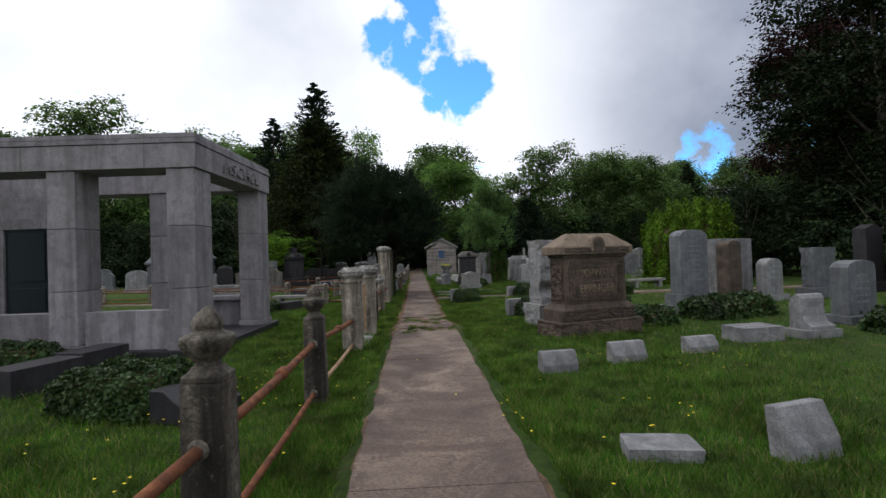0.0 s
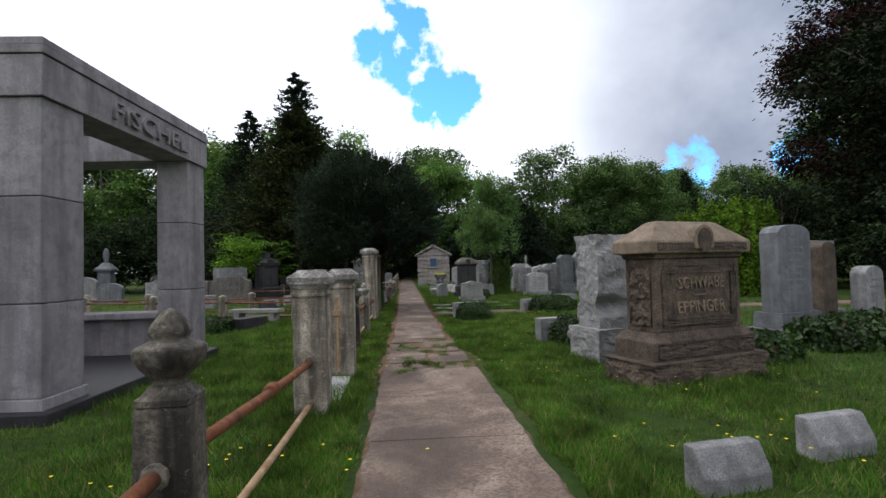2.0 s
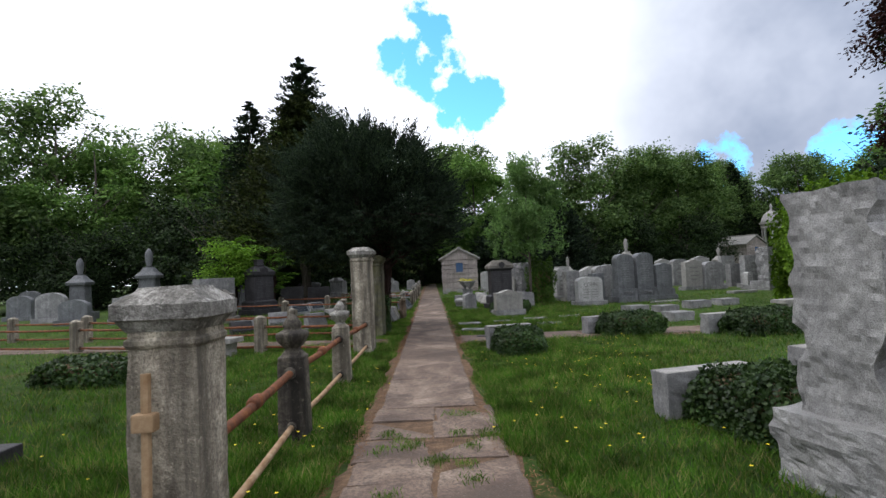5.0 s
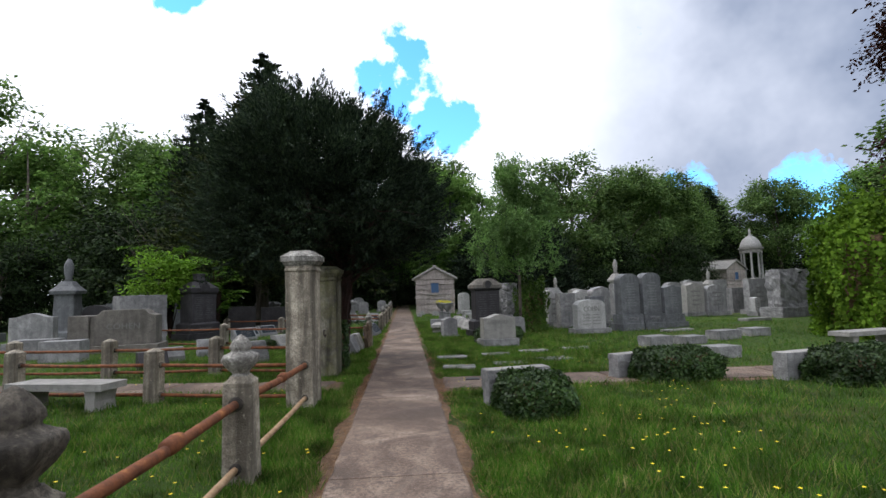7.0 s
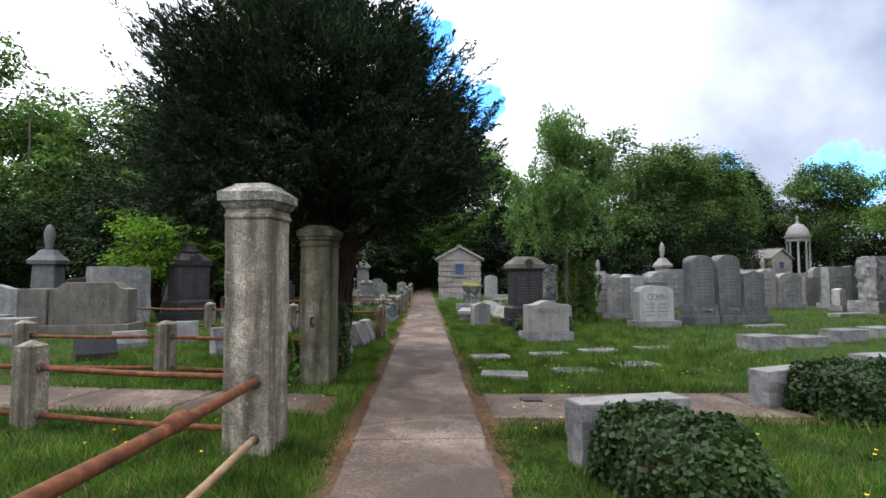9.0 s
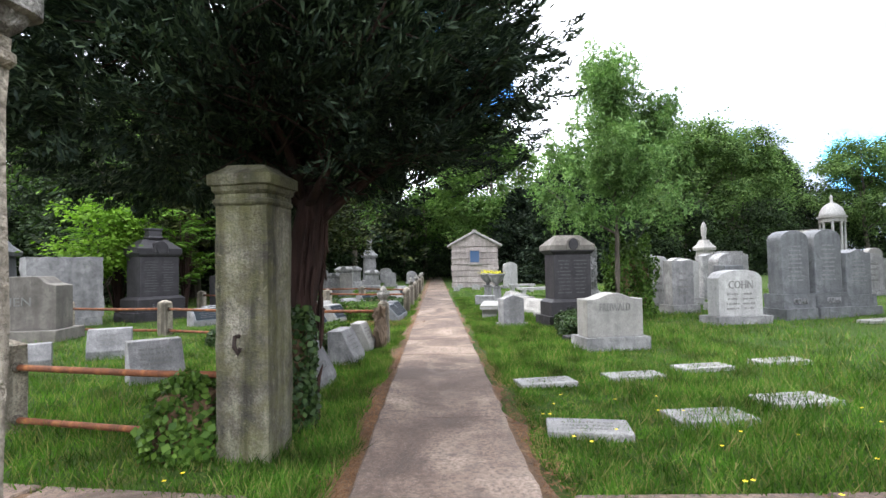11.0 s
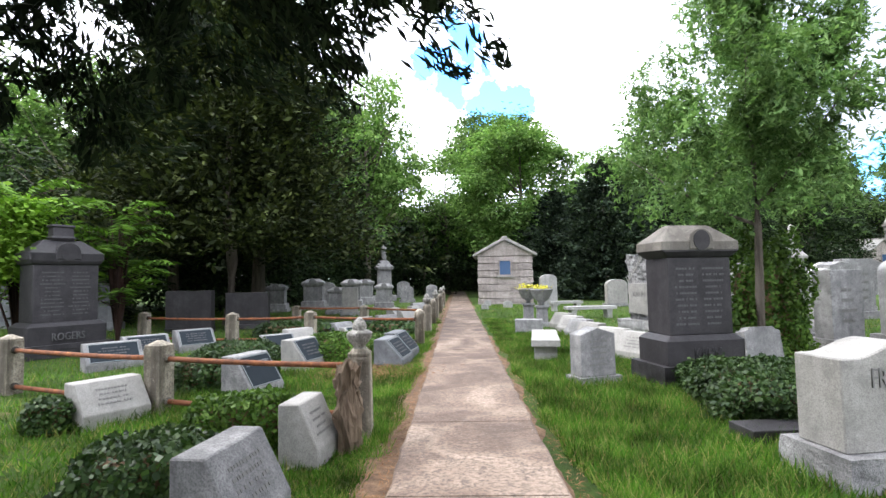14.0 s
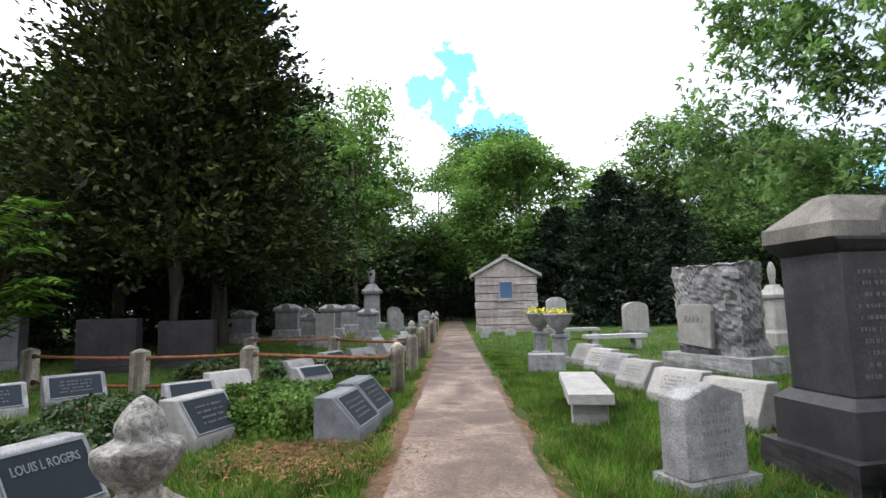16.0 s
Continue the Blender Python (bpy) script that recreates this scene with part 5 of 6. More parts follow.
# the rough granite monument behind it
t = thing("rough_monument", 3.12, 10.25, 17, "rough-hewn grey granite monument on a rock-faced base", "monument")
part("base", rock(-0.74, 0.74, -0.42, 0.42, -0.06, 0.46, 0.06, 20, 4, 61, "xyXY"), M_SPLIT, t)
bm = rock(-0.64, 0.64, -0.30, 0.30, 0.46, 1.88, 0.045, 34, 4.2, 62, "xyXYZ")
for v in bm.verts:
    # scooped chips along the split edges
    edge = min(0.64 - abs(v.co.x), 1.88 - v.co.z, 0.34 - abs(v.co.y)) if abs(v.co.y) > 0.2 else 9
    chip = noise.noise(Vector((v.co.x * 2.3, v.co.y * 4, v.co.z * 3.1)))
    if edge < 0.22 and chip > 0.05:
        v.co.y *= 1 - 0.42 * (chip - 0.05) * (1 - max(0, edge) / 0.22) * 2.2
part("stone", bm, M_SPLIT, t)

pale = "pale grey granite family headstone on a rock-faced base"
headstone(1.91, 23.46, 11, 0.85, 0.80, 0.34, M_PALE, pale, "serp", (0.97, 0.52, 0.18), rows=0, word="FREIWALD")
headstone(5.22, 26.36, 11, 0.96, 1.04, 0.34, M_WHITE, "white granite headstone with an arched top on a base", "arch", (1.2, 0.6, 0.14), rows=4, word="COHN", cols=2)
headstone(6.78, 27.15, 17, 0.74, 1.84, 0.34, M_SLATE, "tall blue-grey granite headstone with a round top", "round", (0.98, 0.7, 0.2), (0.86, 0.5, 0.3), rows=9, ink=M_LETTERPALE, word_on_base="COHN", wordmat=M_LETTERPALE)
headstone(7.6, 27.35, 17, 0.74, 1.86, 0.34, M_SLATE, "tall blue-grey granite headstone with a round top", "round", (0.98, 0.7, 0.2), (0.86, 0.5, 0.3), rows=9, ink=M_LETTERPALE, word_on_base="COHN", wordmat=M_LETTERPALE)
headstone(8.42, 27.6, 17, 0.72, 1.42, 0.34, M_SLATE, "blue-grey granite headstone with a serpentine top", "serp", (0.96, 0.6, 0.18), (0.84, 0.46, 0.25), rows=7, ink=M_LETTERPALE)

# the crowd of stones beyond, on the lawn side
CROWD = [(5.5, 32.4, 0.62, 1.46, "flat", M_WHITE), (4.85, 29.6, 0.58, 1.38, "arch", M_WHITE), (5.12, 28.75, 0.62, 1.25, "flat", M_GRANITE), (5.95, 28.0, 0.55, 1.12, "flat", M_SLATE), (6.25, 31.0, 0.7, 1.3, "peak", M_WHITE), (7.1, 33.6, 0.6, 1.35, "round", M_WHITE),
         (7.8, 32.9, 0.7, 1.46, "serp", M_GRANITE), (6.5, 29.2, 0.8, 1.42, "round", M_GRANITE), (9.3, 34.5, 1.0, 1.55, "flat", M_GRANITE), (12.2, 33.3, 1.0, 1.5, "serp", M_PALE), (13.3, 33.5, 1.1, 1.38, "arch", M_GRANITE),
         (15.3, 35.2, 0.85, 1.2, "flat", M_GRANITE), (15.6, 34.0, 1.3, 1.62, "flat", M_GRANITE), (20.9, 40.2, 0.9, 1.77, "round", M_PALE), (14.4, 32.3, 0.3, 0.8, "peak", M_WHITE), (17.6, 35.8, 1.1, 1.7, "arch", M_SLATE),
         (18.6, 37.8, 1.0, 1.5, "round", M_WHITE), (10.6, 36.5, 0.9, 1.5, "serp", M_GRANITE), (11.4, 38.5, 0.9, 1.4, "round", M_SLATE), (8.6, 37.2, 0.8, 1.3, "flat", M_WHITE), (14.0, 39.0, 1.1, 1.6, "arch", M_GRANITE),
         (16.5, 41.5, 1.2, 1.6, "flat", M_WHITE), (22.5, 37.0, 1.2, 1.9, "serp", M_GRANITE), (24.5, 41, 1.1, 1.6, "round", M_SLATE), (19.5, 44, 1.2, 1.7, "flat", M_GRANITE), (27, 38.5, 1.3, 1.9, "arch", M_PALE),
         (12.8, 43.5, 1.0, 1.6, "round", M_GRANITE), (9.5, 42.5, 1.0, 1.4, "serp", M_PALE), (7.6, 39.5, 0.8, 1.2, "round", M_WHITE), (29, 45, 1.3, 1.9, "flat", M_GRANITE), (24, 47, 1.2, 1.8, "round", M_PALE), (33, 43, 1.3, 2.0, "arch", M_GRANITE), (16, 46.5, 1.1, 1.7, "peak", M_WHITE), (20, 49, 1.2, 1.8, "serp", M_GRANITE)]
for x, y, w, h, style, mat in CROWD:
    kind = {M_WHITE: "white marble", M_GRANITE: "weathered grey granite", M_SLATE: "blue-grey granite", M_PALE: "pale granite", M_DARK: "dark grey granite"}[mat]
    top = {"flat": "a flat top", "peak": "a peaked top", "round": "a rounded top", "serp": "a curved top", "arch": "an arched top"}[style]
    headstone(x, y, 18 + 10 * noise.noise(Vector((x, y, 0))), w, h, 0.32, mat, f"{kind} headstone with {top} in a crowded row", style, (w * 1.25, 0.55, 0.18), rows=4)
big = thing("rough_monument", 15.2, 31.2, 20, "rough-hewn grey granite monument in the crowded rows", "monument")
part("base", rock(-1.2, 1.2, -0.5, 0.5, -0.06, 0.4, 0.05, 8, 4, 71, "xyXY"), M_GRANITE, big)
part("stone", rock(-1.0, 1.0, -0.35, 0.35, 0.4, 1.95, 0.16, 11, 2.4, 72), M_GRANITE, big)
for x, y, h, w in ((11.6, 41.2, 3.1, 0.75), (6.6, 36.0, 2.0, 0.5), (20.5, 47, 2.4, 0.7)):
    obelisk(x, y, h, w * 0.8, M_PALE, "pale stone pedestal monument topped by an urn", 15)

# the dark stones by the wood
headstone(6.75, 11.6, 22, 0.92, 2.06, 0.36, M_SLATE, "tall blue-grey granite headstone with an arched top", "arch", (1.4, 0.75, 0.18), (1.15, 0.55, 0.28), rows=8, ink=M_LETTERPALE)
headstone(9.5, 14.6, 30, 1.9, 1.85, 0.3, M_GRANITE, "wide plain grey granite headstone", "flat", (2.1, 0.6, 0.15), rows=0)
headstone(8.75, 13.35, 26, 0.55, 1.78, 0.4, M_BROWN, "narrow brownish stone tablet with a rounded top", "round", (0.9, 0.6, 0.2), rows=0)
headstone(10.2, 13.8, 24, 0.75, 1.22, 0.32, M_GRANITE, "small grey headstone with a carved round top", "round", (1.0, 0.55, 0.15), rows=4, ink=M_LETTERPALE)
headstone(11.9, 14.1, 18, 0.95, 1.5, 0.4, M_SLATE, "rough dark grey granite headstone", "flat", (1.25, 0.6, 0.3), rows=0, rough=True)
headstone(8.85, 9.0, 20, 0.85, 1.25, 0.36, M_SLATE, "dark grey headstone with a rounded top", "arch", (1.2, 0.65, 0.15), rows=5, ink=M_LETTERPALE)
headstone(14.6, 15.5, 22, 0.9, 2.2, 0.4, M_DARK, "tall dark stone with a peaked top under the trees", "peak", (1.3, 0.7, 0.3), rows=0)
headstone(15.6, 14.4, 22, 1.2, 2.3, 0.4, M_DARK, "tall dark stone with a peaked top under the trees", "peak", (1.6, 0.7, 0.3), rows=0)

# the scroll marker
t = thing("scroll_marker", 6.85, 7.45, 12, "grey granite scroll-shaped marker on a small base", "grave marker")
part("base", box(-0.38, 0.38, -0.25, 0.25, -0.05, 0.14, 0.015), M_GRANITE, t)
prof = [(0.12, 0.70), (0.06, 0.74), (0.0, 0.72), (-0.03, 0.66), (-0.03, 0.5), (-0.05, 0.36), (-0.11, 0.26), (-0.19, 0.22), (-0.235, 0.20), (-0.235, 0.142), (0.2, 0.142), (0.2, 0.55), (0.17, 0.66)]
bm = bmesh.new()
a = [bm.verts.new((-0.25, p, q)) for p, q in prof]
b = [bm.verts.new((0.25, p, q)) for p, q in prof]
bm.faces.new(a)
bm.faces.new(b[::-1])
for i in range(len(prof)):
    bm.faces.new((a[i], b[i], b[(i + 1) % len(prof)], a[(i + 1) % len(prof)]))
part("scroll", bm, M_GRANITE, t)

# footstones and low markers on the lawn
slant(1.95, 5.43, 11, 0.50, 0.27, 0.20, M_GRANITE, "low grey granite footstone in the grass", rows=0)
slant(3.06, 5.92, 13, 0.54, 0.28, 0.20, M_GRANITE, "low grey granite footstone in the grass", rows=0)
slant(4.36, 6.4, 14, 0.54, 0.24, 0.20, M_GRANITE, "low grey granite footstone in the grass", rows=0)
marker(5.72, 7.3, 10, 0.78, 0.55, 0.24, "raised grey granite marker with rough sides", M_GRANITE, 0, True)
marker(2.07, 2.5, -8, 0.56, 0.38, 0.09, "raised grey granite marker with rough sides", M_GRANITE, 0, True)
slant(3.14, 2.38, 18, 0.50, 0.38, 0.21, M_GRANITE, "tilted grey granite marker in the grass", rows=0, tilt=-6)

for x, y, yaw, w, d in ((0.60, 21.25, 11, 0.60, 0.30), (0.66, 19.72, -8, 0.60, 0.36), (1.66, 19.98, 6, 0.62, 0.36), (2.62, 20.45, 10, 0.64, 0.36), (1.58, 21.5, 10, 0.62, 0.28), (2.5, 21.9, 12, 0.64, 0.28), (3.55, 22.2, 11, 0.64, 0.28)):
    marker(x, y, yaw, w, d, 0.035)
marker(0.78, 18.3, 0, 0.22, 0.14, 0.034, "small iron cover set in the side path", M_DARK, 0)
for x, y, w, d, h in ((5.45, 22.15, 0.64, 0.45, 0.24), (6.45, 22.5, 0.64, 0.45, 0.18), (7.75, 23.3, 0.74, 0.45, 0.22), (8.95, 23.9, 0.72, 0.45, 0.2), (5.75, 19.95, 0.6, 0.45, 0.22)):
    marker(x, y, 17, w, d, h, "raised grey granite marker with rough sides", M_GRANITE, 0, True)
marker(7.9, 26.1, 20, 1.1, 0.3, 0.05)
marker(12.5, 29.4, 20, 1.3, 0.4, 0.1)
bench(9.25, 20.6, 15, 1.6, 0.45, 0.36)

# grave beds with a head slab and ivy
def cradle(x, y, yaw, w, h, ivy, label="grey granite head slab of a grave bed grown with ivy", seed=0, off=(0, 0), thick=0.24):
    t = thing("bed_slab", x, y, yaw, label, "grave slab", "grave bed slabs")
    part("stone", rock(-w / 2, w / 2, -thick / 2, thick / 2, -0.08, h, 0.03, 8, 6, seed, "xyXY"), M_GRANITE, t)
    part("polished_top", box(-w / 2 + 0.015, w / 2 - 0.015, -thick / 2 + 0.015, thick / 2 - 0.015, h - 0.01, h + 0.006, 0.004), M_PALE, t)
    m = pose(x, y, 0, 0, 0, yaw)
    c = m @ Vector((off[0], -thick / 2 - ivy[1] / 2 + 0.02 + off[1], 0))
    leaf_mound("ivy_bed", c.x, c.y, ivy[0], ivy[1], ivy[2], yaw, M_IVY, "clipped dark green ivy bed over a grave", seed + 100, 0.036, 4100, "ivy bed", 0.16, "ivy beds")


cradle(1.20, 16.62, 14, 0.86, 0.42, (0.82, 1.05, 0.42), seed=1, off=(-0.02, 0.1))
cradle(3.55, 18.28, 22, 1.30, 0.36, (1.35, 0.95, 0.44), seed=2, off=(0.15, 0.1))
cradle(6.0, 17.7, 18, 1.7, 0.38, (2.0, 1.0, 0.46), seed=3, off=(0.3, 0.1))
cradle(2.62, 12.02, 16, 1.05, 0.42, (1.15, 1.35, 0.48), seed=4, off=(0.22, 0.12))
cradle(4.3, 12.6, 16, 1.05, 0.5, (1.2, 1.3, 0.5), seed=5, off=(0.1, 0.1))
leaf_mound("ivy_bed", 7.2, 10.6, 2.3, 1.0, 0.46, 20, M_IVY, "dark green ivy bed before the tall stones", 106, 0.07, 1000, "ivy bed", 0.2, "ivy beds")
leaf_mound("ivy_bed", 8.9, 7.8, 1.8, 0.9, 0.4, 20, M_IVY, "dark green ivy bed before the tall stones", 107, 0.07, 900, "ivy bed", 0.2, "ivy beds")
leaf_mound("ivy_bed", 4.9, 9.6, 1.0, 0.8, 0.35, 20, M_IVY, "low ivy bed beside the brownstone monument", 108, 0.07, 900, "ivy bed", 0.2, "ivy beds")

# beyond the crossing, lawn side
pedestal(1.95, 26.47, 13, 0.79, 0.46, 1.80, M_DARK, "dark weathered granite monument with a hipped cap", 10, capmat=M_TAUPE, cap=1.24, word="KAHN", cols=2, ink=M_LETTERFAINT)
leaf_mound("ivy_bed", 2.15, 25.15, 1.35, 1.75, 0.36, -6, M_IVY, "clipped ivy bed before the dark monument", 109, 0.036, 4100, "ivy bed", 0.14, "ivy beds")
marker(1.75, 24.22, 8, 0.7, 0.3, 0.08, "dark flat stone at the foot of the ivy bed", M_DARK, 0)
headstone(0.77, 26.28, 24, 0.47, 0.63, 0.22, M_GRANITE, "small grey granite headstone with a peaked top", "peak", (0.56, 0.34, 0.08), rows=5)
slant(1.78, 28.0, -58, 0.62, 0.38, 0.34, M_PALE, "pale granite slant marker with carved lines", rows=4)
slant(1.62, 28.95, -58, 0.62, 0.36, 0.34, M_PALE, "pale granite slant marker with carved lines", rows=4)
for k, (x, y) in enumerate(((1.50, 30.0), (1.46, 30.9), (1.44, 31.8), (1.40, 32.8))):
    slant(x, y, -66, 0.56, 0.36, 0.34, M_PALE if k != 1 else M_GRANITE, "granite slant marker with carved lines in a row", rows=4)
bench(0.50, 28.6, 84, 1.62, 0.42, 0.30, "long low granite bench beside the path")
solid("granite_block", rock(-0.3, 0.3, -0.2, 0.2, -0.06, 0.30, 0.02, 7, 6, 91), M_GRANITE, "rough granite block beside the path", "stone block", m=pose(0.54, 31.8, 0, 0, 0, -6))
headstone(3.02, 26.95, 14, 0.52, 0.60, 0.16, M_GRANITE, "plain grey stone with clipped corners leaning back", "notch", None, rows=0, tilt=-9)
leaf_mound("shrub", 3.75, 28.2, 1.0, 0.9, 1.5, 25, M_IVYLIGHT, "rounded green shrub beside the young tree", 110, 0.055, 1700, "bush", 0.5)

t = thing("carved_monument", 3.30, 31.6, -64, "rough granite monument with carved palm fronds and a smooth shield", "monument")
part("base", rock(-0.84, 0.84, -0.42, 0.42, -0.06, 0.26, 0.03, 8, 5, 95, "xyXY"), M_GRANITE, t)
part("stone", rock(-0.64, 0.64, -0.28, 0.28, 0.26, 1.70, 0.13, 26, 4.5, 96), M_GRANITE, t)
bm = prism([(-0.5, 0.42), (0.12, 0.36), (0.16, 0.95), (0.1, 1.05), (-0.42, 1.06), (-0.52, 0.98)], -0.36, -0.26, 0.01)
part("shield", bm, M_PALE, t, "smooth pale name field")
lettering("KAHN", 0.36, 0.11, (-0.18, -0.362, 0.82), t, M_LETTER)
bm = bmesh.new()
for k in range(11):
    f = k / 10
    p = Vector((-0.5 + 0.42 * f, -0.36, 1.1 + 0.46 * f))
    for s in (-1, 1):
        tube([p, p + Vector((0.09 * s * (1 - 0.5 * f) + 0.03, -0.01, 0.10))], [0.012, 0.004], 5, bm)
part("palm_frond", bm, M_PALE, t)


def planter(x, y, label):
    t = thing("stone_urn", x, y, 0, label, "planter", "stone urns")
    part("pedestal", loft([(-0.04, 0.19, 0.19), (0.08, 0.19, 0.19), (0.1, 0.14, 0.14), (0.45, 0.13, 0.13), (0.47, 0.17, 0.17), (0.52, 0.17, 0.17)], 14, 24), M_GRANITE, t)
    part("bowl", loft([(0.52, 0.07, 0.07), (0.58, 0.06, 0.06), (0.66, 0.16, 0.16), (0.78, 0.24, 0.24), (0.88, 0.27, 0.27), (0.90, 0.30, 0.30), (0.93, 0.29, 0.29)], 2, 24), M_GRANITE, t, smooth=True)
    rng = np.random.default_rng(int(x * 100))
    n = 240
    P = rng.normal(size=(n, 3)) * np.array((0.11, 0.11, 0.035)) + np.array((0, 0, 0.96))
    tagged(part("flowers", leaf_mesh("flowers", P, unit(rng, n), np.tile((0, 0, 1.0), (n, 1)), 0.06, 0.05, M_SOILCAP), M_SOILCAP, t, "yellow flowers"), kind="stuff")


planter(0.80, 34.7, "stone urn on a pedestal with yellow flowers")
planter(1.02, 33.4, "stone urn on a pedestal with yellow flowers")
bench(2.75, 36.0, 8, 1.5, 0.42, 0.34, "white stone bench on the lawn", M_WHITE)
bench(2.6, 39.6, 8, 1.2, 0.42, 0.34, "white stone bench on the lawn", M_WHITE)
headstone(2.45, 43.2, 4, 0.72, 1.35, 0.3, M_WHITE, "white marble headstone with a round top", "round", (0.9, 0.5, 0.15), rows=0)
headstone(5.0, 41.8, 10, 0.85, 1.1, 0.3, M_PALE, "pale headstone with a rounded top before the dark yew", "round", (1.0, 0.5, 0.12), rows=0)
for x, y, w, h in ((0.62, 42.2, 0.4, 0.32), (-0.35, 41.2, 0.3, 0.26), (-0.2, 43.6, 0.3, 0.3)):
    headstone(x, y, 0, w, h, 0.16, M_WHITE, "small white marble marker near the mausoleum", "round", None, rows=0)

# graves inside the fence
dark = "long dark granite marker lying in the grass"
marker(-5.05, 5.45, 75, 1.0, 0.5, 0.34, dark, M_DARK, 0)
marker(-5.1, 6.7, 80, 0.9, 0.5, 0.32, dark, M_DARK, 0)
slant(-2.25, 4.05, 72, 0.78, 0.32, 0.5, M_DARK, "dark granite slant marker inside the fence", rows=0)
leaf_mound("ivy_bed", -3.1, 4.35, 1.5, 1.1, 0.48, -10, M_IVY, "rounded dark ivy bed over a grave inside the fence", 111, 0.036, 4100, "ivy bed", 0.2, "ivy beds")
leaf_mound("ivy_bed", -6.3, 6.7, 1.3, 0.7, 0.42, 0, M_IVY, "dark ivy bed before the pavilion wall", 112, 0.05, 1700, "ivy bed", 0.2, "ivy beds")
marker(-4.45, 15.35, 62, 0.85, 0.42, 0.28, dark, M_DARK, 0)
leaf_mound("ivy_bed", -5.5, 14.9, 1.6, 0.9, 0.36, -10, M_IVY, "low dark ivy bed inside the fence", 113, 0.05, 1700, "ivy bed", 0.2, "ivy beds")
bench(-4.85, 17.3, -12, 1.5, 0.45, 0.34, "grey stone bench inside the fence")

t = thing("family_monument", -8.8, 25.3, 10, "wide brownish granite family monument with lower side pillars", "monument")
part("base", box(-1.2, 1.2, -0.5, 0.5, -0.05, 0.2, 0.015), M_TAUPE, t)
part("stone", prism(top_outline(1.7, 0.98, "notch"), -0.28, 0.28, 0.01), M_TAUPE, t).matrix_basis = pose(0.24, 0, 0.2)
part("side_pillar", box(-1.13, -0.615, -0.36, 0.36, 0.2, 1.04, 0.02), M_TAUPE, t)
lettering("COHEN", 0.86, 0.16, (0.24, -0.285, 0.72), t, M_LETTER)
headstone(-9.4, 27.6, 52, 1.5, 1.6, 0.55, M_GRANITE, "tall rough-edged granite headstone", "flat", (1.4, 0.7, 0.2), rows=0, rough=True)
headstone(-12.4, 27.0, 8, 1.25, 1.12, 0.32, M_GRANITE, "grey granite headstone with a curved top", "serp", (1.5, 0.6, 0.2), rows=0)
headstone(-15.0, 27.5, 8, 1.1, 1.0, 0.32, M_SLATE, "dark grey headstone with a curved top", "round", (1.3, 0.6, 0.2), rows=0)
headstone(-13.0, 31.2, 8, 1.0, 1.3, 0.32, M_DARK, "dark granite headstone with a rounded top", "round", (1.3, 0.6, 0.2), rows=0)
headstone(-17.5, 29.5, 8, 1.2, 1.3, 0.32, M_GRANITE, "grey granite headstone with a rounded top", "round", (1.4, 0.6, 0.2), rows=0)
marker(-10.0, 23.9, 8, 1.0, 0.5, 0.5, "low grey granite block marker", M_GRANITE, 0)
marker(-8.8, 23.1, 8, 0.9, 0.5, 0.5, "low grey granite block marker", M_GRANITE, 0)
obelisk(-13.9, 30.8, 3.15, 0.75, M_SLATE, "dark granite pedestal monument topped by a draped urn", 10)
obelisk(-17.3, 31.0, 2.85, 0.7, M_SLATE, "dark granite pedestal monument topped by a draped urn", 10)
for x, y, w, h in ((-11.2, 34.0, 0.9, 1.3), (-14.5, 35, 1.0, 1.4), (-21, 32, 1.1, 1.2), (-23, 35, 1.0, 1.4), (-18, 38, 1.0, 1.3), (-26, 31, 1.1, 1.3)):
    headstone(x, y, 8, w, h, 0.32, M_SLATE, "grey granite headstone in the shade of the wood", "round", (w * 1.25, 0.6, 0.2), rows=0)

ROGERS_STONE = pedestal(-8.08, 28.95, 60, 1.0, 0.62, 2.05, M_DARK, "large dark granite monument with a moulded cap and names", 12, cap=1.16, cap_h=0.36, cols=2, ink=M_LETTERFAINT)
part("top_block", loft([(2.05, 0.17, 0.13), (2.09, 0.2, 0.15), (2.13, 0.17, 0.13), (2.27, 0.16, 0.12), (2.30, 0.19, 0.14), (2.33, 0.18, 0.13)], 12, 24), M_DARK, ROGERS_STONE)
lettering("ROGERS", 0.5, 0.13, (0, -0.62 * 0.67 - 0.01, 0.36), ROGERS_STONE, M_LETTERFAINT, depth=0.03)
headstone(-7.9, 32.9, 12, 1.1, 1.05, 0.3, M_DARK, "plain dark granite slab under the cedar", "flat", (1.1, 0.5, 0.12), rows=0)
headstone(-6.8, 33.8, 14, 1.1, 0.97, 0.3, M_DARK, "plain dark granite slab under the cedar", "flat", (1.1, 0.5, 0.12), rows=0)
PED = pedestal(-6.0, 39.8, 10, 0.6, 0.5, 1.0, M_GRANITE, "small grey pedestal monument with a capped top", 0, cap_h=0.16, oval=False)
for x, y, s in ((-9.1, 41.6, 1.15), (-7.9, 42.8, 1.35), (-6.35, 43.4, 1.3), (-6.6, 47.4, 1.3), (-4.6, 42.0, 1.1)):
    copy_thing(PED, pose(x, y, 0, 0, 0, 10) @ Matrix.Diagonal((s, s, s, 1)))
headstone(-5.2, 38.6, 10, 0.55, 0.98, 0.4, M_PALE, "pale square granite marker", "flat", (0.7, 0.5, 0.12), rows=0)
obelisk(-6.4, 51.8, 3.4, 0.9, M_GRANITE, "grey stone monument topped by a draped urn", 10)
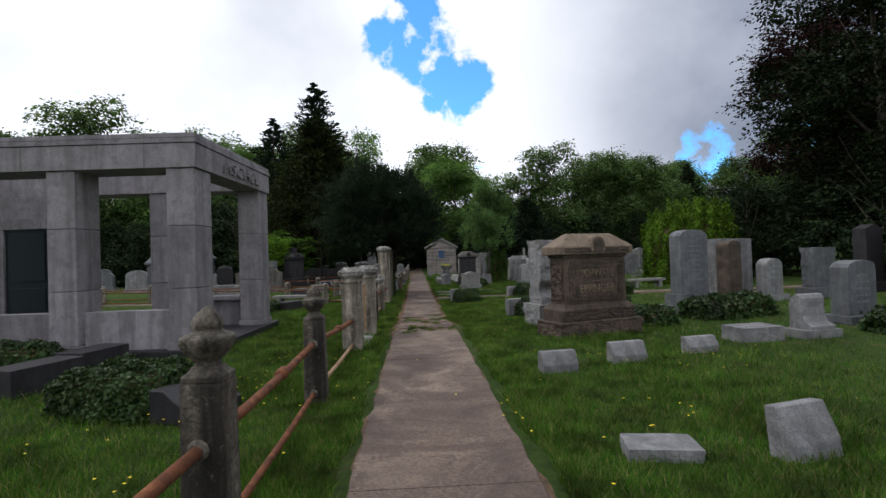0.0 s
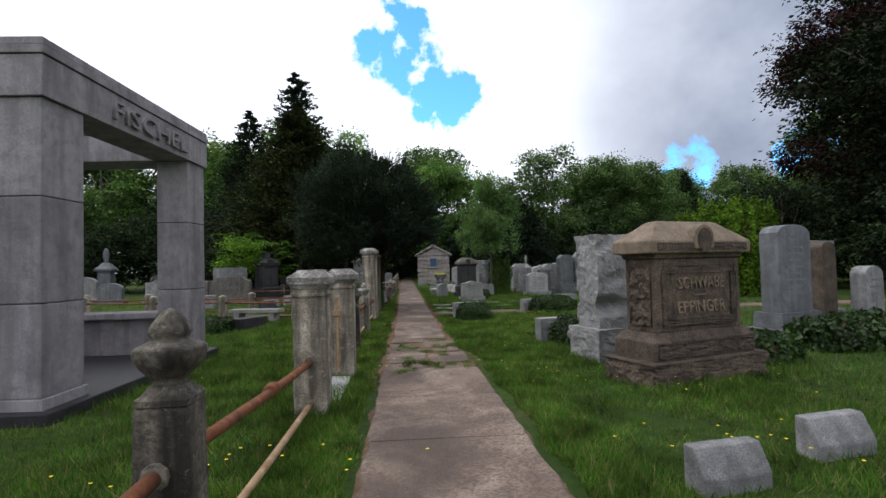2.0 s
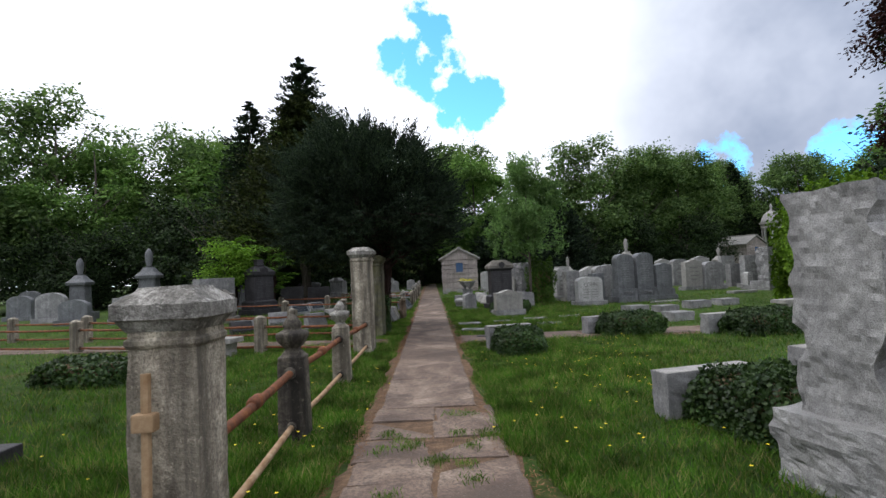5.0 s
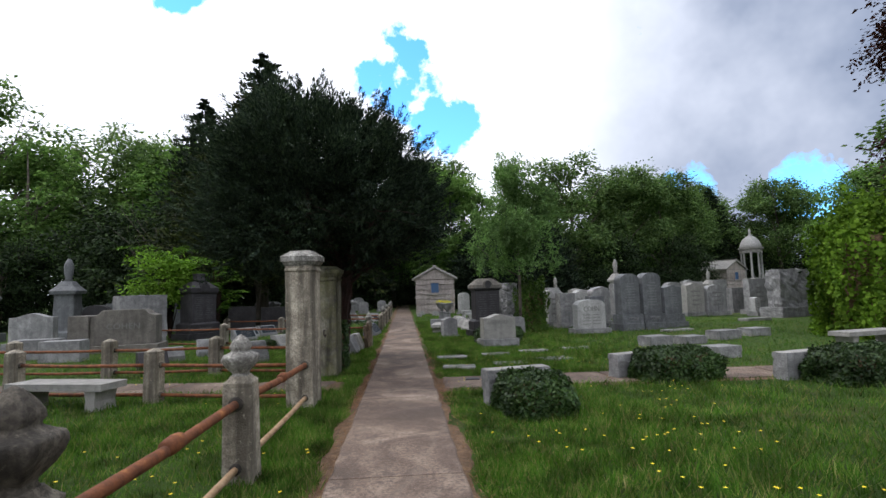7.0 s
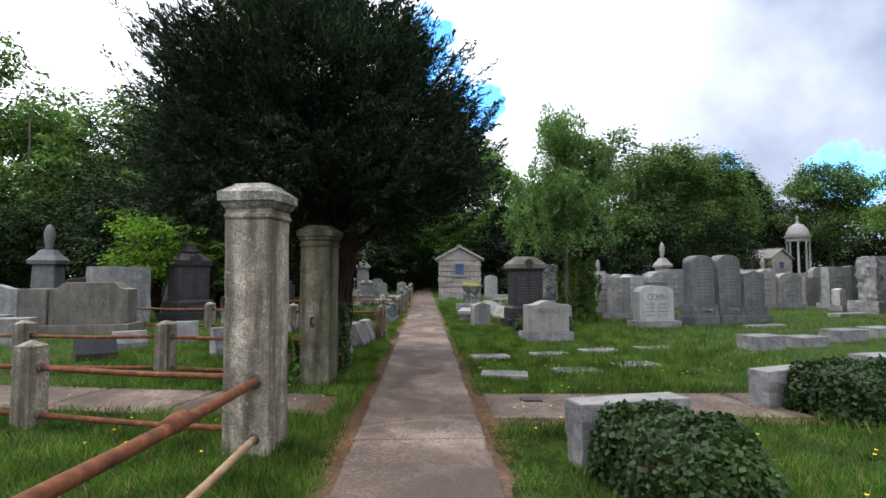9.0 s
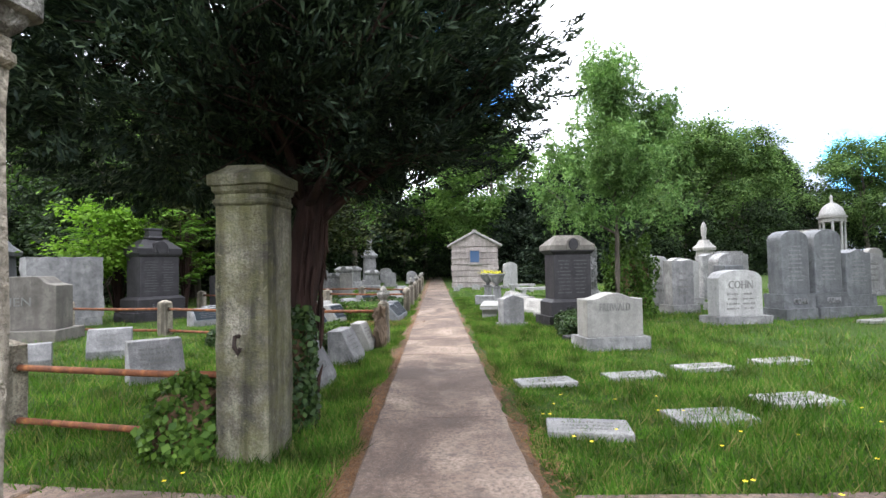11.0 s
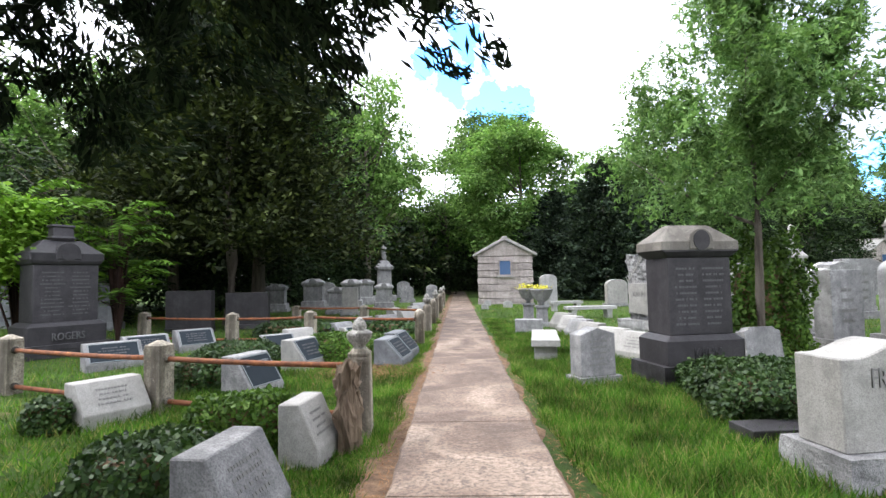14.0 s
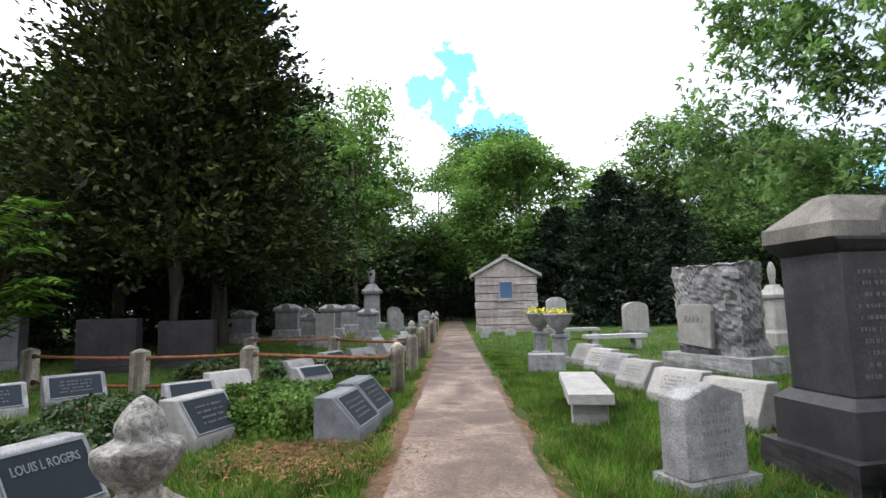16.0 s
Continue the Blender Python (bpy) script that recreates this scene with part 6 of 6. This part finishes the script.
for x, y, w, h in ((-6.0, 57, 0.9, 1.15), (-4.6, 49, 0.7, 0.9), (-3.6, 53, 0.7, 0.9), (-8.3, 46, 0.9, 1.2), (-10.5, 44, 0.9, 1.2)):
    headstone(x, y, 10, w, h, 0.32, M_GRANITE, "grey granite headstone far down the path", "round", (w * 1.25, 0.5, 0.15), rows=0)

gp = "grey granite slant marker with a bronze plaque"
slant(-1.84, 21.25, 82, 0.56, 0.44, 0.36, M_GRANITE, "grey granite slant marker with carved lines", rows=4)
slant(-1.75, 22.62, 86, 0.54, 0.43, 0.34, M_GRANITE, "grey granite slant marker with carved lines", rows=4)
slant(-1.73, 23.70, 86, 0.42, 0.40, 0.28, M_PALE, "pale granite slant marker with carved lines", rows=4)
slant(-3.93, 24.66, 62, 0.58, 0.36, 0.36, M_PALE, "pale granite slant marker with carved lines", rows=4)
slant(-3.02, 25.67, 74, 0.54, 0.44, 0.40, M_GRANITE, gp + " bearing a name", True, word="LOUIS L ROGERS")
slant(-3.05, 27.45, 76, 0.60, 0.41, 0.40, M_PALE, gp, True)
slant(-5.95, 27.45, 48, 0.74, 0.38, 0.40, M_GRANITE, gp, True)
slant(-6.2, 28.6, 50, 0.70, 0.36, 0.40, M_GRANITE, gp, True)
slant(-5.8, 29.4, 48, 0.66, 0.38, 0.40, M_GRANITE, gp, True)
slant(-1.80, 27.68, 84, 0.62, 0.38, 0.42, M_SLATE, gp, True)
slant(-1.78, 28.36, 84, 0.62, 0.40, 0.42, M_SLATE, gp, True)
for k, (x, y, s) in enumerate(((-4.1, 29.1, 0.3), (-3.95, 29.8, 0.34), (-3.6, 31.6, 0.3), (-3.3, 32.6, 0.34), (-2.9, 33.3, 0.34), (-2.7, 35.5, 0.32), (-2.6, 36.6, 0.32), (-2.8, 38.2, 0.32), (-2.9, 40.0, 0.34), (-3.2, 31.0, 0.25), (-2.4, 43.0, 0.34), (-3.4, 37.5, 0.3))):
    slant(x, y, 45 + 8 * (k % 4), 0.56, s, 0.34, (M_GRANITE, M_PALE)[k % 2], "small granite slant marker in the fenced plots", k % 3 == 0, rows=0)
slant(-3.78, 21.75, 40, 0.56, 0.44, 0.38, M_GRANITE, "grey granite slant marker with carved lines", rows=4)
slant(-5.4, 23.35, 30, 0.56, 0.40, 0.36, M_GRANITE, "grey granite slant marker with carved lines", rows=3)
slant(-5.7, 21.2, 40, 0.56, 0.34, 0.36, M_DARK, "dark granite slant marker", rows=0)
slant(-5.95, 22.5, 36, 0.56, 0.30, 0.34, M_GRANITE, "grey granite slant marker", rows=0)
marker(-2.45, 22.0, 40, 0.6, 0.4, 0.05, "dark flat stone in the grass", M_DARK, 0)
ib = "unclipped green ivy bed among the markers"
leaf_mound("ivy_bed", -2.42, 22.95, 0.78, 0.72, 0.34, 20, M_IVY, ib, 121, 0.036, 4100, "ivy bed", 0.2, "ivy beds")
leaf_mound("ivy_bed", -2.40, 24.05, 0.85, 0.65, 0.34, 30, M_IVYLIGHT, ib, 122, 0.036, 4100, "ivy bed", 0.2, "ivy beds")
leaf_mound("ivy_bed", -4.25, 24.35, 0.36, 0.4, 0.24, 30, M_IVY, ib, 123, 0.036, 3600, "ivy bed", 0.2, "ivy beds")
leaf_mound("ivy_bed", -3.55, 26.1, 1.1, 0.8, 0.40, 20, M_IVY, ib, 124, 0.036, 3600, "ivy bed", 0.2, "ivy beds")
leaf_mound("ivy_bed", -2.55, 27.95, 1.35, 0.9, 0.40, -15, M_IVYLIGHT, ib, 125, 0.036, 3700, "ivy bed", 0.2, "ivy beds")
leaf_mound("ivy_bed", -4.2, 27.9, 1.1, 0.7, 0.32, 10, M_IVY, ib, 126, 0.036, 3600, "ivy bed", 0.2, "ivy beds")
leaf_mound("ivy_bed", -4.6, 31.6, 1.8, 0.9, 0.3, 10, M_IVY, ib, 127, 0.07, 800, "ivy bed", 0.2, "ivy beds")
leaf_mound("ivy_bed", -2.6, 31.6, 1.4, 0.7, 0.3, 10, M_IVY, ib, 128, 0.07, 800, "ivy bed", 0.2, "ivy beds")
leaf_mound("creeper", -2.12, 19.35, 0.5, 0.5, 0.5, 0, M_IVYLIGHT, "leafy creeper at the foot of the mossy pillar", 129, 0.05, 1600, "creeper", 0.3)
leaf_mound("creeper", -1.70, 19.90, 0.54, 0.46, 0.95, 0, M_IVY, "dark ivy climbing the foot of the yew", 130, 0.045, 2200, "creeper", 0.3)


# ---- mausoleum and far buildings ----
def mausoleum(x, y, yaw, s, label, detail=True):
    t = thing("mausoleum", x, y, yaw, label, "mausoleum", "mausoleums")
    n = 7
    for i in range(n):
        z0, z1 = -0.05 + 0.355 * i * s, 0.355 * (i + 1) * s - 0.05 - 0.028
        part("stone_course", rock(-1.4 * s, 1.4 * s, 0, 3.4 * s, z0, z1, 0.075 * s, 11 if detail else 5, 2.6, i + 7, "xyXY"), M_MAUS, t)
    e = 0.355 * n * s - 0.05
    part("gable", prism([(-1.42 * s, e), (1.42 * s, e), (1.42 * s, e + 0.08), (0, e + 0.78 * s), (-1.42 * s, e + 0.08)], 0.03, 3.37 * s, 0.01), M_MAUS, t)
    roof = part("roof", prism([(-1.62 * s, e - 0.04), (-1.62 * s, e + 0.10), (0, e + 0.98 * s), (1.62 * s, e + 0.10), (1.62 * s, e - 0.04), (0, e + 0.82 * s)], -0.16 * s, 3.55 * s, 0.015), M_PALE, t, "pale stone gabled roof")
    part("ridge", box(-0.14 * s, 0.14 * s, -0.18 * s, 3.56 * s, e + 0.9 * s, e + 1.0 * s, 0.02), M_PALE, roof)
    w = part("window", box(-0.27 * s, 0.27 * s, -0.03, 0.02, 1.48 * s, 2.18 * s, 0.004), M_GLASS, t, "small blue stained-glass window")
    bm = bmesh.new()
    for q in ((-0.33, -0.27, 1.42, 2.24), (0.27, 0.33, 1.42, 2.24), (-0.268, 0.268, 2.18, 2.24), (-0.268, 0.268, 1.42, 1.48)):
        box(q[0] * s, q[1] * s, -0.06, 0.02, q[2] * s, q[3] * s, 0.004, bm)
    part("window_frame", bm, M_MAUS, w)
    part("sill", box(-0.4 * s, 0.4 * s, -0.09, 0.02, 1.34 * s, 1.42 * s, 0.01), M_PALE, w)


mausoleum(0.68, 45.1, -1.5, 0.94, "small mausoleum of rough pale granite blocks with a gabled roof")
mausoleum(39.0, 74, 25, 1.3, "pale stone mausoleum far across the lawn", False)


def temple(x, y, s, slim=0.58):
    t = thing("round_temple", x, y, 0, "round open temple with white columns and a dome", "temple")
    part("base", loft([(-0.1, 2.6 * s, 2.6 * s), (0.9 * s, 2.6 * s, 2.6 * s), (0.95 * s, 2.4 * s, 2.4 * s), (1.5 * s, 2.4 * s, 2.4 * s)], 2, 32), M_PALE, t)
    for i in range(8):
        a = i * math.pi / 4 + 0.2
        bm = loft([(1.5 * s, 0.26 * s, 0.26 * s), (1.6 * s, 0.22 * s, 0.22 * s), (5.0 * s, 0.19 * s, 0.19 * s), (5.15 * s, 0.28 * s, 0.28 * s), (5.2 * s, 0.28 * s, 0.28 * s)], 2, 12)
        for v in bm.verts:
            v.co += Vector((math.cos(a) * 1.9 * s, math.sin(a) * 1.9 * s, 0))
        part("column", bm, M_WHITE, t, smooth=True)
    part("ring", loft([(5.2 * s, 2.2 * s, 2.2 * s), (5.6 * s, 2.2 * s, 2.2 * s), (5.65 * s, 2.45 * s, 2.45 * s), (5.85 * s, 2.45 * s, 2.45 * s)], 2, 32), M_PALE, t)
    t.scale = (slim, slim, 1.0)
    part("dome", loft([(5.85 * s, 2.2 * s, 2.2 * s), (6.2 * s, 2.05 * s, 2.05 * s), (6.8 * s, 1.6 * s, 1.6 * s), (7.2 * s, 0.9 * s, 0.9 * s), (7.35 * s, 0.3 * s, 0.3 * s), (7.7 * s, 0.2 * s, 0.2 * s), (7.95 * s, 0.28 * s, 0.28 * s), (8.3 * s, 0.05 * s, 0.05 * s)], 2, 32), M_WHITE, t, smooth=True)


temple(43, 77, 1.04)

# fallen needles where a shrub was cleared
rng = np.random.default_rng(140)
n = 2600
P = rng.normal(size=(n, 3)) * np.array((0.33, 0.27, 0.012)) + np.array((0, 0, 0.035))
P[:, 2] = np.abs(P[:, 2]) + 0.005
A = rng.normal(size=(n, 3)) * np.array((1, 1, 0.15))
solid("dry_needles", leaf_mesh("dry_needles", P, A, np.tile((0, 0, 1.0), (n, 1)) + rng.normal(size=(n, 3)) * 0.2, 0.09, 0.012, M_MULCH, 0.05), M_MULCH, "brown patch of dry needles in the grass", "dry needles", kind="stuff", m=pose(-1.95, 26.85, 0))
yy = np.concatenate([rng.uniform(8.5, 31, 5200), rng.uniform(16.5, 23, 4300)])
P = np.stack([yy, yy, np.full(9500, 0.02)], 1)
side = np.where(rng.random(9500) < 0.62, -1, 1)
P[:, 0] = 0.42 - 0.042 * P[:, 1] + side * (0.53 + np.where(yy < 11, 0.13, 0.0) + np.abs(rng.normal(size=9500)) * 0.10)
A = rng.normal(size=(9500, 3)) * np.array((1, 1, 0.1))
solid("dry_needles", leaf_mesh("dry_needles", P, A, np.tile((0, 0, 1.0), (9500, 1)), 0.05, 0.007, M_MULCH, 0.05), M_MULCH, "reddish dry needles along the path edge", "dry needles", kind="stuff")


# ---- grass and flowers ----
def blades(name, n, seed, hmin, hmax, spread_x, y0, y1, label, tuft=False):
    rng = np.random.default_rng(seed)
    y = rng.uniform(y0, y1, n)
    u = np.abs(rng.normal(size=n)) if not tuft else rng.random(n) * 2.2
    x = (0.42 - 0.042 * y) + np.where(y < 11, 0.06, 0.0) + np.where(rng.random(n) < 0.5, -1, 1) * (np.where(y < 11, 0.77, 0.62) + u * spread_x + 0.06 * np.sin(y * 1.7) * np.sin(y * 4.1 + 1) + 0.05 * rng.random(n))
    keep = ~((np.abs(y - 18.1) < 0.48) & (x > 0)) & ~((np.abs(y - 18.15 + 0.12 * (x + 1.5)) < 0.42) & (x < -1.2)) & ~((x < -3.6) & (x > -10.4) & (y > 7.25) & (y < 11.45))
    x, y = x[keep], y[keep]
    n = len(x)
    patch = np.array([noise.noise(Vector((a * 0.7, b * 0.7, 5.0))) for a, b in zip(x, y)])
    patch2 = np.array([noise.noise(Vector((a * 4.1, b * 4.1, 9.0))) for a, b in zip(x, y)])
    h = (hmin + (hmax - hmin) * rng.random(n)) * (1 + 0.75 * patch + 0.45 * patch2)
    P = np.stack([x, y, h * 0.45 - 0.015], 1)
    A = np.stack([rng.normal(size=n) * 0.5, rng.normal(size=n) * 0.5, np.ones(n)], 1)
    a = rng.uniform(0, math.pi, n)
    half = (0.0035 + 0.004 * rng.random(n))[:, None]
    S = np.stack([np.cos(a), np.sin(a), np.zeros(n)], 1) * half
    root = np.stack([x, y, np.full(n, -0.02)], 1)
    v = np.stack([root - S, root + S, root + A * h[:, None]], 1)
    me = bpy.data.meshes.new(name)
    me.vertices.add(n * 3)
    me.vertices.foreach_set("co", v.ravel())
    me.loops.add(n * 3)
    me.loops.foreach_set("vertex_index", np.arange(n * 3, dtype=np.int32))
    me.polygons.add(n)
    me.polygons.foreach_set("loop_start", np.arange(n, dtype=np.int32) * 3)
    me.update(calc_edges=True)
    me.materials.append(M_GRASS)
    solid(name, me, M_GRASS, label, "grass", kind="stuff")


blades("grass", 430000, 150, 0.05, 0.12, 2.3, -1.5, 32, "uncut grass blades of the lawn")
blades("grass", 160000, 151, 0.03, 0.07, 0.35, -1.5, 36, "short grass along the path edges")
blades("grass", 170000, 152, 0.06, 0.12, 6.0, 0, 44, "longer grass of the outer lawn", True)
# grass that grows through the broken stretch of the path
rng = np.random.default_rng(155)
g = rng.integers(0, 34, 2600)
cx, cy = rng.uniform(-0.5, 0.6, 34), rng.uniform(9.2, 12.2, 34)
P = np.stack([cx[g] + 0.05 + rng.normal(size=2600) * 0.05, cy[g] + rng.normal(size=2600) * 0.06, np.full(2600, 0.035)], 1)
A = np.stack([rng.normal(size=2600) * 0.6, rng.normal(size=2600) * 0.6, np.ones(2600)], 1)
solid("grass_tuft", leaf_mesh("grass_tuft", P, A, rng.normal(size=(2600, 3)), 0.05, 0.006, M_GRASS, 0.12), M_GRASS, "grass tufts in the cracks of the path", "grass", kind="stuff")

rng = np.random.default_rng(160)
C = []
for k in range(85):
    y = rng.uniform(1.5, 20)
    x = path_x(y) + (-1 if rng.random() < 0.4 else 1) * (0.9 + abs(rng.normal()) * 1.8)
    for j in range(rng.integers(2, 10)):
        C.append((x + rng.normal() * 0.35, y + rng.normal() * 0.35, rng.uniform(0.06, 0.13)))
C = np.repeat(np.array(C), 5, 0)
n = len(C)
ang = np.tile(np.arange(5) * 2 * math.pi / 5, n // 5)
D = np.stack([np.cos(ang), np.sin(ang), np.full(n, 0.35)], 1)
solid("buttercups", leaf_mesh("buttercups", C + D * 0.008, D, np.tile((0, 0, 1.0), (n, 1)), 0.017, 0.013, M_FLOWER, 0.0), M_FLOWER, "small yellow buttercups scattered in the grass", "flowers", kind="stuff")


# ---- paving slabs ----
def slab_mesh(w, length, seed, thick=0.07):
    bm = bmesh.new()
    rng = random.Random(seed)
    ring = []
    m = 7
    edge = [(1, -1 + 2 * k / m) for k in range(m)] + [(1 - 2 * k / 2, 1) for k in range(2)] + [(-1, 1 - 2 * k / m) for k in range(m)] + [(-1 + 2 * k / 2, -1) for k in range(2)]
    for z, inset in ((-thick, 0.0), (-0.012, 0.0), (0.0, 0.016)):
        row = []
        for k, (sx, sy) in enumerate(edge):
            rng.seed(seed * 17 + k)
            wob = rng.uniform(-0.022, 0.012) * w / 1.2
            row.append(bm.verts.new((sx * (w / 2 - inset) + (wob * sx if abs(sx) == 1 else 0), sy * (length / 2 - inset * 0.15), z)))
        ring.append(row)
    n = len(edge)
    for a, b in zip(ring, ring[1:]):
        for i in range(n):
            bm.faces.new((a[i], a[(i + 1) % n], b[(i + 1) % n], b[i]))
    bm.faces.new(ring[-1])
    me = mesh_from(bm, "slab")
    me.materials.append(M_CONC)
    return me


def pave():
    walk_path = thing("path", 0, 0, 0, "long straight stained concrete path", "path", kind="structure")
    kinds = [slab_mesh(1.04, 1.496, s) for s in range(6)]
    wide = [slab_mesh(1.36, 1.496, 60 + s) for s in range(6)]
    shards = [slab_mesh(0.62, 0.52, 20 + s) for s in range(4)]
    rng = random.Random(8)
    y, i = -7.0, 0
    while y < 70:
        x = path_x(y + 0.75) - (0.09 if y > 11 else 0.03)
        if 9.3 < y < 11.9:
            for dx in (-0.33, 0.31):
                for dy in (0.27, 0.80, 1.32):
                    ob = new("slab", shards[rng.randrange(4)])
                    ob.parent = walk_path
                    ob.matrix_basis = pose(x + dx + rng.uniform(-0.02, 0.02), y + dy - 0.05, 0.016 + rng.uniform(-0.012, 0.006), rng.uniform(-1.5, 1.5), rng.uniform(-1.5, 1.5), 2.4 + rng.uniform(-5, 5))
        else:
            ob = new("slab", (wide if y < 9.3 else kinds)[i % 6])
            ob.parent = walk_path
            ob.matrix_basis = pose(x, y + 0.75, 0.022 + rng.uniform(-0.002, 0.002), rng.uniform(-0.06, 0.06), rng.uniform(-0.1, 0.1), 2.4)
        y += 1.5
        i += 1
    cross = thing("side_path", 0, 0, 0, "narrow concrete side path crossing between the graves", "path", kind="structure")
    k2 = [slab_mesh(1.28, 0.98, 40 + s) for s in range(3)]
    for j in range(17):
        ob = new("slab", k2[j % 3])
        ob.parent = cross
        ob.matrix_basis = pose(0.95 + 1.3 * j, 18.12, 0.018 + rng.uniform(-0.005, 0.003))
    for j in range(13):
        ob = new("slab", k2[j % 3])
        ob.parent = cross
        x = -2.1 - 1.3 * j
        ob.matrix_basis = pose(x, 18.15 - 0.12 * (x + 1.5), 0.012 + rng.uniform(-0.005, 0.003), 0, 0, -6.8)


pave()
